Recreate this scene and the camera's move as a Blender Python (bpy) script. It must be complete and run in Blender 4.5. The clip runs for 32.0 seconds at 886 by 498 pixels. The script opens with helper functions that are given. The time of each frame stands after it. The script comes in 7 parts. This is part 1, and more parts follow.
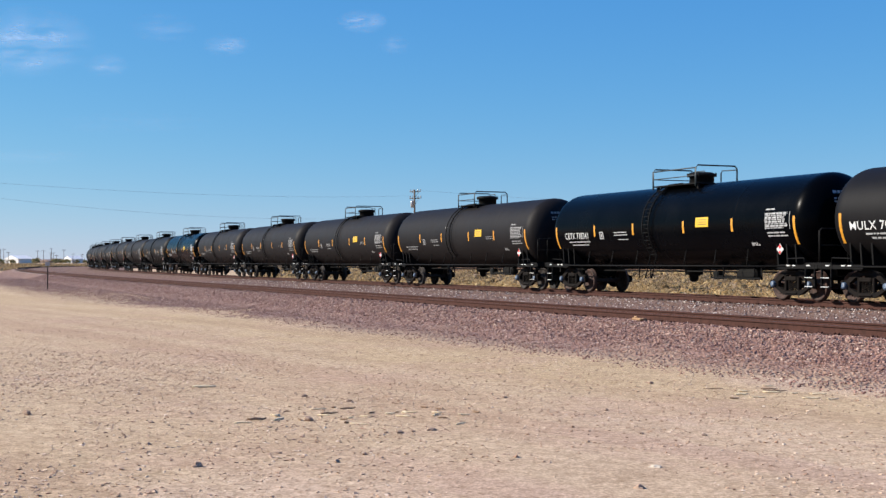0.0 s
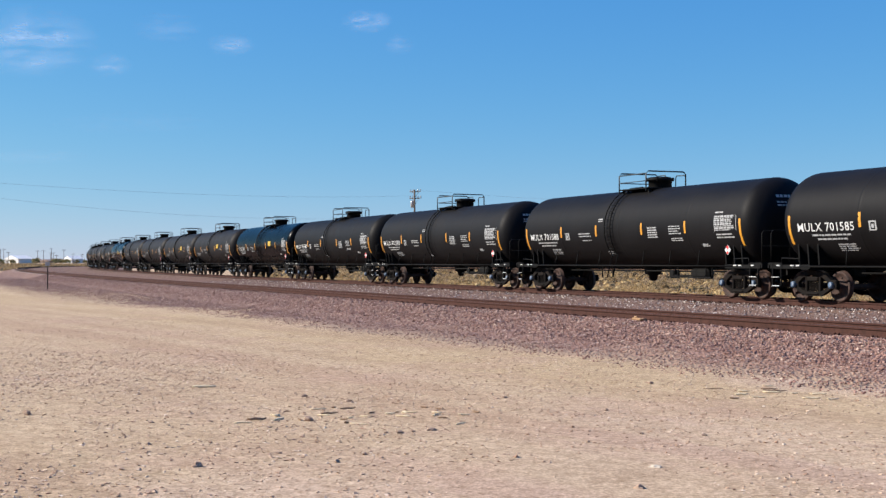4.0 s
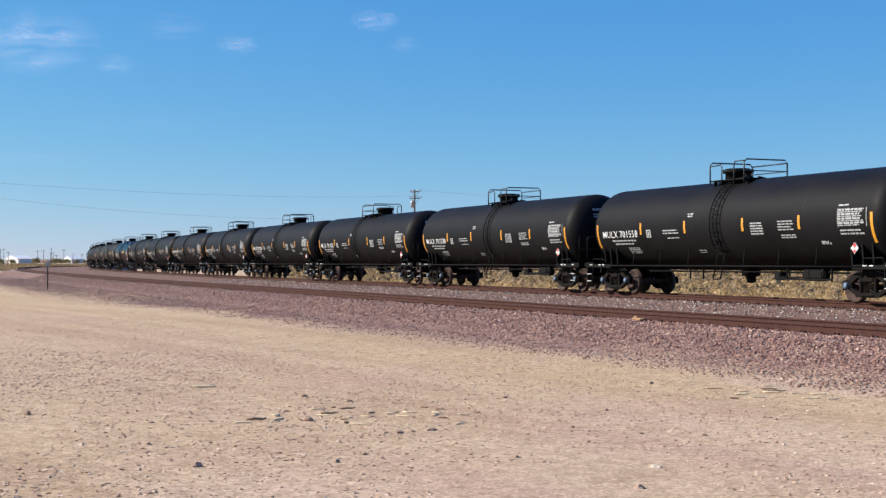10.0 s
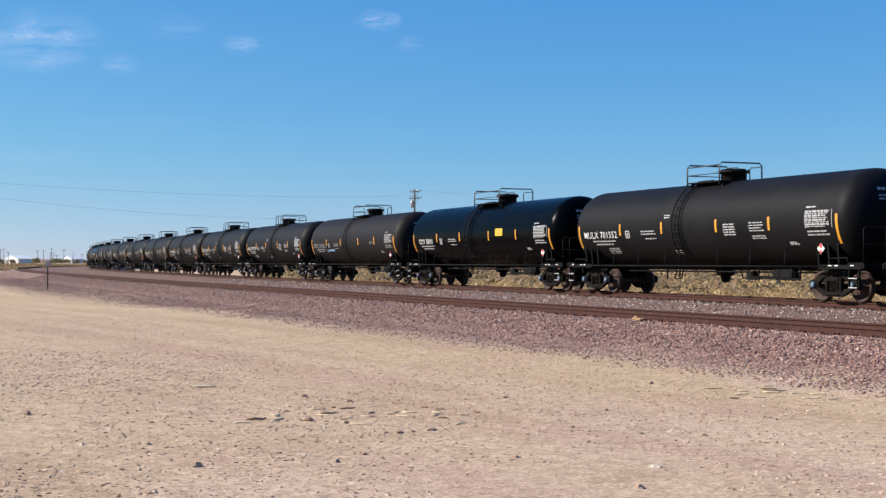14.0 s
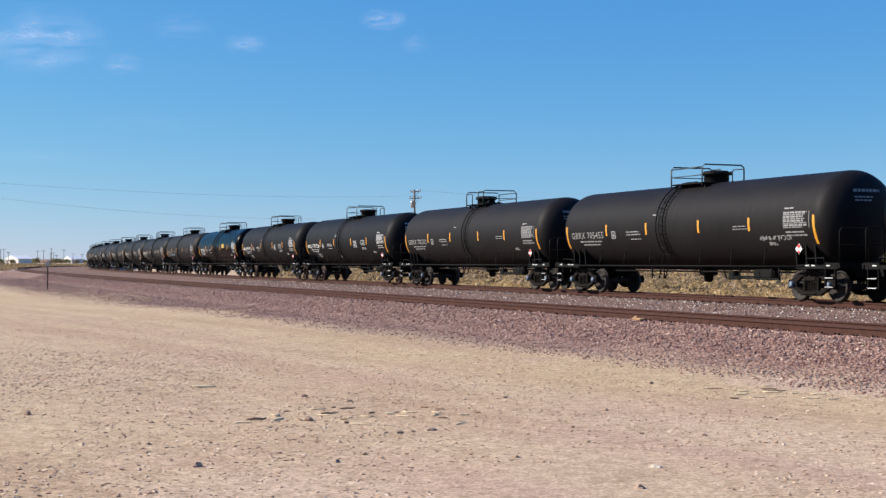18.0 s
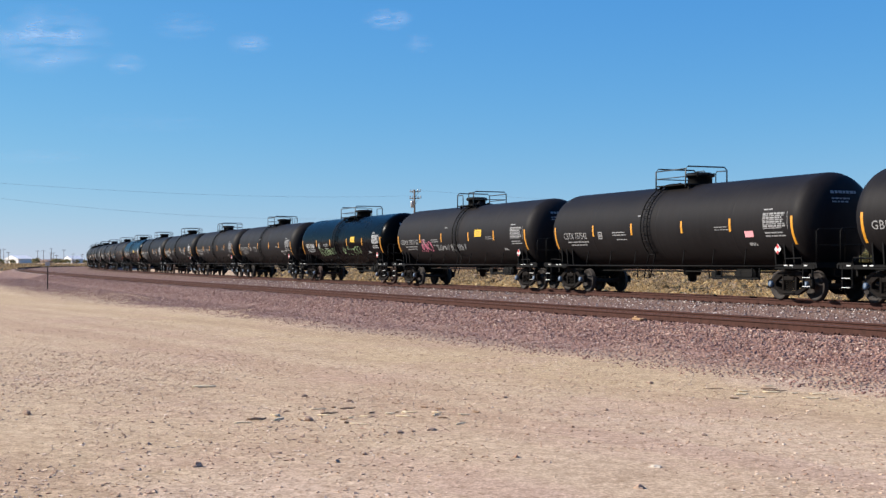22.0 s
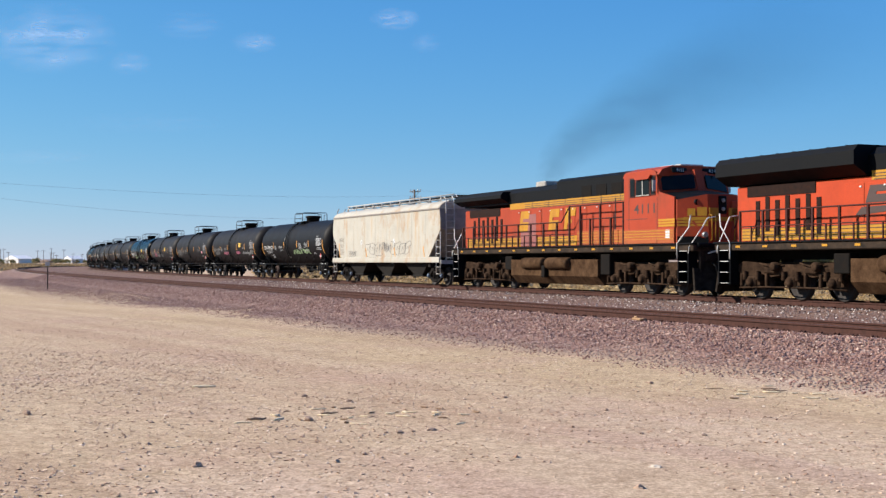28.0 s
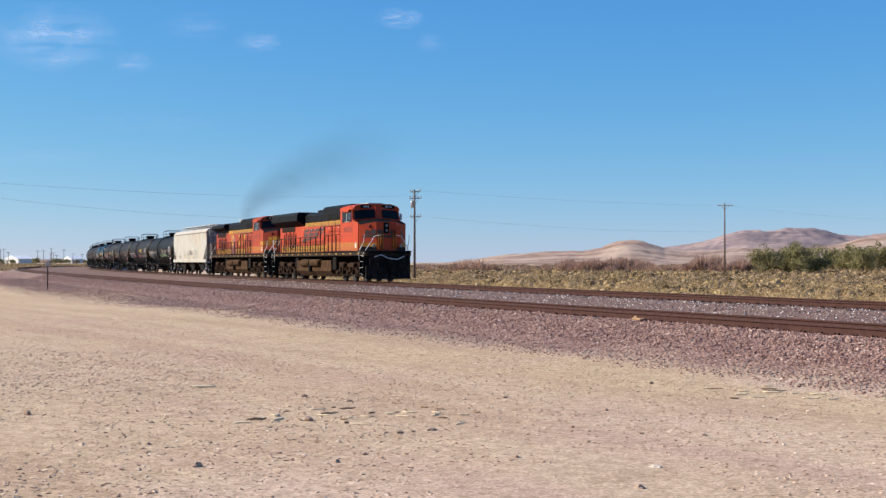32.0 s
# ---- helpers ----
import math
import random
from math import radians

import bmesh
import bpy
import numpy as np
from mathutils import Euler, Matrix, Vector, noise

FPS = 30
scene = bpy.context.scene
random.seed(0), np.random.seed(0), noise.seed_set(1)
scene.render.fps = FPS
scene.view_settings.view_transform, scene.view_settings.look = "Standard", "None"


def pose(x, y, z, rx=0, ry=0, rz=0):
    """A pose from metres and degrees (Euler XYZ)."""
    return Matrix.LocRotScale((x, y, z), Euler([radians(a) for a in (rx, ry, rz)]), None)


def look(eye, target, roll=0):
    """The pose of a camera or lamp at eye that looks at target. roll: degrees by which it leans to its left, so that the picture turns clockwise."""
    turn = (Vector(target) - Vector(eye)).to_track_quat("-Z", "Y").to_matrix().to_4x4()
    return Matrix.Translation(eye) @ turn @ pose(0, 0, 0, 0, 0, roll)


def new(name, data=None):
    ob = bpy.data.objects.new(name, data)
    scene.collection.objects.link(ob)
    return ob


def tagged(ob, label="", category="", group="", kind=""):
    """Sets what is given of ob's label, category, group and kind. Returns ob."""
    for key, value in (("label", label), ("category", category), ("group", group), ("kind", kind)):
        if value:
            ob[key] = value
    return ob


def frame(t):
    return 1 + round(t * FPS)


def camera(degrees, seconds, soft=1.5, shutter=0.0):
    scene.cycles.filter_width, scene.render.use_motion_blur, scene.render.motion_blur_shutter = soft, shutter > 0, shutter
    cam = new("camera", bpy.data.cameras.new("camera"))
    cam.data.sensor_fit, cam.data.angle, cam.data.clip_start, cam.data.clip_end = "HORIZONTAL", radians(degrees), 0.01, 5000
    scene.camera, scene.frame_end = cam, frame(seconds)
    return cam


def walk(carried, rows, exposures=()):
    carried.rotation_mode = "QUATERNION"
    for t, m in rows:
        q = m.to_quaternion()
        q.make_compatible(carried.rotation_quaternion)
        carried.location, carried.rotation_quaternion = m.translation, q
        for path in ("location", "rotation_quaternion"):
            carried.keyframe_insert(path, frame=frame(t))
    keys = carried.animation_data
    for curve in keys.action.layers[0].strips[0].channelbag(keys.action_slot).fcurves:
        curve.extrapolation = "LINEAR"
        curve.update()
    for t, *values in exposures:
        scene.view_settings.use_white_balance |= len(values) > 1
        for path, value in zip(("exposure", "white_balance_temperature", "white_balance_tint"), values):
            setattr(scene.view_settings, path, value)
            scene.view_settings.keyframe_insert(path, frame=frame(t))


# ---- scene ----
# ---------------------------------------------------------------- camera
# World: x to the right, y away, z = 0 at the rail heads of the far track.
cam = camera(37.49, 32.0, soft=1.4)
EYE = (0.0, 0.0, 1.195)
view = look(EYE, (0.0, 100.0, 1.195 + 1.0011))
walk(cam, [(0.0, view), (32.0, view)], exposures=[(0.0, 0.76), (32.0, 0.76)])

# ---------------------------------------------------------------- sky and sun
SUN_EL, SUN_AZ = radians(31), radians(-83)  # azimuth from +y towards +x
world = bpy.data.worlds.new("world")
scene.world = world
world.use_nodes = True
wn = world.node_tree
sky = wn.nodes.new("ShaderNodeTexSky")
sky.sky_type = "NISHITA"
sky.sun_disc = False
sky.sun_elevation, sky.sun_rotation = SUN_EL, SUN_AZ
sky.altitude, sky.air_density, sky.dust_density, sky.ozone_density = 700, 1.0, 0.0, 5.0
wn.nodes["Background"].inputs["Strength"].default_value = 0.065
# clear dry desert air: a deeper blue than the standard atmosphere
split, join = wn.nodes.new("ShaderNodeSeparateColor"), wn.nodes.new("ShaderNodeCombineColor")
wn.links.new(sky.outputs["Color"], split.inputs["Color"])
for band, power, gain in (("Red", 1.20, 0.495), ("Green", 0.71, 1.43), ("Blue", 0.28, 4.2)):
    deep, scaled, held = (wn.nodes.new("ShaderNodeMath") for _ in range(3))
    deep.operation, scaled.operation, held.operation = "POWER", "MULTIPLY", "MINIMUM"
    deep.inputs[1].default_value, scaled.inputs[1].default_value, held.inputs[1].default_value = power, gain, 14.0
    wn.links.new(split.outputs[band], deep.inputs[0])
    wn.links.new(deep.outputs[0], scaled.inputs[0])
    wn.links.new(scaled.outputs[0], held.inputs[0])
    wn.links.new(held.outputs[0], join.inputs[band])
wn.links.new(join.outputs["Color"], wn.nodes["Background"].inputs["Color"])
sun_data = bpy.data.lights.new("sun", "SUN")
sun_data.energy, sun_data.angle, sun_data.color = 4.9, radians(0.53), (1.0, 0.93, 0.83)
sun = new("sun", sun_data)
sun_way = Vector((math.sin(SUN_AZ) * math.cos(SUN_EL), math.cos(SUN_AZ) * math.cos(SUN_EL), math.sin(SUN_EL)))
sun.matrix_world = look(sun_way * 200, (0, 0, 0))

# ---------------------------------------------------------------- materials


def nodes_of(name):
    m = bpy.data.materials.new(name)
    m.use_nodes = True
    t = m.node_tree
    return m, t, t.nodes["Principled BSDF"]


def link(t, a, b):
    t.links.new(a, b)


def coords(t, kind="Object"):
    if kind == "World":
        return t.nodes.new("ShaderNodeNewGeometry").outputs["Position"]
    return t.nodes.new("ShaderNodeTexCoord").outputs[kind]


def noise_node(t, where, scale, detail=4.0, rough=0.6, stretch=None):
    if stretch:
        mp = t.nodes.new("ShaderNodeMapping")
        mp.inputs["Scale"].default_value = stretch
        link(t, where, mp.inputs["Vector"])
        where = mp.outputs["Vector"]
    n = t.nodes.new("ShaderNodeTexNoise")
    n.inputs["Scale"].default_value, n.inputs["Detail"].default_value, n.inputs["Roughness"].default_value = scale, detail, rough
    link(t, where, n.inputs["Vector"])
    return n.outputs["Fac"]


def ramp(t, value, stops):
    r = t.nodes.new("ShaderNodeValToRGB")
    e = r.color_ramp.elements
    while len(e) < len(stops):
        e.new(0.5)
    for k, (at, c) in zip(e, stops):
        k.position = at
        k.color = (*c, 1) if len(c) == 3 else c
    link(t, value, r.inputs["Fac"])
    return r.outputs["Color"]


def blend(t, fac, a, b, mode="MIX"):
    m = t.nodes.new("ShaderNodeMix")
    m.data_type, m.blend_type = "RGBA", mode
    for sock, v in ((m.inputs[0], fac), (m.inputs[6], a), (m.inputs[7], b)):
        if isinstance(v, (int, float)):
            sock.default_value = v
        elif isinstance(v, tuple):
            sock.default_value = (*v, 1)
        else:
            link(t, v, sock)
    return m.outputs[2]


def bump(t, bsdf, height, strength, distance):
    b = t.nodes.new("ShaderNodeBump")
    b.inputs["Strength"].default_value, b.inputs["Distance"].default_value = strength, distance
    link(t, height, b.inputs["Height"])
    link(t, b.outputs["Normal"], bsdf.inputs["Normal"])


def grained(name, base, other, scale, rough=0.7, metal=0.0, stretch=None, fine=None, relief=0.0, kind="Object", lo=0.35, hi=0.7, spec=0.5, rough2=None):
    """A surface of two tones at two scales, with fine relief."""
    m, t, b = nodes_of(name)
    p = coords(t, kind)
    n = noise_node(t, p, scale, 6.0, 0.62, stretch)
    c = ramp(t, n, [(lo, base), (hi, other)])
    n2 = noise_node(t, p, fine or scale * 9, 3.0, 0.7)
    c2 = blend(t, 0.35, c, ramp(t, n2, [(0.3, (0.25, 0.25, 0.25)), (0.7, (0.75, 0.75, 0.75))]), "OVERLAY")
    link(t, c2, b.inputs["Base Color"])
    b.inputs["Metallic"].default_value = metal
    b.inputs["Specular IOR Level"].default_value = spec
    r = ramp(t, n, [(0.3, (rough,) * 3), (0.7, ((rough2 if rough2 else min(1, rough + 0.15)),) * 3)])
    link(t, r, b.inputs["Roughness"])
    if relief:
        bump(t, b, n2, 0.6, relief)
    return m


def plain(name, colour, rough=0.6, metal=0.0):
    m, t, b = nodes_of(name)
    p = coords(t)
    n = noise_node(t, p, 6.0, 5.0)
    dark = tuple(c * 0.72 for c in colour)
    link(t, ramp(t, n, [(0.35, colour), (0.75, dark)]), b.inputs["Base Color"])
    b.inputs["Roughness"].default_value, b.inputs["Metallic"].default_value = rough, metal
    return m


def tank_paint(name, top, low, rough, streak, spec=0.5, coat=0.0):
    """Tank paint: dusty film over black, with faint run marks round the shell."""
    m, t, b = nodes_of(name)
    p = coords(t)
    n = noise_node(t, p, 1.3, 6.0, 0.6, (0.5, 1.0, 0.25))
    c = ramp(t, n, [(0.3, low), (0.75, top)])
    n2 = noise_node(t, p, 5.0, 4.0, 0.6, (2.2, 0.4, 0.12))
    c = blend(t, streak, c, ramp(t, n2, [(0.42, tuple(x * 0.55 for x in low)), (0.66, tuple(min(1, x * 1.5) for x in top))]))
    info = t.nodes.new("ShaderNodeObjectInfo").outputs["Random"]
    c = blend(t, 0.3, c, ramp(t, info, [(0.0, (0.3, 0.28, 0.27)), (1.0, (0.7, 0.71, 0.73))]), "OVERLAY")
    link(t, c, b.inputs["Base Color"])
    link(t, ramp(t, n, [(0.3, (rough,) * 3), (0.75, (min(1, rough + 0.12),) * 3)]), b.inputs["Roughness"])
    b.inputs["Specular IOR Level"].default_value = spec
    b.inputs["Coat Weight"].default_value = coat
    b.inputs["Coat Roughness"].default_value = 0.08
    bump(t, b, noise_node(t, p, 3.0, 3.0), 0.05, 0.004)
    return m


M = {}
M["tank_black"] = tank_paint("tank_black", (0.0092, 0.0084, 0.0089), (0.0050, 0.0046, 0.0048), 0.50, 0.10, 0.09)
M["tank_dusty"] = tank_paint("tank_dusty", (0.0138, 0.0119, 0.0121), (0.0090, 0.0077, 0.0077), 0.52, 0.16, 0.10)
M["tank_gloss"] = tank_paint("tank_gloss", (0.0012, 0.0016, 0.0024), (0.0008, 0.0010, 0.0014), 0.2, 0.05, 0.035)
M["black_steel"] = grained("black_steel", (0.0028, 0.0028, 0.0028), (0.0065, 0.0058, 0.0052), 5.0, 0.6, relief=0.002, spec=0.12)
M["rail_green_black"] = grained("rail_green_black", (0.012, 0.022, 0.026), (0.02, 0.03, 0.034), 8.0, 0.5)
M["bogie_dirt"] = grained("bogie_dirt", (0.004, 0.0034, 0.003), (0.014, 0.010, 0.008), 6.0, 0.85, relief=0.003, spec=0.15)
M["wheel_rust"] = grained("wheel_rust", (0.055, 0.021, 0.012), (0.014, 0.009, 0.007), 9.0, 0.75, relief=0.002)
M["wheel_dark"] = grained("wheel_dark", (0.010, 0.007, 0.006), (0.024, 0.016, 0.012), 9.0, 0.75, relief=0.002)
M["bright_steel"] = grained("bright_steel", (0.35, 0.34, 0.33), (0.25, 0.23, 0.21), 9.0, 0.35, 0.9)
M["bearing_blue"] = plain("bearing_blue", (0.05, 0.085, 0.14), 0.5)
M["reflector_yellow"] = plain("reflector_yellow", (0.62, 0.27, 0.02), 0.45)
M["placard_yellow"] = plain("placard_yellow", (0.68, 0.42, 0.015), 0.5)
M["white_paint"] = plain("white_paint", (0.62, 0.62, 0.60), 0.6)
M["stencil_grey"] = plain("stencil_grey", (0.36, 0.36, 0.355), 0.65)
M["worn_white"] = plain("worn_white", (0.24, 0.235, 0.23), 0.7)
M["placard_red"] = plain("placard_red", (0.70, 0.05, 0.05), 0.5)
M["placard_pink"] = plain("placard_pink", (0.75, 0.33, 0.35), 0.55)
M["graffiti_pink"] = plain("graffiti_pink", (0.36, 0.09, 0.14), 0.6)
M["graffiti_green"] = plain("graffiti_green", (0.24, 0.34, 0.17), 0.6)
M["graffiti_white"] = plain("graffiti_white", (0.24, 0.24, 0.235), 0.6)
M["graffiti_black"] = plain("graffiti_black", (0.06, 0.06, 0.065), 0.6)
M["graffiti_grey"] = plain("graffiti_grey", (0.15, 0.14, 0.13), 0.7)
M["graffiti_blue"] = plain("graffiti_blue", (0.25, 0.42, 0.60), 0.6)
M["graffiti_orange"] = plain("graffiti_orange", (0.60, 0.22, 0.06), 0.6)

# ---------------------------------------------------------------- mesh helpers


class Shape:
    """Collects vertices and faces, then becomes one mesh."""

    def __init__(self):
        self.v, self.f, self.smooth = [], [], []

    def add(self, verts, faces, smooth=False):
        k = len(self.v)
        self.v += [tuple(p) for p in verts]
        self.f += [tuple(i + k for i in f) for f in faces]
        self.smooth += [smooth] * len(faces)
        return self

    def box(self, x, y, z, sx, sy, sz, m=None, chamfer=0.0):
        a, b, c = sx / 2, sy / 2, sz / 2
        if chamfer:
            k = min(chamfer, a * 0.9, b * 0.9, c * 0.9)
            vs = []
            for ix in (-1, 1):
                for iy in (-1, 1):
                    for iz in (-1, 1):
                        vs += [(ix * (a - k), iy * (b - k), iz * c), (ix * (a - k), iy * b, iz * (c - k)), (ix * a, iy * (b - k), iz * (c - k))]
            bm = bmesh.new()
            for p in vs:
                bm.verts.new(p)
            bmesh.ops.convex_hull(bm, input=bm.verts)
            bm.verts.index_update()
            verts = [Vector(q.co) for q in bm.verts]
            faces = [[q.index for q in f.verts] for f in bm.faces]
            bm.free()
        else:
            verts = [Vector((i, j, k)) for i in (-a, a) for j in (-b, b) for k in (-c, c)]
            faces = [(0, 1, 3, 2), (4, 6, 7, 5), (0, 4, 5, 1), (2, 3, 7, 6), (0, 2, 6, 4), (1, 5, 7, 3)]
        if m is not None:
            verts = [m @ p for p in verts]
        return self.add([p + Vector((x, y, z)) for p in verts], faces)

    def tube(self, path, r, n=8, closed=False, caps=True):
        """A round bar along a path; r is one radius or one for each point."""
        pts = [Vector(p) for p in path]
        rs = r if isinstance(r, (list, tuple)) else [r] * len(pts)
        ring, verts, faces = [], [], []
        up = Vector((0.12, 0.23, 0.97))
        for i, p in enumerate(pts):
            a = pts[(i - 1) % len(pts)] if (i or closed) else p
            b = pts[(i + 1) % len(pts)] if (i < len(pts) - 1 or closed) else p
            d = (b - a).normalized()
            u = up - d * up.dot(d)
            if u.length < 0.15:
                u = Vector((1, 0, 0)) - d * d.x
            u.normalize()
            w = d.cross(u)
            for k in range(n):
                t = 2 * math.pi * k / n
                verts.append(p + (u * math.cos(t) + w * math.sin(t)) * rs[i])
        m = len(pts)
        for i in range(m if closed else m - 1):
            for k in range(n):
                faces.append((i * n + k, i * n + (k + 1) % n, ((i + 1) % m) * n + (k + 1) % n, ((i + 1) % m) * n + k))
        self.add(verts, faces, True)
        if caps and not closed:
            k = len(self.v) - len(verts)
            self.f += [tuple(k + i for i in reversed(range(n))), tuple(k + (m - 1) * n + i for i in range(n))]
            self.smooth += [False, False]
        return self

    def lathe(self, prof, axis="X", n=32, at=(0, 0, 0)):
        """Turns a profile of (along, radius) round an axis."""
        verts, faces = [], []
        for a, r in prof:
            for k in range(n):
                t = 2 * math.pi * k / n
                c, s = r * math.cos(t), r * math.sin(t)
                q = (a, c, s) if axis == "X" else (c, a, s) if axis == "Y" else (c, s, a)
                verts.append(Vector(q) + Vector(at))
        for i in range(len(prof) - 1):
            for k in range(n):
                faces.append((i * n + k, i * n + (k + 1) % n, (i + 1) * n + (k + 1) % n, (i + 1) * n + k))
        self.add(verts, faces, True)
        return self

    def prism(self, outline, y0, y1, axis="Y"):
        """An outline of (x, z) pushed from y0 to y1 (axis X: outline of (y, z); axis Z: of (x, y))."""
        n = len(outline)

        def at(p, d):
            return (p[0], d, p[1]) if axis == "Y" else (d, p[0], p[1]) if axis == "X" else (p[0], p[1], d)

        verts = [at(p, y0) for p in outline] + [at(p, y1) for p in outline]
        faces = [(i, (i + 1) % n, n + (i + 1) % n, n + i) for i in range(n)] + [tuple(reversed(range(n))), tuple(range(n, 2 * n))]
        return self.add(verts, faces)

    def mesh(self, name, material=None):
        me = bpy.data.meshes.new(name)
        me.from_pydata(self.v, [], self.f)
        me.polygons.foreach_set("use_smooth", self.smooth)
        bm = bmesh.new()
        bm.from_mesh(me)
        if len(bm.faces) < 60000:
            bmesh.ops.recalc_face_normals(bm, faces=bm.faces)
        bm.to_mesh(me)
        bm.free()
        if material is not None:
            me.materials.append(M[material] if isinstance(material, str) else material)
        return me


def part(name, shape, material, parent, label="", m=None):
    me = shape if isinstance(shape, bpy.types.Mesh) else shape.mesh(name, material)
    ob = new(name, me)
    ob.parent = parent
    if m is not None:
        ob.matrix_basis = m
    if label:
        ob["label"] = label
    return ob


def thing(name, label, category, group="", m=None):
    ob = new(name)
    ob.empty_display_size = 0.3
    if m is not None:
        ob.matrix_basis = m
    return tagged(ob, label, category, group)


def structure(name, shape, material, label="", category=""):
    me = shape if isinstance(shape, bpy.types.Mesh) else shape.mesh(name, material)
    return tagged(new(name, me), label, category, kind="structure")


def lettering(words, height, spread=1.0):
    """Vertices (along, up) and faces of a line of text, cap height as given."""
    cu = bpy.data.curves.new("text", "FONT")
    cu.body, cu.size, cu.resolution_u = words, 1.0, 2
    cu.space_character, cu.offset = 1.08, 0.005
    ob = bpy.data.objects.new("text", cu)
    scene.collection.objects.link(ob)
    bpy.context.view_layer.update()
    me = ob.evaluated_get(bpy.context.evaluated_depsgraph_get()).to_mesh()
    vs = [(q.co.x, q.co.y) for q in me.vertices]
    fs = [tuple(f.vertices) for f in me.polygons]
    bpy.data.objects.remove(ob)
    bpy.data.curves.remove(cu)
    k = height / 0.70
    return [(x * k * spread, y * k) for x, y in vs], fs


# ---------------------------------------------------------------- the line of the tracks
STEP = 1.0
RUN = np.arange(-480.0, 960.0, STEP)
BENDS = [(-480, 0.0), (-140, 0.0), (-60, -0.00106), (-20, -0.00061), (10, -0.00016), (40, -0.00056), (70, -0.00043), (100, -0.00041),
         (130, -0.00048), (160, -0.00062), (200, -0.0008), (260, -0.001), (420, -0.001), (520, -0.0002), (960, -0.0002)]
_turn = np.cumsum(np.interp(RUN, [a for a, _ in BENDS], [b for _, b in BENDS])) * STEP
_zero = int(480 / STEP)
TURN = _turn - _turn[_zero] + 1.97426
_x, _y = np.cumsum(np.cos(TURN)) * STEP, np.cumsum(np.sin(TURN)) * STEP
LINE_X, LINE_Y = _x - _x[_zero] + 8.432, _y - _y[_zero] + 49.271


def on_line(s, q=0.0, z=0.0):
    """The place s metres along the far track, q metres to its side towards the camera."""
    x, y, a = np.interp(s, RUN, LINE_X), np.interp(s, RUN, LINE_Y), np.interp(s, RUN, TURN)
    return Vector((x - math.sin(a) * q, y + math.cos(a) * q, z))


def heading(s):
    return float(np.interp(s, RUN, TURN))


def side_track(s):
    """Distance of the near track's centre from the far one's."""
    s = max(-60.0, min(s, 330.0))
    return 8.85 + 0.012 * s + 0.00005 * s * s


NEAR_Z = -0.10
GROUND_Z = -0.80
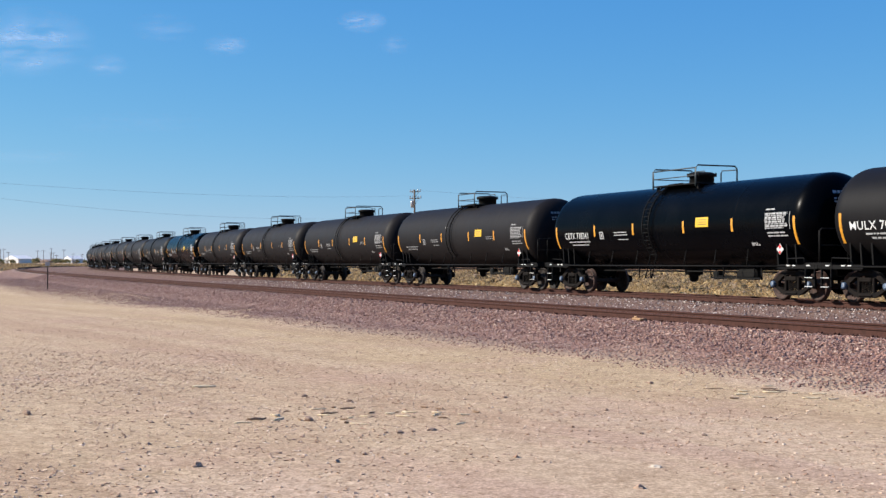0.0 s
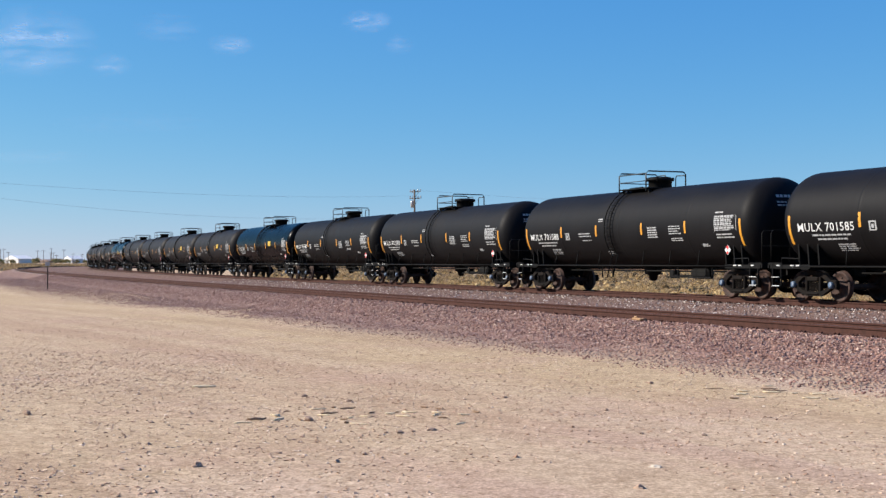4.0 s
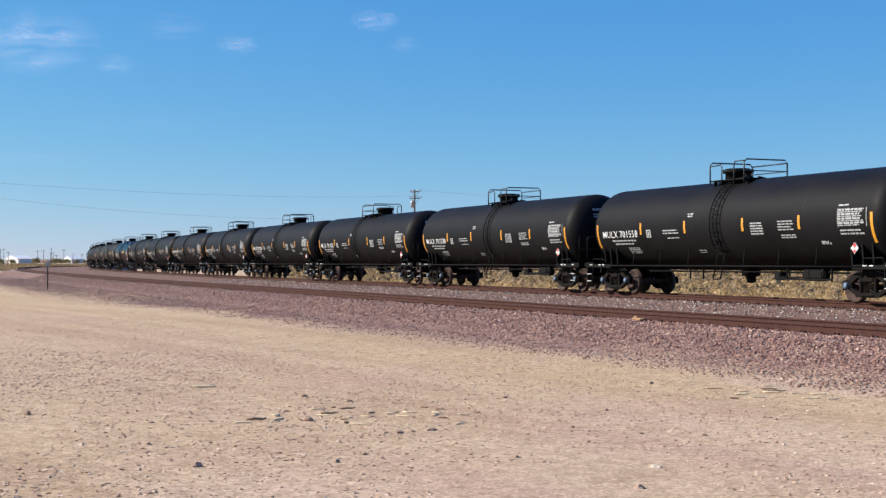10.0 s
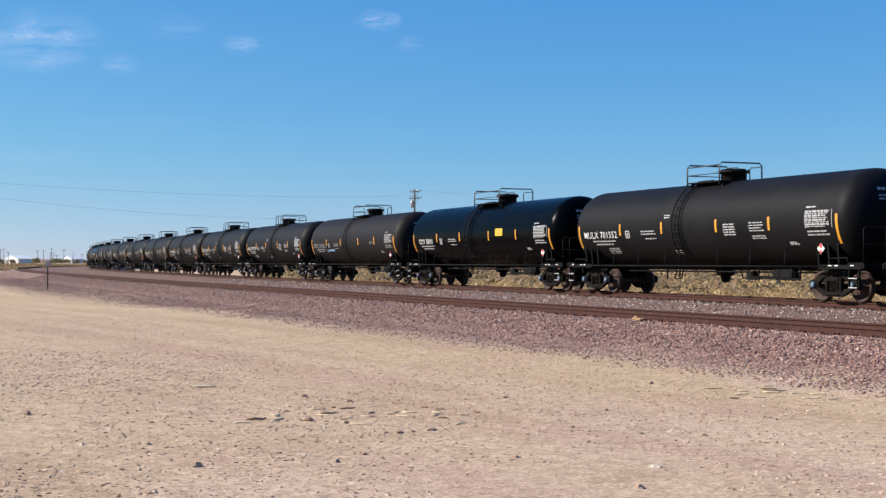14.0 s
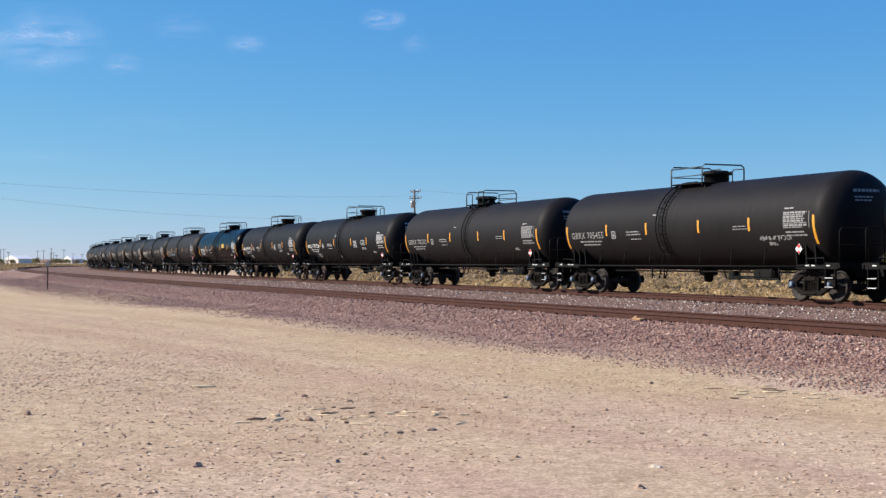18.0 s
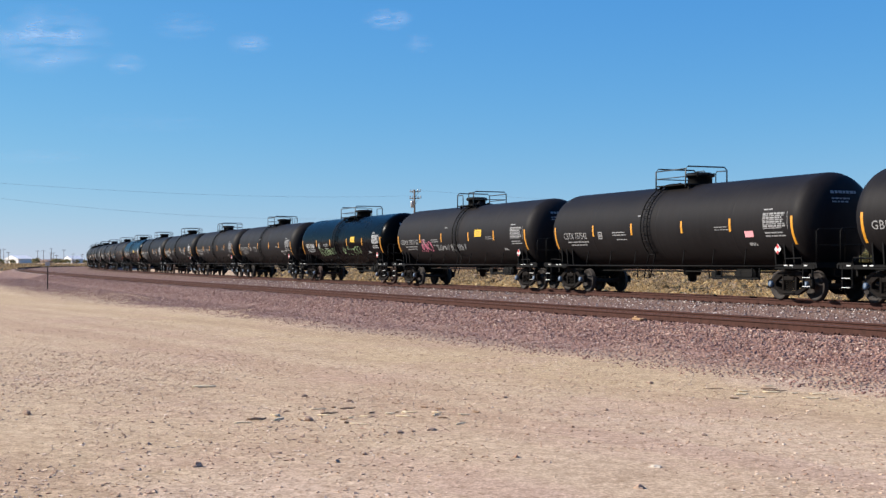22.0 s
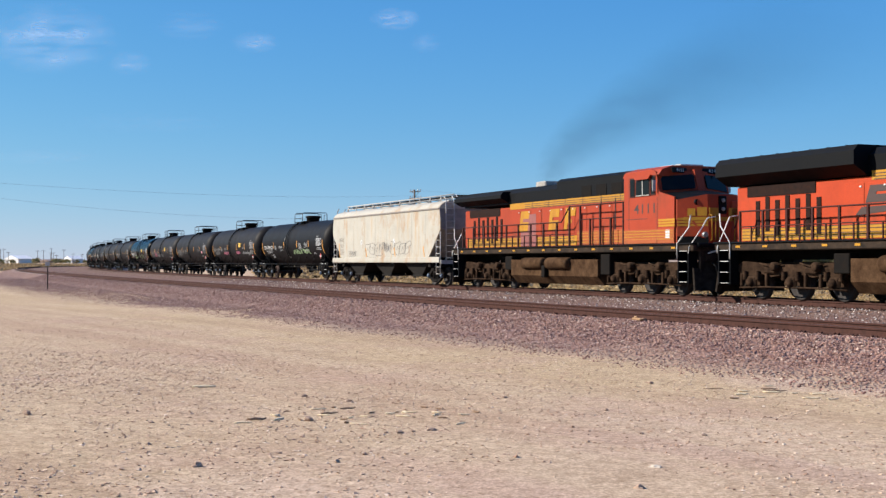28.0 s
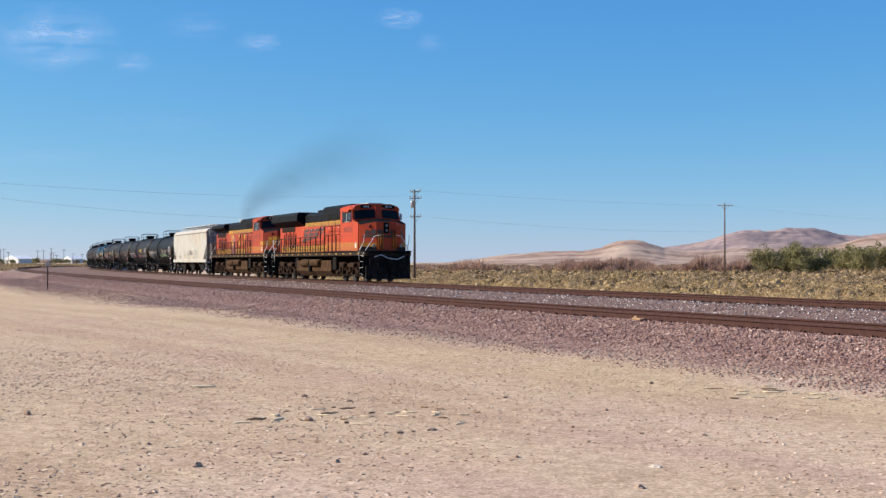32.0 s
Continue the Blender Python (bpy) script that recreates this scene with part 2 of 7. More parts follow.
# ---------------------------------------------------------------- ground
def ground_material():
    m, t, b = nodes_of("desert_dirt")
    p = coords(t, "World")
    big = noise_node(t, p, 0.16, 5.0, 0.6)
    c = ramp(t, big, [(0.35, (0.4171, 0.2981, 0.1891)), (0.55, (0.4571, 0.3326, 0.2128)), (0.72, (0.4474, 0.3132, 0.2078))])
    # pinkish worn ground where the gravel was spread wide
    blush = t.nodes.new("ShaderNodeAttribute")
    blush.attribute_name = "blush"
    edge = blend(t, 0.42, blush.outputs["Fac"], noise_node(t, p, 0.35, 6.0, 0.65))
    c = blend(t, ramp(t, edge, [(0.42, (0, 0, 0)), (0.66, (0.9, 0.9, 0.9))]), c, (0.4949, 0.3580, 0.2682))
    # wheel lanes: a pale compacted lane beside the gravel, then a browner gravelly strip
    lane = t.nodes.new("ShaderNodeAttribute")
    lane.attribute_name = "lane"
    wavy = blend(t, 0.16, lane.outputs["Fac"], noise_node(t, p, 0.22, 5.0, 0.6))
    c = blend(t, ramp(t, wavy, [(0.09, (0, 0, 0)), (0.14, (0.85, 0.85, 0.85)), (0.22, (0.75, 0.75, 0.75)), (0.30, (0, 0, 0))]), c, (0.458, 0.334, 0.198))
    c = blend(t, ramp(t, wavy, [(0.27, (0, 0, 0)), (0.36, (0.55, 0.55, 0.55)), (0.46, (0.4, 0.4, 0.4)), (0.56, (0, 0, 0))]), c, (0.3869, 0.2538, 0.1672))
    turned = t.nodes.new("ShaderNodeMapping")
    turned.inputs["Rotation"].default_value = (0, 0, radians(-33))
    link(t, p, turned.inputs["Vector"])
    ruts = noise_node(t, turned.outputs["Vector"], 0.42, 5.0, 0.6, (1.6, 0.07, 1.0))
    c = blend(t, ramp(t, ruts, [(0.50, (0, 0, 0)), (0.60, (0.6, 0.6, 0.6))]), c, (0.4928, 0.3672, 0.2386))
    c = blend(t, ramp(t, ruts, [(0.38, (0.5, 0.5, 0.5)), (0.46, (0, 0, 0))]), c, (0.3663, 0.2506, 0.1584))
    # pinkish gravel worn into the dirt
    pink = noise_node(t, p, 0.3, 7.0, 0.7)
    c = blend(t, ramp(t, pink, [(0.50, (0, 0, 0)), (0.64, (0.5, 0.5, 0.5))]), c, (0.4269, 0.2819, 0.2039))
    damp = noise_node(t, p, 0.9, 7.0, 0.72)
    c = blend(t, ramp(t, damp, [(0.50, (0, 0, 0)), (0.68, (0.4, 0.4, 0.4))]), c, (0.3469, 0.2344, 0.1514))
    speck = noise_node(t, p, 7.0, 6.0, 0.8)
    c = blend(t, 0.75, c, ramp(t, speck, [(0.34, (0.3015, 0.2678, 0.2296)), (0.5, (0.5, 0.5, 0.5)), (0.66, (0.68, 0.68, 0.68))]), "OVERLAY")
    grit = noise_node(t, p, 26.0, 5.0, 0.85)
    c = blend(t, 1.0, c, ramp(t, grit, [(0.36, (0.2810, 0.2581, 0.2217)), (0.5, (0.5, 0.5, 0.5)), (0.64, (0.72, 0.72, 0.72))]), "OVERLAY")
    link(t, c, b.inputs["Base Color"])
    b.inputs["Roughness"].default_value = 0.95
    b.inputs["Specular IOR Level"].default_value = 0.1
    bump(t, b, blend(t, 0.4, speck, grit), 0.5, 0.03)
    return m


M["dirt"] = ground_material()


def ground_height(x, y):
    r = math.hypot(x, y)
    k = min(1.0, r / 300.0)
    z = GROUND_Z + 0.035 * noise.noise(Vector((x * 0.12, y * 0.12, 0.0))) + 0.012 * noise.noise(Vector((x * 0.6, y * 0.6, 3.0)))
    z += k * 0.5 * noise.noise(Vector((x * 0.01, y * 0.01, 7.0)))
    if r > 500:  # the plain rises a little to the far left
        z += min(1.0, (r - 500) / 900.0) * (2.2 if x < -0.15 * y else -0.2)
    return z


def near_toe(s):
    """Where the spread gravel gives way to dirt, from the far track's centre."""
    return float(np.interp(s, [-60, -26, -10, 0, 13, 20, 30, 45, 75, 100, 130, 165, 200, 250, 300, 330, 700], [12.9, 13.0, 14.2, 14.9, 16.2, 17.6, 18.6, 19.1, 19.4, 19.6, 19.6, 19.5, 19.6, 20.2, 20.8, 21.4, 21.4])) + 0.7 * noise.noise(Vector((s * 0.3, 2.0, 0.0))) + 0.2 * noise.noise(Vector((s * 1.3, 4.0, 0.0)))


def ground_zones(v):
    """For each place: its distance beyond the gravel's foot (20 m is 1), and how far it lies on the pinkish apron."""
    runs = np.arange(-60, 300, 1.0)
    lx, ly, a = np.interp(runs, RUN, LINE_X), np.interp(runs, RUN, LINE_Y), np.interp(runs, RUN, TURN)
    toe = np.array([near_toe(k) for k in runs])
    lane = np.ones(len(v))
    close = np.where(np.hypot(v[:, 0], v[:, 1]) < 260)[0]
    for part_of in np.array_split(close, 40):
        dx, dy = v[part_of, 0, None] - lx[None], v[part_of, 1, None] - ly[None]
        k = np.argmin(dx * dx + dy * dy, axis=1)
        row = np.arange(len(part_of))
        q = -np.sin(a[k]) * dx[row, k] + np.cos(a[k]) * dy[row, k]
        lane[part_of] = np.clip((q - toe[k]) / 20.0, 0.0, 1.0)
    reach = 0.55 + 0.11 * (v[:, 0] - 0.6) + 0.06 * (15.5 - v[:, 1])
    return lane, np.clip(reach, 0.0, 1.0)


def make_ground():
    angles = [radians(a) for a in np.concatenate([np.linspace(-24, 24, 260), np.linspace(25, 335, 90)])]
    radii = [0.0] + [2.0 * 1.038 ** i for i in range(208)]
    radii = [r for r in radii if r < 4700] + [4700.0]
    verts, faces = [], []
    n = len(angles)
    for r in radii:
        for a in angles:
            x, y = r * math.sin(a), r * math.cos(a)
            verts.append((x, y, ground_height(x, y)))
    for i in range(len(radii) - 1):
        for k in range(n):
            faces.append((i * n + k, i * n + (k + 1) % n, (i + 1) * n + (k + 1) % n, (i + 1) * n + k))
    me = bpy.data.meshes.new("ground")
    me.from_pydata(verts, [], faces)
    lane, blush = ground_zones(np.array(verts))
    me.attributes.new("lane", "FLOAT", "POINT").data.foreach_set("value", lane)
    me.attributes.new("blush", "FLOAT", "POINT").data.foreach_set("value", blush)
    me.polygons.foreach_set("use_smooth", [True] * len(faces))
    me.materials.append(M["dirt"])
    if me.polygons[n * 5].normal.z < 0:
        me.flip_normals()
    return structure("ground", me, None, "dry tan desert dirt with pinkish gravel and faint wheel ruts", "ground")


make_ground()


# ---------------------------------------------------------------- ballast
def ballast_material():
    m, t, b = nodes_of("ballast")
    p = coords(t, "World")
    v = t.nodes.new("ShaderNodeTexVoronoi")
    v.inputs["Scale"].default_value = 13.0
    link(t, p, v.inputs["Vector"])
    sep = t.nodes.new("ShaderNodeSeparateColor")
    link(t, v.outputs["Color"], sep.inputs["Color"])
    c = ramp(t, sep.outputs["Red"], [(0.0, (0.1518, 0.0846, 0.0680)), (0.5, (0.2300, 0.1362, 0.1088)), (0.9, (0.2898, 0.1840, 0.1462)), (1.0, (0.3864, 0.2852, 0.2295))])
    big = noise_node(t, p, 0.5, 5.0, 0.6)
    c = blend(t, ramp(t, big, [(0.45, (0, 0, 0)), (0.75, (0.4112, 0.3744, 0.3034))]), c, (0.2742, 0.1812, 0.1190))
    # the gravel thins out into dirt towards its foot
    thin = t.nodes.new("ShaderNodeAttribute")
    thin.attribute_name = "thinning"
    ragged = blend(t, 0.35, thin.outputs["Fac"], noise_node(t, p, 1.2, 6.0, 0.7))
    c = blend(t, ramp(t, ragged, [(0.40, (0, 0, 0)), (0.68, (0.95, 0.95, 0.95))]), c, (0.3910, 0.2732, 0.1827))
    # paler along the crest of the shoulder, darker between the rails and the tracks
    crest = t.nodes.new("ShaderNodeAttribute")
    crest.attribute_name = "crest"
    c = blend(t, ramp(t, crest.outputs["Fac"], [(0.55, (0, 0, 0)), (0.95, (0.6, 0.6, 0.6))]), c, (0.4232, 0.3312, 0.2550))
    c = blend(t, ramp(t, crest.outputs["Fac"], [(0.05, (0.75, 0.75, 0.75)), (0.40, (0, 0, 0))]), c, (0.0874, 0.0534, 0.0408))
    link(t, c, b.inputs["Base Color"])
    b.inputs["Roughness"].default_value = 0.92
    b.inputs["Specular IOR Level"].default_value = 0.15
    bump(t, b, v.outputs["Distance"], 1.0, 0.05)
    return m


def stone_material(name, stops):
    m, t, b = nodes_of(name)
    g = t.nodes.new("ShaderNodeNewGeometry").outputs["Random Per Island"]
    c = ramp(t, g, stops)
    n = noise_node(t, coords(t, "World"), 40.0, 4.0)
    c = blend(t, 0.4, c, ramp(t, n, [(0.3, (0.3, 0.3, 0.3)), (0.7, (0.7, 0.7, 0.7))]), "OVERLAY")
    link(t, c, b.inputs["Base Color"])
    b.inputs["Roughness"].default_value = 0.88
    b.inputs["Specular IOR Level"].default_value = 0.25
    return m


def off_track(x, y):
    """How far beyond the far track's centre a place lies (negative: on the camera's side)."""
    return (x - float(np.interp(y, LINE_Y[440:900], LINE_X[440:900]))) * 0.915


M["ballast"] = ballast_material()
M["ballast_stone"] = stone_material("ballast_stone", [(0.0, (0.1935, 0.1020, 0.0799)), (0.45, (0.2838, 0.1588, 0.1244)), (0.85, (0.3483, 0.2132, 0.1651)), (0.97, (0.4988, 0.3595, 0.2765))])
M["pale_stone"] = stone_material("pale_stone", [(0.0, (0.150, 0.098, 0.082)), (0.5, (0.260, 0.185, 0.157)), (0.8, (0.385, 0.300, 0.256)), (0.93, (0.72, 0.64, 0.56))])
M["pebble"] = stone_material("pebble", [(0.0, (0.30, 0.180, 0.118)), (0.4, (0.48, 0.315, 0.215)), (0.8, (0.62, 0.44, 0.31)), (0.95, (0.78, 0.61, 0.45))])


def bed_profile(s):
    """The ballast's cross-section: (q, z) from the far toe to the near toe."""
    c = side_track(s)
    return [(-5.2, GROUND_Z - 0.12), (-2.0, -0.23), (-1.3, -0.195), (0.0, -0.205), (1.3, -0.195), (2.0, -0.23), (c * 0.5, -0.43),
            (c - 2.1, -0.36), (c - 1.3, NEAR_Z - 0.195), (c, NEAR_Z - 0.205), (c + 1.3, NEAR_Z - 0.19), (c + 1.75, NEAR_Z - 0.235), (c + 3.9, GROUND_Z + 0.05),
            (near_toe(s) - 0.4, GROUND_Z + 0.02), (near_toe(s) + 1.3, GROUND_Z - 0.03), (near_toe(s) + 2.2, GROUND_Z - 0.14)]


def bed_height(s, q):
    pr = bed_profile(s)
    z = float(np.interp(q, [a for a, _ in pr], [b for _, b in pr]))
    edge = 0.025 * noise.fractal(Vector((s * 1.1, q * 1.3, 8.0)), 1.0, 2.0, 4) if q > 12 else 0.0
    return z + 0.03 * noise.noise(Vector((s * 0.8, q * 1.6, 5.0))) + 0.02 * noise.noise(Vector((s * 2.5, q * 4.0, 1.0))) + edge


def make_ballast():
    runs = list(np.arange(-140, -36, 4.0)) + list(np.arange(-36, 60, 0.45)) + list(np.arange(60, 140, 1.5)) + list(np.arange(140, 700, 5.0))
    m = 110
    verts, faces, thinning, crest = [], [], [], []
    for s in runs:
        c = side_track(s)
        for k in range(m):
            q = -5.2 + (near_toe(s) + 2.2 + 5.2) * k / (m - 1)
            verts.append(on_line(s, q, bed_height(s, q)))
            bed = min(abs(q), abs(q - c))
            crest.append(max(0.5, 1.0 - abs(q - c - 1.6) / 0.45) if q > c + 1.3 else (0.24 if 0.0 < q < c else 0.5) * min(1.0, max(0.0, (bed - 0.8) / 0.6)))
            thinning.append(min(1.0, max(0.0, (q - near_toe(s) + 2.6) / 3.4)))
    for i in range(len(runs) - 1):
        for k in range(m - 1):
            a = i * m + k
            faces.append((a, a + 1, a + m + 1, a + m))
    me = bpy.data.meshes.new("ballast_bed")
    me.from_pydata(verts, [], faces)
    me.polygons.foreach_set("use_smooth", [True] * len(faces))
    me.attributes.new("crest", "FLOAT", "POINT").data.foreach_set("value", crest)
    me.attributes.new("thinning", "FLOAT", "POINT").data.foreach_set("value", thinning)
    me.materials.append(M["ballast"])
    if me.polygons[10].normal.z < 0:
        me.flip_normals()
    return structure("ballast_bed", me, None, "bed of crushed purplish-red ballast under two tracks", "ballast")


make_ballast()

STONE_F = [(0, 2, 4), (2, 1, 4), (1, 3, 4), (3, 0, 4), (2, 0, 5), (1, 2, 5), (3, 1, 5), (0, 3, 5)]
STONE_V = np.array([(1, 0, 0), (-1, 0, 0), (0, 1, 0), (0, -1, 0), (0, 0, 0.75), (0, 0, -0.75)], float)


def stones(name, spots, material, label, flat=1.0):
    """spots: (x, y, z, radius). Chipped stones, joined."""
    rng = np.random.default_rng(len(spots))
    spots = np.array(spots, float)
    n = len(spots)
    v = STONE_V[None] * spots[:, 3, None, None] * rng.uniform(0.6, 1.3, (n, 6, 3)).clip(0.5, 1.4)
    v = v + rng.normal(0, 0.22, (n, 6, 3)) * spots[:, 3, None, None]
    a = rng.uniform(0, 2 * np.pi, n)
    tilt = rng.uniform(-0.6, 0.6, n)
    x, y, z = v[..., 0].copy(), v[..., 1].copy(), v[..., 2].copy()
    y, z = y * np.cos(tilt)[:, None] - z * np.sin(tilt)[:, None], y * np.sin(tilt)[:, None] + z * np.cos(tilt)[:, None]
    x, y = x * np.cos(a)[:, None] - y * np.sin(a)[:, None], x * np.sin(a)[:, None] + y * np.cos(a)[:, None]
    v = np.stack([x, y, z * flat], -1) + spots[:, None, :3]
    f = (np.array(STONE_F)[None] + 6 * np.arange(n)[:, None, None]).reshape(-1, 3)
    me = bpy.data.meshes.new(name)
    me.from_pydata(v.reshape(-1, 3).tolist(), [], f.tolist())
    me.materials.append(M[material])
    return tagged(new(name, me), label, "stones", kind="stuff")


def scatter_ballast():
    rng = random.Random(4)
    near, mid = [], []
    for _ in range(112000):
        s = -34 + 150 * rng.random() ** 1.8
        c = side_track(s)
        q = c + 0.9 + (near_toe(s) - c - 0.2) * rng.random() ** 1.1
        if q > near_toe(s) - 0.6 and rng.random() < 0.35:
            q += 1.6 * rng.random() ** 2
        if rng.random() < (q - near_toe(s) + 2.8) / 4.0:
            continue
        r = rng.uniform(0.018, 0.04) if q < c + 3.3 else rng.uniform(0.012, 0.03)
        p = on_line(s, q, 0.0)
        p.z = max(bed_height(s, q), ground_height(p.x, p.y)) + r * 0.25
        near.append((*p, r))
    for _ in range(20000):
        s = -34 + 95 * rng.random() ** 1.4
        c = side_track(s)
        q = rng.uniform(1.0, c - 0.9)
        r = rng.uniform(0.02, 0.042)
        mid.append((*on_line(s, q, bed_height(s, q) + r * 0.3), r))
    for _ in range(4000):
        s = -34 + 95 * rng.random() ** 1.3
        c = side_track(s)
        q = c + rng.uniform(-0.65, 0.65)
        r = rng.uniform(0.018, 0.035)
        mid.append((*on_line(s, q, bed_height(s, q) + r * 0.3), r))
    stones("ballast_stones", near, "ballast_stone", "loose purplish-red crushed stone on the ballast shoulder")
    stones("track_stones", mid, "pale_stone", "paler crushed stone between the two tracks")
    dirt = []
    for _ in range(130000):
        y = 9.5 + 38 * rng.random() ** 1.5
        x = rng.uniform(-0.36, 0.36) * y
        if off_track(x, y) > -12.5:
            continue
        clump = noise.noise(Vector((x * 0.45, y * 0.3, 11.0))) + 0.5 * noise.noise(Vector((x * 1.4, y * 1.1, 2.0)))
        patch = max(0.0, 1.0 - math.hypot((x + 7.0) / 4.6, (y - 24.0) / 6.0))  # a spill of gravel
        if rng.random() > min(0.42, 0.12 + 0.30 * max(0.0, (y - 11.0) / 8.0)) + 0.5 * clump + 3.0 * patch:
            continue
        r = 0.006 + 0.022 * rng.random() ** 3.4 + 0.008 * patch * rng.random()
        if rng.random() < 0.008:
            r *= 1.5
        dirt.append((x, y, ground_height(x, y) + r * 0.18, r))
    stones("pebbles", dirt, "pebble", "scattered brown pebbles and gravel on the dirt", 0.5)


scatter_ballast()

# ---------------------------------------------------------------- tracks
M["rail_steel"] = grained("rail_steel", (0.072, 0.031, 0.023), (0.044, 0.022, 0.0175), 7.0, 0.85, 0.0, kind="World", relief=0.002, spec=0.15)
M["rail_head"] = grained("rail_head", (0.075, 0.042, 0.033), (0.046, 0.026, 0.021), 3.0, 0.6, 0.0, kind="World")
M["tie_wood"] = grained("tie_wood", (0.045, 0.030, 0.024), (0.085, 0.058, 0.046), 3.0, 0.9, stretch=(1, 1, 6), kind="World", relief=0.006)
RAIL = [(-0.07, -0.18), (0.07, -0.18), (0.07, -0.168), (0.012, -0.145), (0.01, -0.05), (0.036, -0.038), (0.036, -0.006), (0.028, 0.0),
        (-0.028, 0.0), (-0.036, -0.006), (-0.036, -0.038), (-0.01, -0.05), (-0.012, -0.145), (-0.07, -0.168)]


def rail_mesh(centre, off, z):
    runs = list(np.arange(-130, -24, 6.0)) + list(np.arange(-24, 120, 1.5)) + list(np.arange(120, 560, 4.0))
    n = len(RAIL)
    verts, faces, mats = [], [], []
    for s in runs:
        for a, b in RAIL:
            verts.append(on_line(s, centre(s) + off + a, z + b))
    for i in range(len(runs) - 1):
        for k in range(n):
            faces.append((i * n + k, i * n + (k + 1) % n, (i + 1) * n + (k + 1) % n, (i + 1) * n + k))
            mats.append(1 if k in (7,) else 0)
    me = bpy.data.meshes.new("rail")
    me.from_pydata(verts, [], faces)
    me.materials.append(M["rail_steel"])
    me.materials.append(M["rail_head"])
    me.polygons.foreach_set("material_index", mats)
    bm = bmesh.new()
    bm.from_mesh(me)
    bmesh.ops.recalc_face_normals(bm, faces=bm.faces)
    bm.to_mesh(me)
    bm.free()
    return me


def make_track(label, centre, z, lo, hi):
    track = thing("railway_track", label, "track", "railway tracks")
    for off in (-0.7175, 0.7175):
        part("rail", rail_mesh(centre, off, z), None, track, "rusty steel rail with a polished head")
    tie = Shape().box(0, 0, 0, 0.23, 2.6, 0.17, chamfer=0.015).mesh("tie", "tie_wood")
    plate = Shape().box(0, 0, 0, 0.19, 0.32, 0.02)
    for k in (-1, 1):
        for j in (-0.09, 0.09):
            plate.box(0.06 * k, j, 0.02, 0.025, 0.03, 0.05)
            plate.box(0.06 * k, j * 1.2, 0.02, 0.03, 0.05, 0.025)
    plate = plate.mesh("tie_plate", "rail_steel")
    rng = random.Random(9)
    s, far = lo, Shape()
    while s < 330:
        c = centre(s)
        m = Matrix.Translation(on_line(s, c, z - 0.275)) @ Matrix.Rotation(heading(s) + rng.uniform(-0.012, 0.012), 4, "Z")
        if s < hi:
            t = part("tie", tie, None, track, m=m)
            for off in (-0.7175, 0.7175):
                part("tie_plate", plate, None, t, m=pose(0, off, 0.09))
        else:
            far.add([m @ v.co for v in tie.vertices], [tuple(f.vertices) for f in tie.polygons])
        s += 0.53 + rng.uniform(-0.02, 0.02)
    far_ties = part("far_ties", far, "tie_wood", track, "row of weathered wooden ties")
    far_ties["kind"] = "stuff"
    return track


make_track("rusty railway track on dark wooden ties, curving away", lambda s: 0.0, 0.0, -40.0, 40.0)
make_track("empty rusty siding track on weathered wooden ties", side_track, NEAR_Z, -36.0, 100.0)
# ---------------------------------------------------------------- tank cars
# Car space: x in the way of travel, y towards the camera's side, z up from the rail head.
TANK_R, TANK_Z, TANK_HALF = 1.5, 2.5, 7.72
MESH = {}


def cached(key, build):
    if key not in MESH:
        MESH[key] = build()
    return MESH[key]


def shell_y(z, lift=0.005):
    return math.sqrt(max(0.0, (TANK_R + lift) ** 2 - (z - TANK_Z) ** 2))


def decal(shape, x0, x1, z0, z1, slant=0.0, lift=0.006):
    """A painted patch that hugs the shell; x runs to the car's front."""
    n = max(2, int((z1 - z0) / 0.15) + 1)
    vs, fs = [], []
    for k in range(n):
        z = z0 + (z1 - z0) * k / (n - 1)
        d = slant * k / (n - 1)
        vs += [(x0 + d, shell_y(z, lift), z), (x1 + d, shell_y(z, lift), z)]
    for k in range(n - 1):
        fs.append((2 * k, 2 * k + 1, 2 * k + 3, 2 * k + 2))
    shape.add(vs, fs)


def decal_text(words, x, z, height, spread=1.0, lift=0.007):
    vs, fs = lettering(words, height, spread)
    sh = Shape()
    sh.add([(x - a, shell_y(z + b, lift), z + b) for a, b in vs], fs)
    return sh


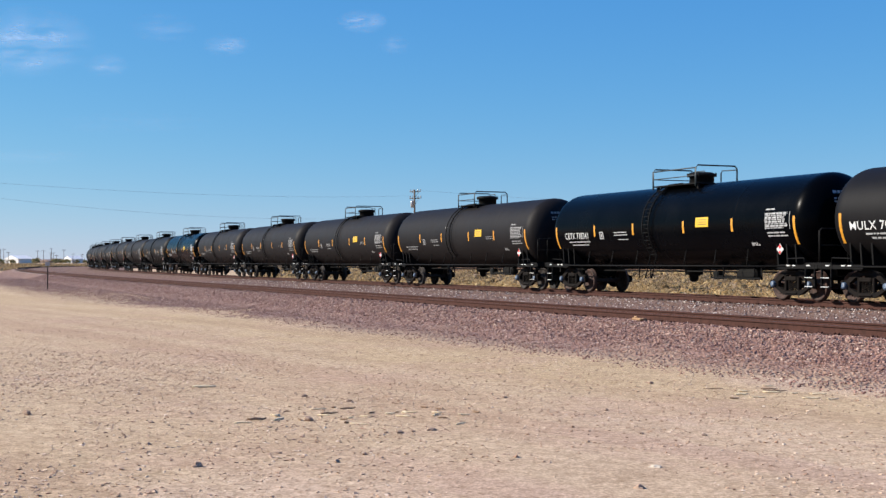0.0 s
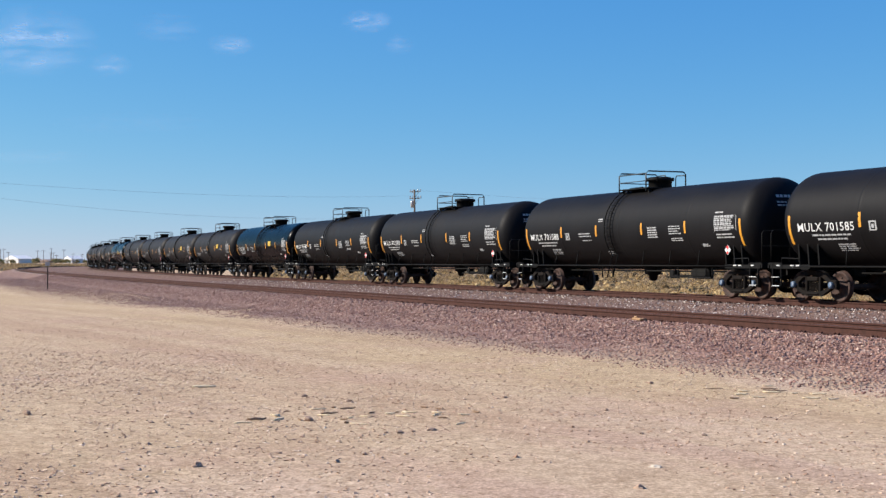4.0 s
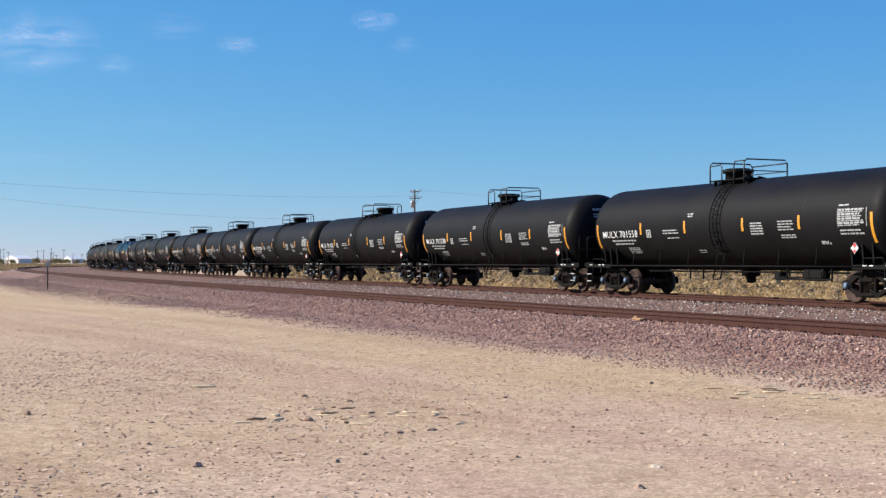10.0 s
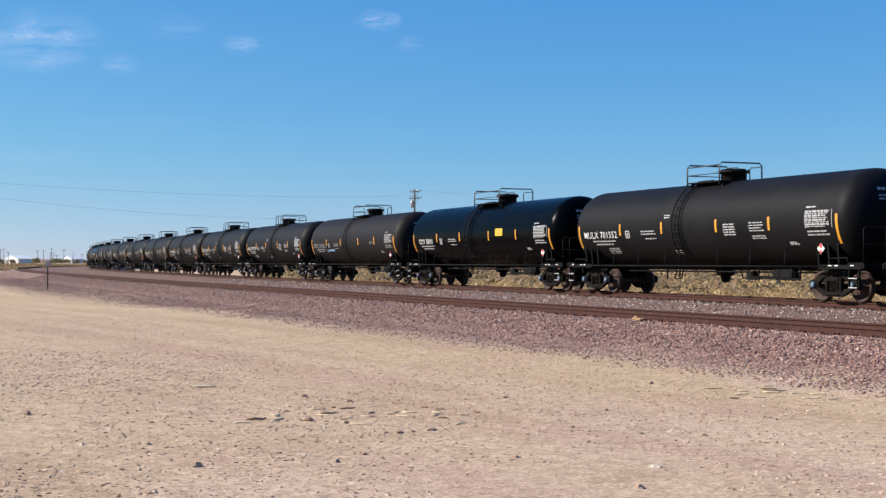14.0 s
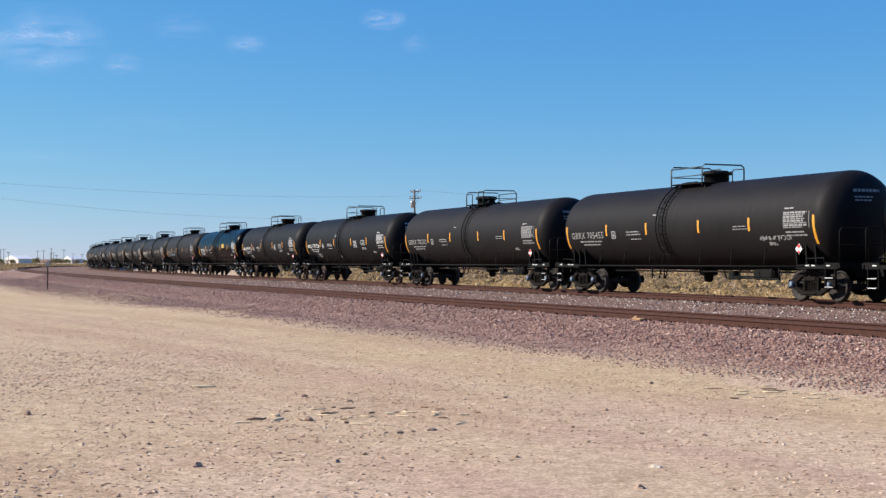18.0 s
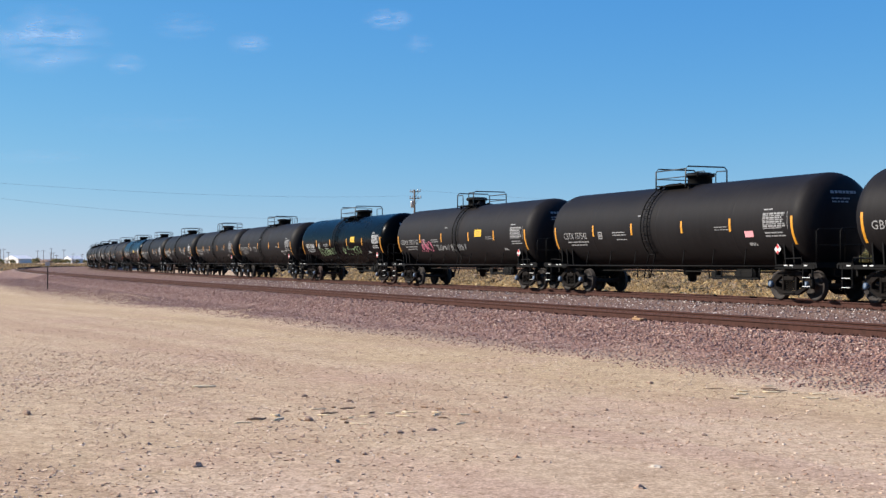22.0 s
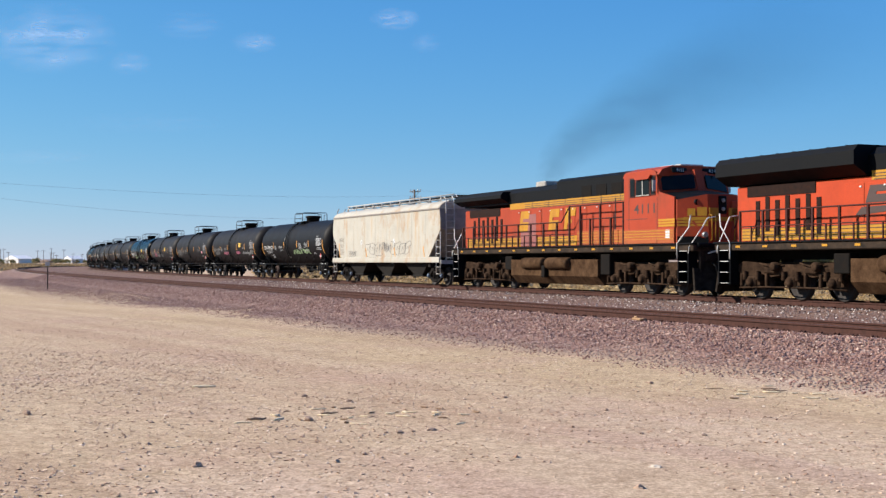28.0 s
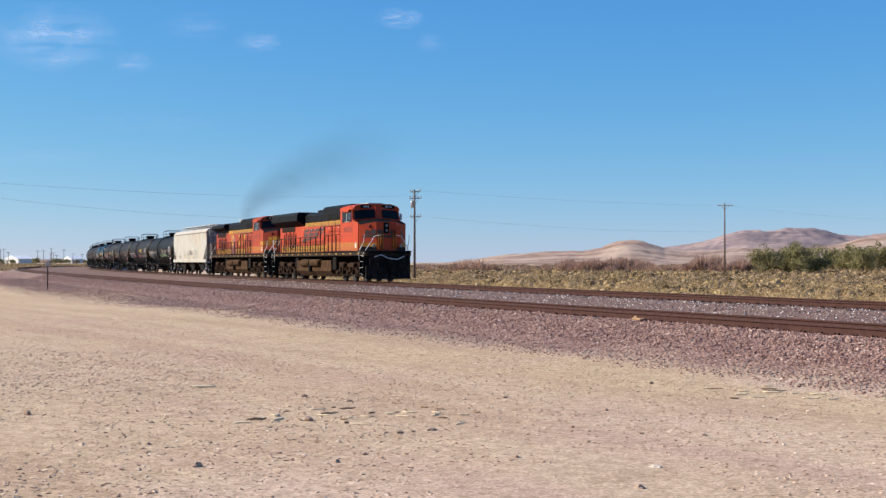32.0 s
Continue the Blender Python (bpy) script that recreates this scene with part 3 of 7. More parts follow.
def scrawl(seed, x0, x1, z0, z1, surface, width=0.03, letters=6, lift=0.008):
    """Illegible sprayed strokes between x0 and x1."""
    rng = random.Random(seed)
    sh = Shape()
    span = (x1 - x0) / letters

    def stroke(pts):
        for (xa, za), (xb, zb) in zip(pts, pts[1:]):
            dx, dz = xb - xa, zb - za
            d = math.hypot(dx, dz) or 1.0
            nx, nz = -dz / d * width / 2, dx / d * width / 2
            quad = [(xa + nx, za + nz), (xa - nx, za - nz), (xb - nx, zb - nz), (xb + nx, zb + nz)]
            sh.add([(px, surface(pz) + lift, pz) for px, pz in quad], [(0, 1, 2, 3)])

    for k in range(letters):
        cx, tall = x0 + (k + 0.5) * span, z1 - z0
        lean = rng.uniform(-0.25, 0.25) * span
        for _ in range(rng.randint(2, 3)):
            if rng.random() < 0.62:  # jagged stroke
                lows, pts = rng.random() < 0.5, []
                for i in range(rng.randint(3, 5)):
                    zz = z0 + tall * (rng.uniform(0.0, 0.3) if lows else rng.uniform(0.65, 1.0))
                    pts.append((cx + span * rng.uniform(-0.6, 0.6) + lean * (zz - z0) / tall, zz))
                    lows = not lows
                stroke(pts)
            else:  # bowl
                a0, turn = rng.uniform(0, 6.28), rng.choice((-1, 1)) * rng.uniform(2.0, 4.4)
                wx, wz = abs(span) * rng.uniform(0.25, 0.55), tall * rng.uniform(0.2, 0.42)
                oz = z0 + tall * rng.uniform(0.35, 0.65)
                stroke([(cx + wx * math.cos(a0 + turn * i / 7), min(z1, max(z0, oz + wz * math.sin(a0 + turn * i / 7)))) for i in range(8)])
    return sh


def tank_shell():
    prof = [(-TANK_HALF - 0.78, 0.0)]
    for k in range(1, 13):
        a = math.pi / 2 * k / 12
        prof.append((-TANK_HALF - 0.78 * math.cos(a), TANK_R * math.sin(a) ** 0.82))
    prof.append((-TANK_HALF + 0.1, TANK_R))
    left = [(-p[0], p[1]) for p in reversed(prof)]
    body = []
    for x in (-4.6, 0.0, 4.6):
        body += [(x - 0.08, TANK_R), (x - 0.03, TANK_R), (x - 0.012, TANK_R + 0.003), (x + 0.012, TANK_R + 0.003), (x + 0.03, TANK_R), (x + 0.08, TANK_R)]
    return Shape().lathe(prof + body + left, "X", 56, (0, 0, TANK_Z))


def side_frame():
    sh = Shape()
    upper = [(-1.06, 0.62), (-0.80, 0.66), (-0.52, 0.88), (-0.2, 0.97), (0.2, 0.97), (0.52, 0.88), (0.80, 0.66), (1.06, 0.62), (1.08, 0.46), (0.84, 0.47), (0.44, 0.73), (0.2, 0.80), (-0.2, 0.80), (-0.44, 0.73), (-0.84, 0.47), (-1.08, 0.46)]
    lower = [(-0.86, 0.52), (-0.44, 0.33), (-0.3, 0.30), (0.3, 0.30), (0.44, 0.33), (0.86, 0.52), (0.84, 0.40), (0.46, 0.20), (0.3, 0.16), (-0.3, 0.16), (-0.46, 0.20), (-0.84, 0.40)]
    for k in (-1, 1):
        sh.prism(upper, k * 0.97, k * 1.11)
        sh.prism(lower, k * 0.97, k * 1.11)
        for x in (-0.31, 0.31):  # columns either side of the spring nest
            sh.box(x, k * 1.04, 0.55, 0.09, 0.14, 0.56, chamfer=0.02)
        sh.box(0, k * 1.13, 0.92, 0.6, 0.05, 0.06, chamfer=0.02)
        sh.box(0, k * 1.13, 0.23, 0.56, 0.05, 0.06, chamfer=0.02)
        for x in (-0.87, 0.87):  # pedestal jaws over the bearings
            sh.box(x, k * 1.04, 0.60, 0.40, 0.16, 0.10, chamfer=0.03)
            for d in (-0.17, 0.17):
                sh.box(x + d, k * 1.04, 0.48, 0.07, 0.15, 0.22, chamfer=0.02)
        sh.box(0, k * 1.04, 0.68, 0.52, 0.2, 0.14, chamfer=0.03)
        for x in (-0.16, 0.0, 0.16):  # coil springs, set back in the frame
            for i in range(5):
                a = [(x + 0.06 * math.cos(t), k * 1.03 + 0.05 * math.sin(t), 0.30 + i * 0.065 + 0.065 * t / 6.28) for t in np.linspace(0, 6.28, 9)]
                sh.tube(a, 0.016, 4, caps=False)
    sh.box(0, 0, 0.74, 0.4, 2.0, 0.26, chamfer=0.04)
    sh.lathe([(0.86, 0.26), (1.0, 0.26), (1.0, 0.1)], "Z", 16)
    for k in (-1, 1):  # brake beams
        sh.box(0.42 * k, 0, 0.42, 0.08, 1.5, 0.1)
    return sh


def wheelset(r=0.457):
    sh = Shape()
    prof = [(0.10, 0.0), (0.10, 0.1), (0.03, 0.12), (-0.005, 0.22), (0.015, r - 0.11), (0.06, r - 0.075), (0.065, r - 0.012), (0.05, r), (-0.04, r + 0.008), (-0.055, r + 0.028), (-0.07, r + 0.026),
            (-0.075, r - 0.06), (-0.04, r - 0.1), (-0.05, 0.2), (-0.09, 0.12), (-0.1, 0.09)]
    for k in (-1, 1):
        sh.lathe([(k * (0.755 + a), b) for a, b in prof], "Y", 28)
    sh.lathe([(-1.05, 0.07), (-0.6, 0.09), (0.6, 0.09), (1.05, 0.07)], "Y", 10)
    for k in range(4):  # cast-in marks on the wheel plates
        a = math.pi / 2 * k + 0.4
        for y in (-0.775, 0.775):
            sh.box(0.27 * math.cos(a), y, 0.27 * math.sin(a), 0.05, 0.02, 0.05)
    return sh


def add_bogie(car, x, wheel_mat):
    bogie = part("bogie", cached("side_frame", lambda: side_frame().mesh("bogie", "bogie_dirt")), None, car, "cast steel bogie caked with brown dirt", pose(x, 0, 0))
    for k in (-1, 1):
        part("wheelset", cached("wheelset_" + wheel_mat, lambda: wheelset().mesh("wheelset", wheel_mat)), None, bogie, "rust-brown steel wheels on an axle", pose(0.87 * k, 0, 0.457))
        cap = cached("bearing", lambda: Shape().lathe([(1.06, 0.0), (1.2, 0.0), (1.2, 0.075), (1.17, 0.105), (1.06, 0.105)], "Y", 14).mesh("bearing_cap", "bearing_blue"))
        part("bearing_cap", cap, None, bogie, "worn blue bearing cap", pose(0.87 * k, 0, 0.5))
        part("bearing_cap", cap, None, bogie, "worn blue bearing cap", pose(0.87 * k, 0, 0.5, 0, 0, 180))
    return bogie


def loop_rail(sh, pts, r=0.022):
    sh.tube(pts, r, 6)


def top_platform():
    sh = Shape()
    x0, x1, w, z = -1.05, 0.65, 0.86, 3.98
    sh.box((x0 + x1) / 2, 0, z, x1 - x0, 2 * w, 0.05, chamfer=0.012)
    for x in (x0 + 0.05, x1 - 0.05):
        for k in (-1, 1):
            sh.box(x, k * 0.7, z - 0.14, 0.06, 0.08, 0.3)
    return sh


def handrails():
    sh = Shape()
    x0, x1, w, z0, z1 = -1.05, 0.65, 0.88, 3.86, 4.63
    c = 0.1

    def hoop(a, b, top):
        a, b = Vector(a), Vector(b)
        d = (b - a).normalized() * c
        sh.tube([a, a + Vector((0, 0, top - z0 - c)), a + d + Vector((0, 0, top - z0)), b - d + Vector((0, 0, top - z0)), b + Vector((0, 0, top - z0 - c)), b], 0.026, 6)

    hoop((x0, w, z0), (x0, -w, z0), z1)
    hoop((x1, w, z0), (x1, -w, z0), z1 - 0.01)
    sh.tube([(x1, -w, z1 - 0.1), (x0, -w, z1 - 0.1)], 0.024, 6)
    sh.tube([(x1, w, z1 - 0.14), (x0 + 1.15, w, z1 - 0.12), (x0 + 1.1, w, z1 - 0.2), (x0 + 1.1, w, z0)], 0.022, 6)
    sh.tube([(x0, w, z1 - 0.05), (x0 + 0.45, w, z1 - 0.05), (x0 + 0.5, w, z1 - 0.15), (x0 + 0.5, w, z0)], 0.022, 6)
    sh.tube([(x0, -w, 4.25), (x1, -w, 4.25)], 0.018, 6)
    sh.tube([(x0, w, 4.25), (x0, -w, 4.25)], 0.018, 6)
    return sh


def side_ladder(k):
    sh = Shape()
    rows = []
    for side in (-0.62, -0.2):
        pts = []
        for i in range(15):
            a = radians(86 - i * 10.5)
            if i < 13:
                pts.append((side, k * (TANK_R + 0.1) * math.cos(a), TANK_Z + (TANK_R + 0.1) * math.sin(a)))
        pts.append((side, k * 1.45, 0.62))
        sh.tube(pts, 0.026, 6)
        rows.append(pts)
    for i in range(1, 14):
        sh.tube([rows[0][i], rows[1][i]], 0.016, 5)
        if i < 13:
            sh.tube([((rows[0][i][0] + rows[1][i][0]) / 2, (rows[0][i][1] + rows[0][i - 1][1]) / 2, (rows[0][i][2] + rows[0][i - 1][2]) / 2),
                     (rows[1][i][0], (rows[0][i][1] + rows[0][i - 1][1]) / 2, (rows[0][i][2] + rows[0][i - 1][2]) / 2)], 0.014, 4)
    return sh


def manway():
    sh = Shape().lathe([(3.9, 0.44), (4.26, 0.44), (4.28, 0.53), (4.36, 0.53), (4.37, 0.46), (4.42, 0.40), (4.43, 0.0)], "Z", 20, (0.30, 0, 0))
    for k in range(8):
        a = 2 * math.pi * k / 8
        sh.box(0.30 + 0.5 * math.cos(a), 0.5 * math.sin(a), 4.33, 0.05, 0.05, 0.14)
    sh.lathe([(3.9, 0.12), (4.12, 0.12), (4.14, 0.05), (4.2, 0.05)], "Z", 12, (-0.45, 0.2, 0))
    sh.lathe([(3.9, 0.1), (4.08, 0.1), (4.1, 0.0)], "Z", 12, (-0.6, -0.25, 0))
    sh.box(-0.5, 0, 4.02, 0.6, 0.7, 0.06)
    return sh


def stub_sill(k):
    """The draft sill, its saddle and bolster under one end."""
    sh = Shape()
    sh.box(k * 7.5, 0, 0.92, 2.6, 0.42, 0.34, chamfer=0.03)
    for x in (6.6, 7.07, 7.5):
        out = [(-1.25, 1.12), (-0.3, 0.95), (0.3, 0.95), (1.25, 1.12), (1.3, 1.75), (-1.3, 1.75)]
        sh.prism(out, k * x - 0.03, k * x + 0.03, "X")
    sh.prism([(-1.42, 0.96), (1.42, 0.96), (1.42, 1.12), (-1.42, 1.12)], k * 7.07 - 0.16, k * 7.07 + 0.16, "X")
    sh.box(k * 8.75, 0, 0.95, 0.08, 1.5, 0.34)
    return sh


def end_platform(k):
    sh = Shape()
    x = k * 8.45
    sh.box(x, 0, 1.14, 0.62, 2.9, 0.05)
    for i in range(7):
        sh.box(x - 0.27 + i * 0.09, 0, 1.175, 0.03, 2.86, 0.03)
    sh.box(x - k * 0.33, 0, 1.08, 0.06, 2.9, 0.14)
    sh.box(x + k * 0.33, 0, 1.08, 0.06, 2.9, 0.14)
    for j in (-1, 1):
        sh.box(k * 7.75, j * 1.4, 1.05, 1.9, 0.08, 0.12)
    return sh


def end_rails(k, j):
    sh = Shape()
    x = k * 8.72
    if j:
        sh.tube([(x, j * 1.38, 1.15), (x, j * 1.38, 2.12), (x, j * 1.3, 2.2), (x, j * 0.35, 2.2), (x, j * 0.3, 2.1), (x, j * 0.3, 1.15)], 0.02, 6)
        sh.tube([(x, j * 1.38, 1.7), (x, j * 0.3, 1.7)], 0.018, 6)
        sh.tube([(k * 7.2, j * 1.42, 1.1), (k * 7.3, j * 1.45, 1.3), (k * 8.1, j * 1.45, 1.32), (k * 8.15, j * 1.44, 1.1)], 0.018, 6)
    return sh


def corner_steps(k, j):
    sh = Shape()
    for x in (8.16, 8.58):
        sh.box(k * x, j * 1.42, 0.78, 0.03, 0.06, 0.72)
    for z in (0.45, 0.72):
        sh.box(k * 8.37, j * 1.42, z, 0.42, 0.14, 0.03)
    return sh


def coupler(k):
    sh = Shape()
    sh.box(k * 8.85, 0, 0.87, 0.4, 0.14, 0.16, chamfer=0.03)
    sh.box(k * 9.03, 0.02 * k, 0.87, 0.2, 0.26, 0.28, chamfer=0.06)
    sh.tube([(k * 8.8, -0.7, 0.98), (k * 8.8, 0.7, 0.98)], 0.016, 6)
    sh.tube([(k * 8.75, -0.25, 0.8), (k * 8.9, -0.3, 0.6), (k * 9.05, -0.2, 0.52)], 0.028, 6)
    return sh


def underside():
    sh = Shape()
    sh.tube([(-7.3, 1.43, 1.06), (7.3, 1.43, 1.06)], 0.028, 6)
    sh.tube([(-7.3, -1.43, 1.06), (7.3, -1.43, 1.06)], 0.028, 6)
    for x in (-5.2, -3.4, -1.6, 1.6, 3.4, 5.2):
        for j in (-1, 1):
            sh.tube([(x, j * 1.43, 1.06), (x + 0.18, j * 1.22, 1.62)], 0.02, 5)
    sh.tube([(-5.6, 0.3, 0.86), (5.8, 0.3, 0.86)], 0.03, 6)
    sh.box(0, 0, 0.98, 11.6, 0.16, 0.12)
    sh.box(-3.9, 0.35, 0.78, 1.1, 0.36, 0.36, chamfer=0.1)
    sh.tube([(-4.4, 0.42, 0.72), (-2.4, 0.55, 0.7)], 0.03, 6)
    sh.box(-2.2, 0.4, 0.75, 0.35, 0.3, 0.3, chamfer=0.05)
    for x in (-5.3, -4.9, -3.2, 1.4, 2.2):
        sh.box(x, 0.9, 0.8, 0.04, 0.04, 0.4)
    sh.box(-4.0, 1.0, 0.66, 2.8, 0.05, 0.05)
    return sh


def outlet():
    return Shape().lathe([(1.05, 0.42), (0.92, 0.34), (0.74, 0.32), (0.7, 0.18), (0.52, 0.15), (0.48, 0.08), (0.48, 0.0)], "Z", 16, (-0.1, 0, 0))


def reflectors():
    """Offsets behind the car's front reflector, foot and head of each."""
    return [(0.0, 1.74, 2.62), (3.13, 2.2, 2.63), (5.99, 2.2, 2.63), (9.33, 2.2, 2.63), (12.18, 2.2, 2.63), (15.38, 1.74, 2.62)]


def stencils(rich):
    """The stencilled blocks of one car: (name, shape)."""
    out = []

    def lines(off, z, rows, length, gap=0.09, thick=0.035, seed=1, sh=None):
        if sh is None:
            sh = Shape()
            out.append(("stencil_block", sh))
        rng = random.Random(seed)
        for i in range(rows):
            zz = z - i * gap
            x = 7.69 - off
            at, left = 0.0, length * rng.uniform(0.75, 1.0)
            while at < left:
                w = min(rng.uniform(0.08, 0.28), left - at)
                decal(sh, x - at - w, x - at, zz - thick / 2, zz + thick / 2)
                at += w + 0.035

    lines(1.0, 2.0, 1, 1.7, seed=2, thick=0.05)
    lines(1.2, 1.88, 1, 1.6, seed=3, thick=0.05)
    sh = Shape()
    out.append(("boxed_letter", sh))
    for x0, x1, z0, z1 in ((3.5, 3.56, 2.1, 2.36), (3.74, 3.80, 2.1, 2.36), (3.5, 3.8, 2.33, 2.37), (3.5, 3.8, 2.09, 2.13), (3.6, 3.7, 2.16, 2.28)):
        decal(sh, 7.69 - x1, 7.69 - x0, z0, z1)
    lines(4.6, 2.32, 2, 1.0, 0.1, 0.04, 5)
    lines(4.85, 2.05, 1, 0.8, seed=6)
    if rich:
        lines(6.15, 2.86, 2, 0.42, 0.08, 0.04, 7)
        lines(9.75, 2.44, 5, 0.72, 0.085, 0.045, 9)
        lines(11.15, 2.46, 4, 0.80, 0.085, 0.035, 10)
        lines(11.25, 2.03, 2, 0.82, 0.07, 0.035, 11)
        lines(2.0, 1.72, 4, 0.95, 0.06, 0.03, 13)
        lines(6.5, 1.60, 2, 0.5, 0.07, 0.03, 12)
    elif rich is False:
        lines(6.4, 2.9, 1, 0.35, thick=0.04, seed=17)
        lines(11.3, 2.36, 2, 0.8, 0.09, 0.025, 19)
    lines(13.05, 1.80, 2, 0.42, 0.05, 0.05, 14)
    # consolidated data panel
    sh = Shape()
    out.append(("data_panel", sh))
    lines(13.97, 2.86, 1, 0.45, thick=0.045, seed=20, sh=sh)
    for i in range(4):
        lines(13.97, 2.72 - i * 0.13, 1, 1.22, thick=0.058, seed=30 + i, sh=sh)
        lines(13.97, 2.655 - i * 0.13, 1, 1.18, thick=0.03, seed=40 + i, sh=sh)
    for x0, x1 in ((13.94, 13.96), (15.16, 15.18)):
        decal(sh, 7.69 - x1, 7.69 - x0, 2.22, 2.76)
    lines(14.02, 2.12, 2, 1.05, 0.1, 0.045, 36)
    # marks on the end facing back
    sh = Shape()
    out.append(("end_stencil", sh))
    for i, (w, z, h) in enumerate(((0.9, 3.3, 0.09), (0.62, 3.12, 0.05), (0.6, 3.02, 0.05))):
        at, rng = 0.0, random.Random(50 + i)
        while at < w:
            k = rng.uniform(0.07, 0.16)
            y0, y1 = 0.55 - at, 0.55 - at - k
            vs = []
            for y, zz in ((y0, z), (y1, z), (y1, z + h), (y0, z + h)):
                rr = math.hypot(y, zz - TANK_Z) / TANK_R
                a = math.asin(min(1.0, rr ** (1 / 0.82)))
                vs.append((-TANK_HALF - 0.79 * math.cos(a) - 0.004, y, zz))
            sh.add(vs, [(0, 1, 2, 3)])
            at += k + 0.03
    return out


def diamond(off, z, r, y):
    """A square placard on its point, upright in its holder."""
    x = 7.69 - off
    return Shape().prism([(x - r, z), (x, z - r), (x + r, z), (x, z + r)], y, y + 0.01)


def tank_car(kind, mark="", extras=()):
    look_of = {"black": ("tank_black", "matt black tank car with white stencils and yellow reflectors"),
               "dusty": ("tank_dusty", "dusty grey-black tank car with faded stencils and amber reflectors"),
               "gloss": ("tank_gloss", "glossy blue-black tank car with amber reflectors and a yellow placard")}[kind]
    label = look_of[1]
    if "pink" in extras:
        label = "grey-black tank car with pink graffiti and a yellow placard"
    if "green" in extras:
        label = "black tank car with green graffiti scrawled along its side"
    if "tags" in extras:
        label = "grey-black tank car with small pink and white graffiti tags"
    car = thing("tank_car", label, "tank car", "tank cars of the train")
    C = cached
    part("tank", C("shell_" + kind, lambda: tank_shell().mesh("tank", look_of[0])), None, car)
    flip = 0.0 if "turned" in extras else math.pi
    wide, shift = (1.62, -0.45) if kind == "gloss" else (1.14, 0.28 if "turned" in extras else -0.26)
    top = Matrix.Translation((shift, 0, 0)) @ Matrix.Rotation(flip, 4, "Z") @ Matrix.Diagonal((wide, 1.0, 1.0, 1.0))
    manway_at = Matrix.Translation((0.32 if "turned" in extras else -0.30, 0, 0)) @ Matrix.Rotation(flip, 4, "Z")
    ladder_at = Matrix.Translation((0.26, 0, 0)) @ Matrix.Rotation(flip, 4, "Z")
    part("platform", C("platform", lambda: top_platform().mesh("platform", "black_steel")), None, car, "black steel top platform", top)
    part("handrail", C("handrail", lambda: handrails().mesh("handrail", "rail_green_black")), None, car, "dark tubular handrail round the manway", top)
    part("manway", C("manway", lambda: manway().mesh("manway", "black_steel")), None, car, "black bolted manway dome", manway_at)
    for k in (1, -1):
        part("ladder", C(f"ladder{k}", lambda: side_ladder(k).mesh("ladder", "black_steel")), None, car, "black curved side ladder", ladder_at)
    part("underframe", C("under", lambda: underside().mesh("underframe", "black_steel")), None, car)
    part("outlet_valve", C("outlet", lambda: outlet().mesh("outlet_valve", "black_steel")), None, car)
    for k in (1, -1):
        part("draft_sill", C(f"sill{k}", lambda: stub_sill(k).mesh("draft_sill", "black_steel")), None, car)
        part("end_platform", C(f"endp{k}", lambda: end_platform(k).mesh("end_platform", "black_steel")), None, car)
        for j in (1, -1):
            part("end_rail", C(f"endr{k}{j}", lambda: end_rails(k, j).mesh("end_rail", "black_steel")), None, car)
        part("coupler", C(f"coup{k}", lambda: coupler(k).mesh("coupler", "bogie_dirt")), None, car)
        for j in (1, -1):
            part("step", C(f"step{k}{j}", lambda: corner_steps(k, j).mesh("step", "black_steel")), None, car)
        edge = Shape()
        for a in (7.35, 7.62, 8.3):
            edge.box(k * a, 1.452, 1.09, 0.16, 0.01, 0.035)
        edge.box(k * 8.37, 1.495, 0.455, 0.36, 0.006, 0.02)
        edge.box(k * 8.37, 1.495, 0.725, 0.36, 0.006, 0.02)
        part("edge_mark", C(f"edge{k}", lambda: edge.mesh("edge_mark", "white_paint")), None, car, "white edge markings on the steps")
        add_bogie(car, 7.07 * k, "wheel_rust" if kind != "dusty" else "wheel_dark")
    for i, (off, z0, z1) in enumerate(reflectors()):
        def strip():
            sh = Shape()
            w = 0.055
            decal(sh, 7.69 - off - w, 7.69 - off + w, z0, z1)
            return sh.mesh("reflector", "reflector_yellow")
        part("reflector", C(f"refl{i}", strip), None, car, "amber reflective strip")
    for i, (name, shape) in enumerate(stencils({"black": True, "dusty": False, "gloss": None}[kind])):
        part(name, C(f"sten{kind}{i}", lambda: shape.mesh(name, "stencil_grey" if kind != "dusty" else "worn_white")), None, car, "small white stencilled lines")["kind"] = "stuff"
    if mark:
        tight = mark.startswith("CBTX")
        wide = max(p[0] for p in lettering(mark, 0.25)[0])
        part("reporting_mark", decal_text(mark, 7.69 - (0.72 if tight else 0.36), 2.12, 0.25, (1.87 if tight else 2.52) / wide).mesh("reporting_mark", "white_paint" if kind != "dusty" else "worn_white"), None, car, "white stencilled reporting mark")
    part("placard", C("plac", lambda: diamond(14.5, 1.60, 0.17, 1.33).mesh("placard", "white_paint")), None, car, "white diamond placard with red patches")
    red = Shape()
    for z, r in ((1.68, 0.075), (1.51, 0.06)):
        mark_on = diamond(14.5, z, r, 1.342)
        red.add(mark_on.v, mark_on.f)
    part("placard_mark", C("placred", lambda: red.mesh("placard_mark", "placard_red")), None, car)
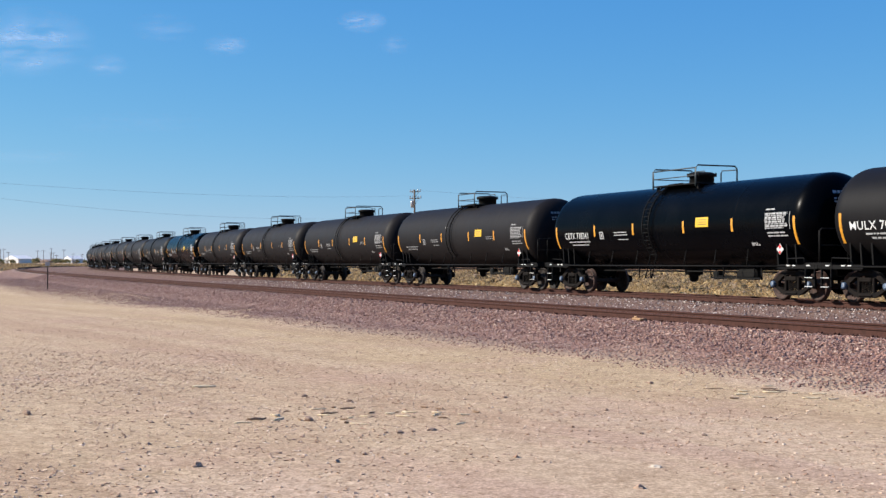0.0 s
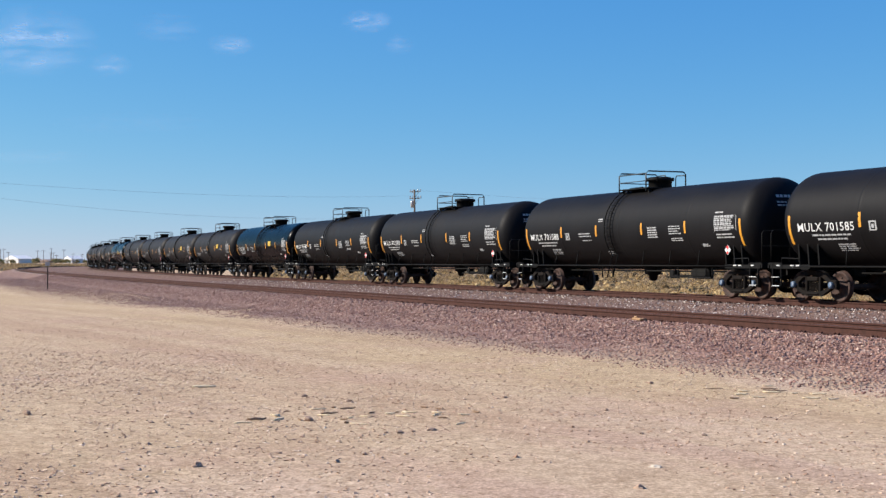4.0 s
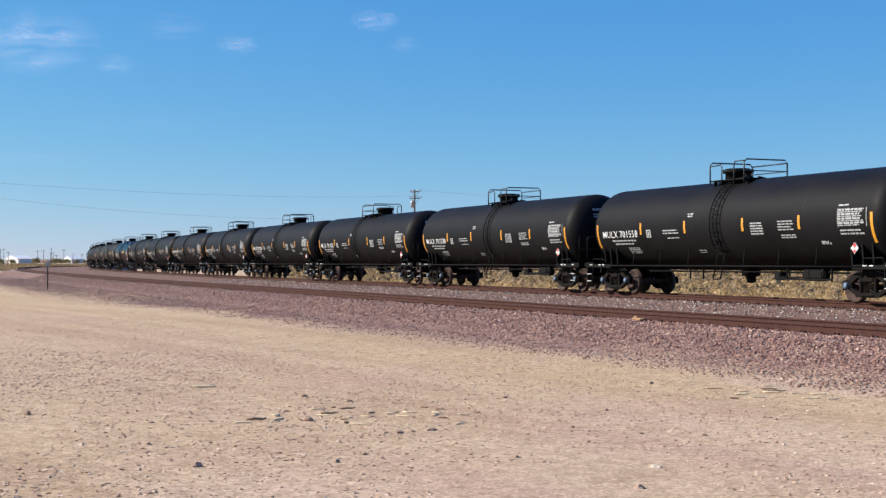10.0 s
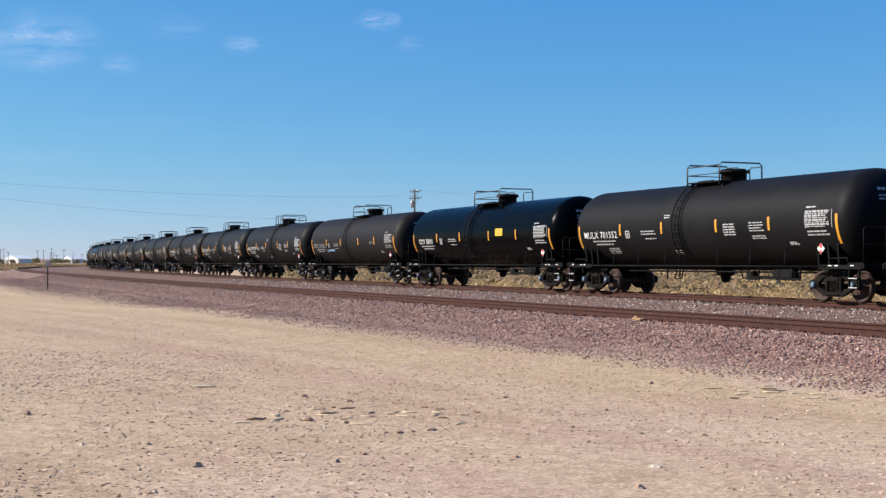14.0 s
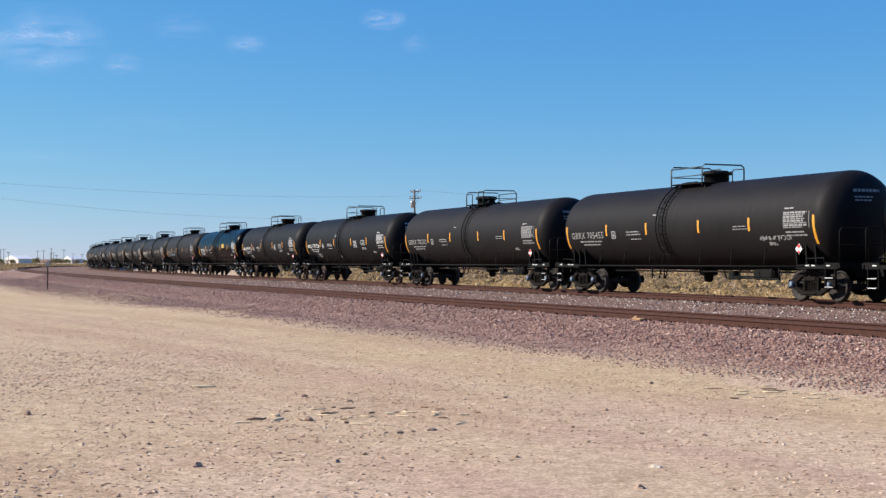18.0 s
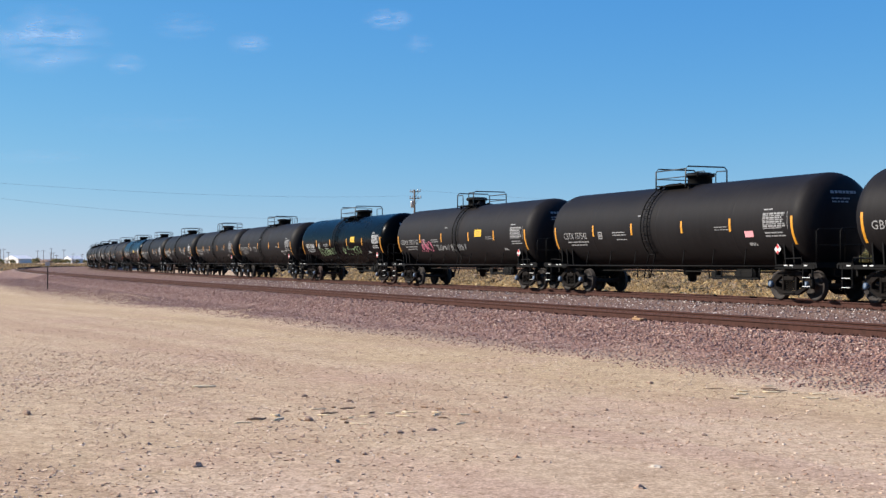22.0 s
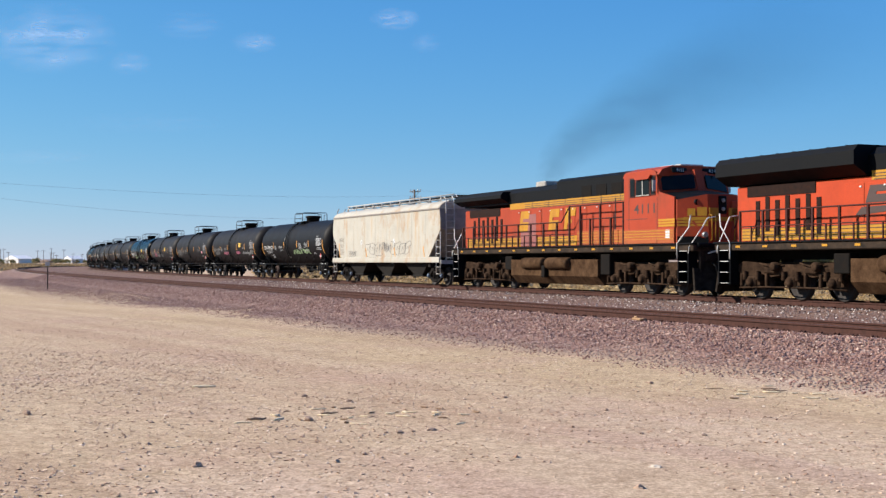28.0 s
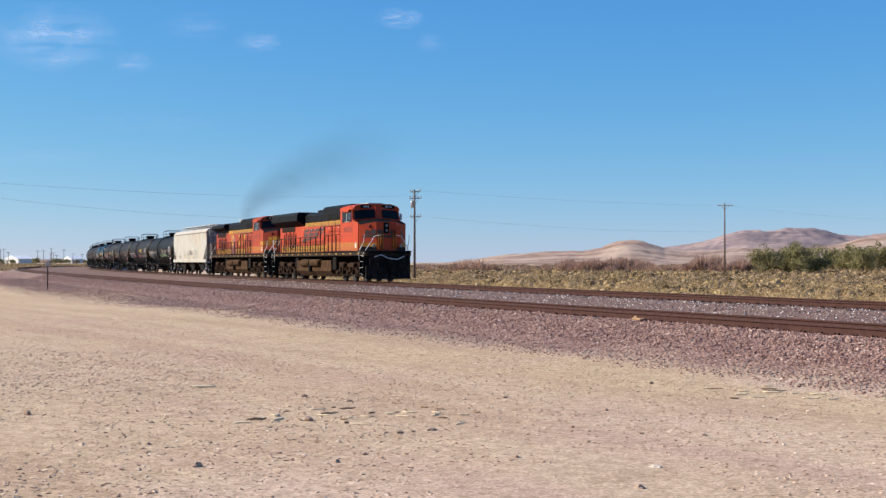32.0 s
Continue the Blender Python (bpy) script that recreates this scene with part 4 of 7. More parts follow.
    if "yellow" in extras:
        def panel():
            sh = Shape()
            decal(sh, 7.69 - 10.85, 7.69 - 10.1, 2.39, 2.72, lift=0.012)
            return sh.mesh("yellow_placard", "placard_yellow")
        part("yellow_placard", C("yellow", panel), None, car, "bright yellow rectangular placard")
        def bars():
            sh = Shape()
            for i in range(3):
                decal(sh, 7.69 - 10.73, 7.69 - 10.25, 2.47 + 0.08 * i, 2.49 + 0.08 * i, lift=0.016)
            return sh.mesh("placard_lines", "graffiti_black")
        part("placard_lines", C("yellowbars", bars), None, car)["kind"] = "stuff"
    tags = {"pink": [("graffiti_pink", 3.1, 4.7, 1.7, 2.35, 6, 0.09, 5), ("graffiti_white", 5.2, 9.0, 1.75, 2.1, 7, 0.035, 9)],
            "green": [("graffiti_green", 8.2, 12.3, 1.72, 2.1, 8, 0.045, 9)],
            "greentags": [("graffiti_green", 3.6, 6.9, 1.60, 2.12, 9, 0.035, 7), ("graffiti_green", 8.4, 11.6, 1.60, 2.16, 10, 0.035, 6)],
            "tags": [("graffiti_pink", 4.4, 6.2, 1.82, 2.1, 11, 0.04, 6), ("graffiti_pink", 9.0, 10.3, 1.82, 2.12, 12, 0.05, 4), ("graffiti_white", 11.2, 14.6, 1.8, 2.05, 13, 0.03, 9)],
            "blue": [("graffiti_blue", 3.2, 4.7, 1.85, 2.02, 14, 0.035, 5)],
            "scrawl": [("graffiti_white", 12.6, 14.2, 1.86, 2.04, 15, 0.025, 7)]}
    for e in extras:
        for mat, a, b, z0, z1, seed, w, n in tags.get(e, ()):
            part("graffiti", scrawl(seed, 7.69 - a, 7.69 - b, z0, z1, lambda z: shell_y(z, 0.0), w, n).mesh("graffiti", mat), None, car, "sprayed graffiti strokes")
    if "pinkcard" in extras:
        sh = Shape()
        decal(sh, 7.69 - 13.4, 7.69 - 12.95, 2.0, 2.2, lift=0.012)
        part("pink_placard", sh, "placard_pink", car, "faded pink rectangular placard")
    return car


# distance of each car's front reflector along the line at the start; kind, mark, extras
TRAIN = [(-11.5, "black", "MULX 701587", ()), (-29.1, "black", "MULX 701589", ()), (-47.4, "black", "MULX 701588", ()), (-65.3, "black", "MULX 701585", ()),
         (-83.45, "black", "MULX 701590", ()), (-101.5, "black", "MULX 701582", ()), (-119.65, "black", "MULX 701598", ("turned",)), (-137.75, "black", "MULX 701558", ("turned",)),
         (-155.95, "dusty", "GBRX 705562", ("blue",)), (-174.4, "gloss", "CBTX 738295", ("yellow",)), (-192.4, "black", "MULX 701552", ()), (-210.75, "black", "MULX 701554", ()),
         (-229.35, "dusty", "GBRX 705501", ("turned",)), (-247.5, "dusty", "GBRX 705455", ("scrawl",)), (-266.05, "gloss", "CBTX 738258", ("yellow", "greentags")),
         (-284.35, "dusty", "GBRX 703152", ("yellow", "pink", "turned")), (-302.6, "dusty", "CBTX 737542", ("pinkcard",)), (-321.1, "dusty", "GBRX 703744", ("yellow", "tags")),
         (-339.3, "black", "GBRX 700173", ("green",)),
         (5.97, "gloss", "CBTX 738341", ("yellow",)), (24.3, "dusty", "", ("yellow",)), (42.1, "dusty", "", ("yellow",)), (60.2, "dusty", "", ()), (78.4, "dusty", "", ()),
         (96.5, "gloss", "", ("yellow",))] + [(114.7 + 18.16 * k, "dusty" if k % 3 else "black", "", ()) for k in range(9)]
CARS = [(tank_car(kind, mark, extras), s - 7.69) for s, kind, mark, extras in TRAIN]
# ---------------------------------------------------------------- hopper car
def weathered(name, base, stain, streak_col, rough=0.6):
    """Faded paint with rust runs down the side."""
    m, t, b = nodes_of(name)
    p = coords(t)
    n = noise_node(t, p, 0.9, 6.0, 0.65)
    c = ramp(t, n, [(0.35, base), (0.7, tuple(x * 0.84 for x in base))])
    runs = noise_node(t, p, 1.6, 5.0, 0.6, (1.5, 1.0, 0.16))
    c = blend(t, ramp(t, runs, [(0.54, (0, 0, 0)), (0.70, (0.75, 0.75, 0.75))]), c, stain)
    blot = noise_node(t, p, 1.1, 5.0, 0.7, (1.0, 1.0, 0.7))
    c = blend(t, ramp(t, blot, [(0.53, (0, 0, 0)), (0.70, (0.7, 0.7, 0.7))]), c, streak_col)
    fine = noise_node(t, p, 18.0, 4.0, 0.7)
    c = blend(t, 0.25, c, ramp(t, fine, [(0.3, (0.3, 0.3, 0.3)), (0.7, (0.7, 0.7, 0.7))]), "OVERLAY")
    link(t, c, b.inputs["Base Color"])
    b.inputs["Roughness"].default_value = rough
    b.inputs["Specular IOR Level"].default_value = 0.2
    bump(t, b, n, 0.2, 0.02)
    return m


M["hopper_cream"] = weathered("hopper_cream", (0.42, 0.392, 0.328), (0.40, 0.290, 0.175), (0.33, 0.19, 0.088))
# grey instead of cream: the shade of the ends is in this colour
M["hopper_end_shade"] = grained("hopper_end_shade", (0.20, 0.18, 0.16), (0.30, 0.27, 0.23), 3.0, 0.8)
M["hopper_bay"] = grained("hopper_bay", (0.009, 0.0075, 0.0065), (0.018, 0.015, 0.012), 3.0, 0.85, spec=0.15)
M["pale_steel"] = grained("pale_steel", (0.42, 0.40, 0.37), (0.30, 0.28, 0.25), 5.0, 0.6)
M["seam_dark"] = grained("seam_dark", (0.16, 0.14, 0.12), (0.24, 0.21, 0.18), 6.0, 0.8)


def balloon_letters(seed, x0, x1, z0, z1, letters):
    """Illegible rounded outlines in thin paint on the flat side."""
    rng = random.Random(seed)
    sh, span = Shape(), (x1 - x0) / letters

    def stroke(pts, w):
        for (xa, za), (xb, zb) in zip(pts, pts[1:]):
            d = math.hypot(xb - xa, zb - za) or 1.0
            nx, nz = -(zb - za) / d * w / 2, (xb - xa) / d * w / 2
            sh.add([(xa + nx, 1.506, za + nz), (xa - nx, 1.506, za - nz), (xb - nx, 1.506, zb - nz), (xb + nx, 1.506, zb + nz)], [(0, 1, 2, 3)])

    for k in range(letters):
        cx, cz = x0 + (k + 0.5) * span, (z0 + z1) / 2 + rng.uniform(-0.04, 0.04) * (z1 - z0)
        a0, lobes, wob = rng.uniform(0, 6.28), rng.choice((2, 3)), rng.uniform(0.12, 0.22)
        ring = []
        for i in range(23):
            a = a0 + 6.1 * i / 22
            r = 1.0 + wob * math.sin(lobes * a + k)
            sx, sz = math.copysign(abs(math.cos(a)) ** 0.6, math.cos(a)), math.copysign(abs(math.sin(a)) ** 0.6, math.sin(a))
            ring.append((cx + 0.62 * abs(span) * r * sx * 0.8 + 0.12 * (sz - 0.2) * span, cz + 0.42 * (z1 - z0) * r * sz))
        stroke(ring, 0.026)
        h = (z1 - z0) * rng.uniform(0.1, 0.2)
        stroke([(cx - 0.2 * span, cz - h), (cx, cz + h), (cx + 0.22 * span, cz - h * 0.6)], 0.03)
        stroke([(cx + 0.3 * span, cz + h), (cx + 0.55 * span, cz + 2 * h), (cx + 0.5 * span, cz + 0.5 * h)], 0.028)
    return sh


def hopper_car():
    car = thing("hopper_car", "weathered cream covered hopper car with rust stains and black graffiti", "hopper car")
    side = [(-8.62, 3.9), (8.62, 3.9), (8.72, 3.4), (8.74, 2.85), (7.2, 1.46), (-7.2, 1.46), (-8.74, 2.85), (-8.72, 3.4)]
    body = Shape()
    for k in (-1, 1):
        body.prism(side, k * 1.44, k * 1.5)
    part("side_sheet", body, "hopper_cream", car)
    for k in (-1, 1):  # sloping end sheets and upright end walls, shade in their grey
        ends = Shape().prism([(k * 8.55, 3.9), (k * 8.6, 2.85), (k * 7.05, 1.46), (k * 6.95, 1.46), (k * 8.45, 2.85), (k * 8.45, 3.9)], -1.44, 1.44)
        part("end_sheet", ends, "hopper_end_shade", car, "sloping end sheet with its shade in the grey colour")
    arch = [(1.5, 3.9), (1.47, 4.02), (1.3, 4.18), (0.9, 4.31), (0.4, 4.37), (-0.4, 4.37), (-0.9, 4.31), (-1.3, 4.18), (-1.47, 4.02), (-1.5, 3.9)]
    part("roof", Shape().prism(arch, -8.6, 8.6, "X"), "hopper_cream", car)
    seam = Shape()
    for k in (-1, 1):
        seam.box(0, k * 1.515, 3.9, 17.2, 0.05, 0.09, chamfer=0.015)
    part("eave_strip", seam, "seam_dark", car, "dark strip under the roof edge")
    for i in range(1, 9):
        part("weld_seam", cached("weldseam", lambda: Shape().box(0, 0, 0, 0.05, 0.008, 2.3).mesh("weld_seam", "hopper_cream")), None, car, m=pose(-8.6 + i * 17.2 / 9, 1.502, 2.68))
    board = Shape()
    for y in (-0.33, -0.2, -0.07, 0.07, 0.2, 0.33):
        board.box(0, y, 4.60, 16.9, 0.07, 0.04)
    for i in range(34):
        board.box(-8.25 + i * 0.5, 0, 4.57, 0.05, 0.72, 0.05)
    part("running_board", board, "hopper_bay", car, "dark grated running board along the roof")
    rail = Shape()
    for y in (-0.62, 0.62):
        rail.tube([(-8.5, y, 4.64), (8.5, y, 4.64)], 0.03, 6)
        rail.tube([(-8.5, y, 4.46), (8.5, y, 4.46)], 0.022, 6)
    for k in (-1, 1):
        rail.tube([(k * 8.4, 0.5, 4.62), (k * 8.7, 0.55, 4.5), (k * 8.75, 0.55, 4.0)], 0.03, 6)
    part("roof_rail", rail, "pale_steel", car, "pale rail along the running board")
    for i in range(12):
        part("roof_post", cached("roofpost", lambda: Shape().tube([(0, -0.66, 4.36), (0, -0.6, 4.66)], 0.035, 6).tube([(0, 0.66, 4.30), (0.05, 0.6, 4.66)], 0.035, 6).box(0, 0, 4.54, 0.05, 1.25, 0.04).mesh("roof_post", "pale_steel")), None, car, "pale running board bracket", pose(-8.25 + i * 1.5, 0, 0))
    for i in range(5):
        part("roof_hatch", cached("hatch", lambda: Shape().box(0, 0, 0, 1.5, 0.4, 0.06, chamfer=0.02).mesh("roof_hatch", "hopper_cream")), None, car, m=pose(-6 + 3 * i, 0.0, 4.4))
    for k in (-1, 1):
        part("side_sill", cached(f"hsill{k}", lambda: Shape().box(0, k * 1.5, 1.31, 17.4, 0.12, 0.29, chamfer=0.02).mesh("side_sill", "hopper_cream")), None, car)
    part("centre_sill", Shape().box(0, 0, 0.98, 17.2, 0.5, 0.36, chamfer=0.03), "hopper_bay", car)
    for i in range(3):
        x = -4.75 + 4.75 * i
        bay = Shape()
        for j in (-0.68, 0.68):
            bay.add([(x + a * u, j + b * w, z) for z, a, b in ((1.44, 2.32, 0.66), (0.52, 0.55, 0.42)) for u, w in ((-1, -1), (1, -1), (1, 1), (-1, 1))],
                    [(0, 1, 5, 4), (1, 2, 6, 5), (2, 3, 7, 6), (3, 0, 4, 7), (4, 5, 6, 7), (3, 2, 1, 0)])
            bay.box(x, j, 0.47, 1.5, 0.95, 0.1, chamfer=0.02)
            bay.box(x + 0.4, j, 0.44, 2.2, 0.06, 0.06)
        part("hopper_bay", bay, "hopper_bay", car, "dark sloping discharge bay")
    for k in (-1, 1):
        part("draft_sill", Shape().box(k * 8.3, 0, 0.95, 1.5, 0.45, 0.36, chamfer=0.03).box(k * 7.0, 0, 1.05, 0.3, 2.8, 0.22), "hopper_bay", car)
        part("end_platform", Shape().box(k * 8.55, 0, 1.2, 0.5, 2.9, 0.06).box(k * 8.8, 0, 1.2, 0.05, 3.0, 0.2), "pale_steel", car, "pale end platform")
        for j in (-1, 1):
            lad = Shape()
            for x in (8.1, 8.66):
                lad.tube([(k * x, j * 1.46, 0.55), (k * x, j * 1.46, 2.75)], 0.025, 6)
            for i in range(7):
                lad.tube([(k * 8.1, j * 1.46, 0.6 + 0.34 * i), (k * 8.66, j * 1.46, 0.6 + 0.34 * i)], 0.018, 5)
            part("ladder", lad, "pale_steel", car, "pale side ladder")
        lad = Shape()
        for y in (0.75, 1.2):
            lad.tube([(k * 8.78, y, 1.2), (k * 8.78, y, 4.35), (k * 8.5, y, 4.5)], 0.03, 6)
        for i in range(10):
            lad.tube([(k * 8.78, 0.75, 1.4 + 0.31 * i), (k * 8.78, 1.2, 1.4 + 0.31 * i)], 0.018, 5)
        part("end_ladder", lad, "pale_steel", car, "pale end ladder up to the roof")
        part("coupler", cached(f"coup{k}", lambda: coupler(k).mesh("coupler", "bogie_dirt")), None, car, m=pose(k * 0.3, 0, 0))
        add_bogie(car, k * 7.15, "wheel_dark")
        part("brake_box", Shape().box(k * 8.6, -0.9, 2.0, 0.3, 0.3, 0.4, chamfer=0.04).lathe([(k * 8.75, 0.0), (k * 8.75, 0.28), (k * 8.78, 0.28), (k * 8.78, 0.24)], "X", 16, (0, -0.5, 2.3)), "hopper_bay", car)
    for i, x in enumerate((7.35, 2.4, -2.3, -6.6)):
        part("reflector", Shape().prism([(x + 0.05, 1.48), (x - 0.05, 1.48), (x + 0.12, 2.35 if i == 0 else 2.0), (x + 0.22, 2.35 if i == 0 else 2.0)], 1.503, 1.508), "reflector_yellow", car, "faded amber reflector strip")

    def side_text(words, x, z, height, spread):
        vs, fs = lettering(words, height, spread)
        return Shape().add([(x - a, 1.506, z + b) for a, b in vs], fs)

    part("reporting_mark", side_text("CRDX", 7.55, 2.45, 0.2, 1.15), "seam_dark", car, "faded dark reporting mark")
    part("car_number", side_text("13817", 7.4, 2.08, 0.2, 1.0), "seam_dark", car, "faded dark car number")
    for seed, x0, x1, z0, z1, n in ((21, 2.6, -0.6, 1.52, 2.36, 4), (22, -1.5, -4.6, 1.54, 2.34, 4)):
        part("graffiti", balloon_letters(seed, x0, x1, z0, z1, n), "graffiti_grey", car, "large outlined black graffiti")
    part("graffiti", scrawl(24, -0.2, -1.7, 1.75, 2.3, lambda z: 1.5, 0.035, 5, 0.006), "graffiti_grey", car, "tangled black graffiti strokes")
    part("graffiti", balloon_letters(25, 5.6, 4.3, 1.52, 1.86, 4), "graffiti_grey", car, "small black graffiti tag")
    small = Shape()
    for i in range(5):
        small.box(6.95, 1.503, 1.95 - 0.07 * i, 0.75, 0.004, 0.03)
    part("data_lines", small, "seam_dark", car)["kind"] = "stuff"
    for x in (3.35, -2.1):
        mark = part("round_mark", Shape().lathe([(1.503, 0.0), (1.506, 0.14), (1.503, 0.15)], "Y", 16, (x, 0, 2.33)), "white_paint", car, "round white mark with a dark slash")
        part("slash", Shape().prism([(x - 0.1, 2.40), (x - 0.06, 2.43), (x + 0.1, 2.26), (x + 0.06, 2.23)], 1.508, 1.511), "graffiti_grey", mark)
    return car


HOPPER = hopper_car()

# ---------------------------------------------------------------- locomotives
# Locomotive space: x to its cab end, which faces back along the train's travel; the camera sees its y < 0 side.
M["loco_orange"] = weathered("loco_orange", (0.4230, 0.0486, 0.0113), (0.3600, 0.0450, 0.0113), (0.2520, 0.0423, 0.0135), 0.5)
M["loco_faded"] = weathered("loco_faded", (0.3280, 0.0416, 0.0128), (0.2560, 0.0368, 0.0128), (0.1680, 0.0384, 0.0160), 0.55)
M["loco_yellow"] = weathered("loco_yellow", (0.4420, 0.2125, 0.0187), (0.3570, 0.1530, 0.0170), (0.2295, 0.0892, 0.0170), 0.5)
M["loco_sill"] = grained("loco_sill", (0.020, 0.016, 0.013), (0.060, 0.040, 0.027), 2.2, 0.9, relief=0.003, spec=0.1)
M["loco_black"] = grained("loco_black", (0.0018, 0.0021, 0.0028), (0.0045, 0.0047, 0.0052), 2.0, 0.55, relief=0.003, spec=0.10)
M["loco_grille"] = grained("loco_grille", (0.012, 0.007, 0.006), (0.03, 0.014, 0.010), 5.0, 0.8, relief=0.004, spec=0.1)
M["loco_frame"] = grained("loco_frame", (0.005, 0.0042, 0.0036), (0.012, 0.009, 0.007), 3.0, 0.8, spec=0.1)
M["loco_dust"] = grained("loco_dust", (0.0341, 0.0174, 0.0087), (0.0930, 0.0527, 0.0279), 2.4, 0.9, relief=0.004, spec=0.05)
M["bogie_brown"] = grained("bogie_brown", (0.0174, 0.0099, 0.0062), (0.0589, 0.0347, 0.0211), 3.4, 0.9, relief=0.004, spec=0.05)
M["loco_grime"] = weathered("loco_grime", (0.34, 0.085, 0.026), (0.26, 0.085, 0.034), (0.19, 0.078, 0.034), 0.7)
M["pilot_dirt"] = grained("pilot_dirt", (0.010, 0.008, 0.007), (0.034, 0.026, 0.020), 3.0, 0.85, relief=0.004, spec=0.05)
M["loco_rail"] = grained("loco_rail", (0.05, 0.010, 0.007), (0.03, 0.009, 0.007), 6.0, 0.6, spec=0.2)
M["silver_rail"] = grained("silver_rail", (0.70, 0.68, 0.64), (0.52, 0.5, 0.46), 6.0, 0.4)
M["logo_brown"] = plain("logo_brown", (0.045, 0.019, 0.013), 0.55)
M["patch_mauve"] = plain("patch_mauve", (0.25, 0.075, 0.065), 0.6)
M["lamp_glass"] = plain("lamp_glass", (0.22, 0.22, 0.21), 0.15)
M["stack_silver"] = grained("stack_silver", (0.36, 0.34, 0.31), (0.22, 0.20, 0.17), 4.0, 0.6)


def glass_material():
    m, t, b = nodes_of("cab_glass")
    b.inputs["Base Color"].default_value = (0.006, 0.007, 0.007, 1)
    b.inputs["Roughness"].default_value = 0.06
    b.inputs["Specular IOR Level"].default_value = 0.12
    return m


M["cab_glass"] = glass_material()


def bogie_three():
    """Three-axle bogie frame with axle boxes, springs and brake gear."""
    sh = Shape()
    out = [(-2.75, 1.12), (-2.5, 1.22), (-0.9, 1.12), (0.9, 1.12), (2.5, 1.22), (2.75, 1.12), (2.75, 0.86), (2.42, 0.8), (2.36, 0.45), (1.62, 0.45), (1.56, 0.82), (1.0, 0.72),
           (0.42, 0.8), (0.37, 0.45), (-0.37, 0.45), (-0.42, 0.8), (-1.0, 0.72), (-1.56, 0.82), (-1.62, 0.45), (-2.36, 0.45), (-2.42, 0.8), (-2.75, 0.86)]
    for k in (-1, 1):
        sh.prism(out, k * 1.0, k * 1.16)
        for x in (-1.99, 0.0, 1.99):
            sh.box(x, k * 1.18, 0.56, 0.46, 0.12, 0.36, chamfer=0.06)
            sh.lathe([(k * 1.2, 0.0), (k * 1.34, 0.0), (k * 1.34, 0.12), (k * 1.22, 0.15), (k * 1.2, 0.15)], "Y", 14, (x, 0, 0.56))
            for d in (-0.33, 0.33):
                sh.lathe([(0.62, 0.09), (0.66, 0.1), (0.7, 0.08), (0.74, 0.1), (0.78, 0.08), (0.82, 0.1), (0.86, 0.08), (0.9, 0.1)], "Z", 10, (x + d, k * 1.2, 0))
        for x in (-1.0, 1.0):
            sh.box(x, k * 1.2, 0.93, 0.55, 0.16, 0.2, chamfer=0.04)
            sh.lathe([(k * 1.18, 0.14), (k * 1.38, 0.14), (k * 1.4, 0.1), (k * 1.4, 0.0)], "Y", 12, (x + 0.3, 0, 1.05))
            sh.tube([(x - 0.5, k * 1.25, 1.16), (x, k * 1.28, 1.06), (x + 0.6, k * 1.25, 1.14)], 0.025, 6)
        sh.tube([(-2.6, k * 1.22, 0.36), (-1.2, k * 1.24, 0.4), (1.2, k * 1.24, 0.4), (2.6, k * 1.22, 0.36)], 0.03, 6)
        for x in (-2.5, -1.2, 0.7, 1.4):
            sh.box(x, k * 1.2, 0.62, 0.12, 0.1, 0.42, chamfer=0.02)
    for x in (-1.0, 1.0):
        sh.box(x, 0, 0.85, 0.5, 2.0, 0.3, chamfer=0.04)
    sh.box(0, 0, 1.1, 3.4, 1.5, 0.2, chamfer=0.04)
    return sh


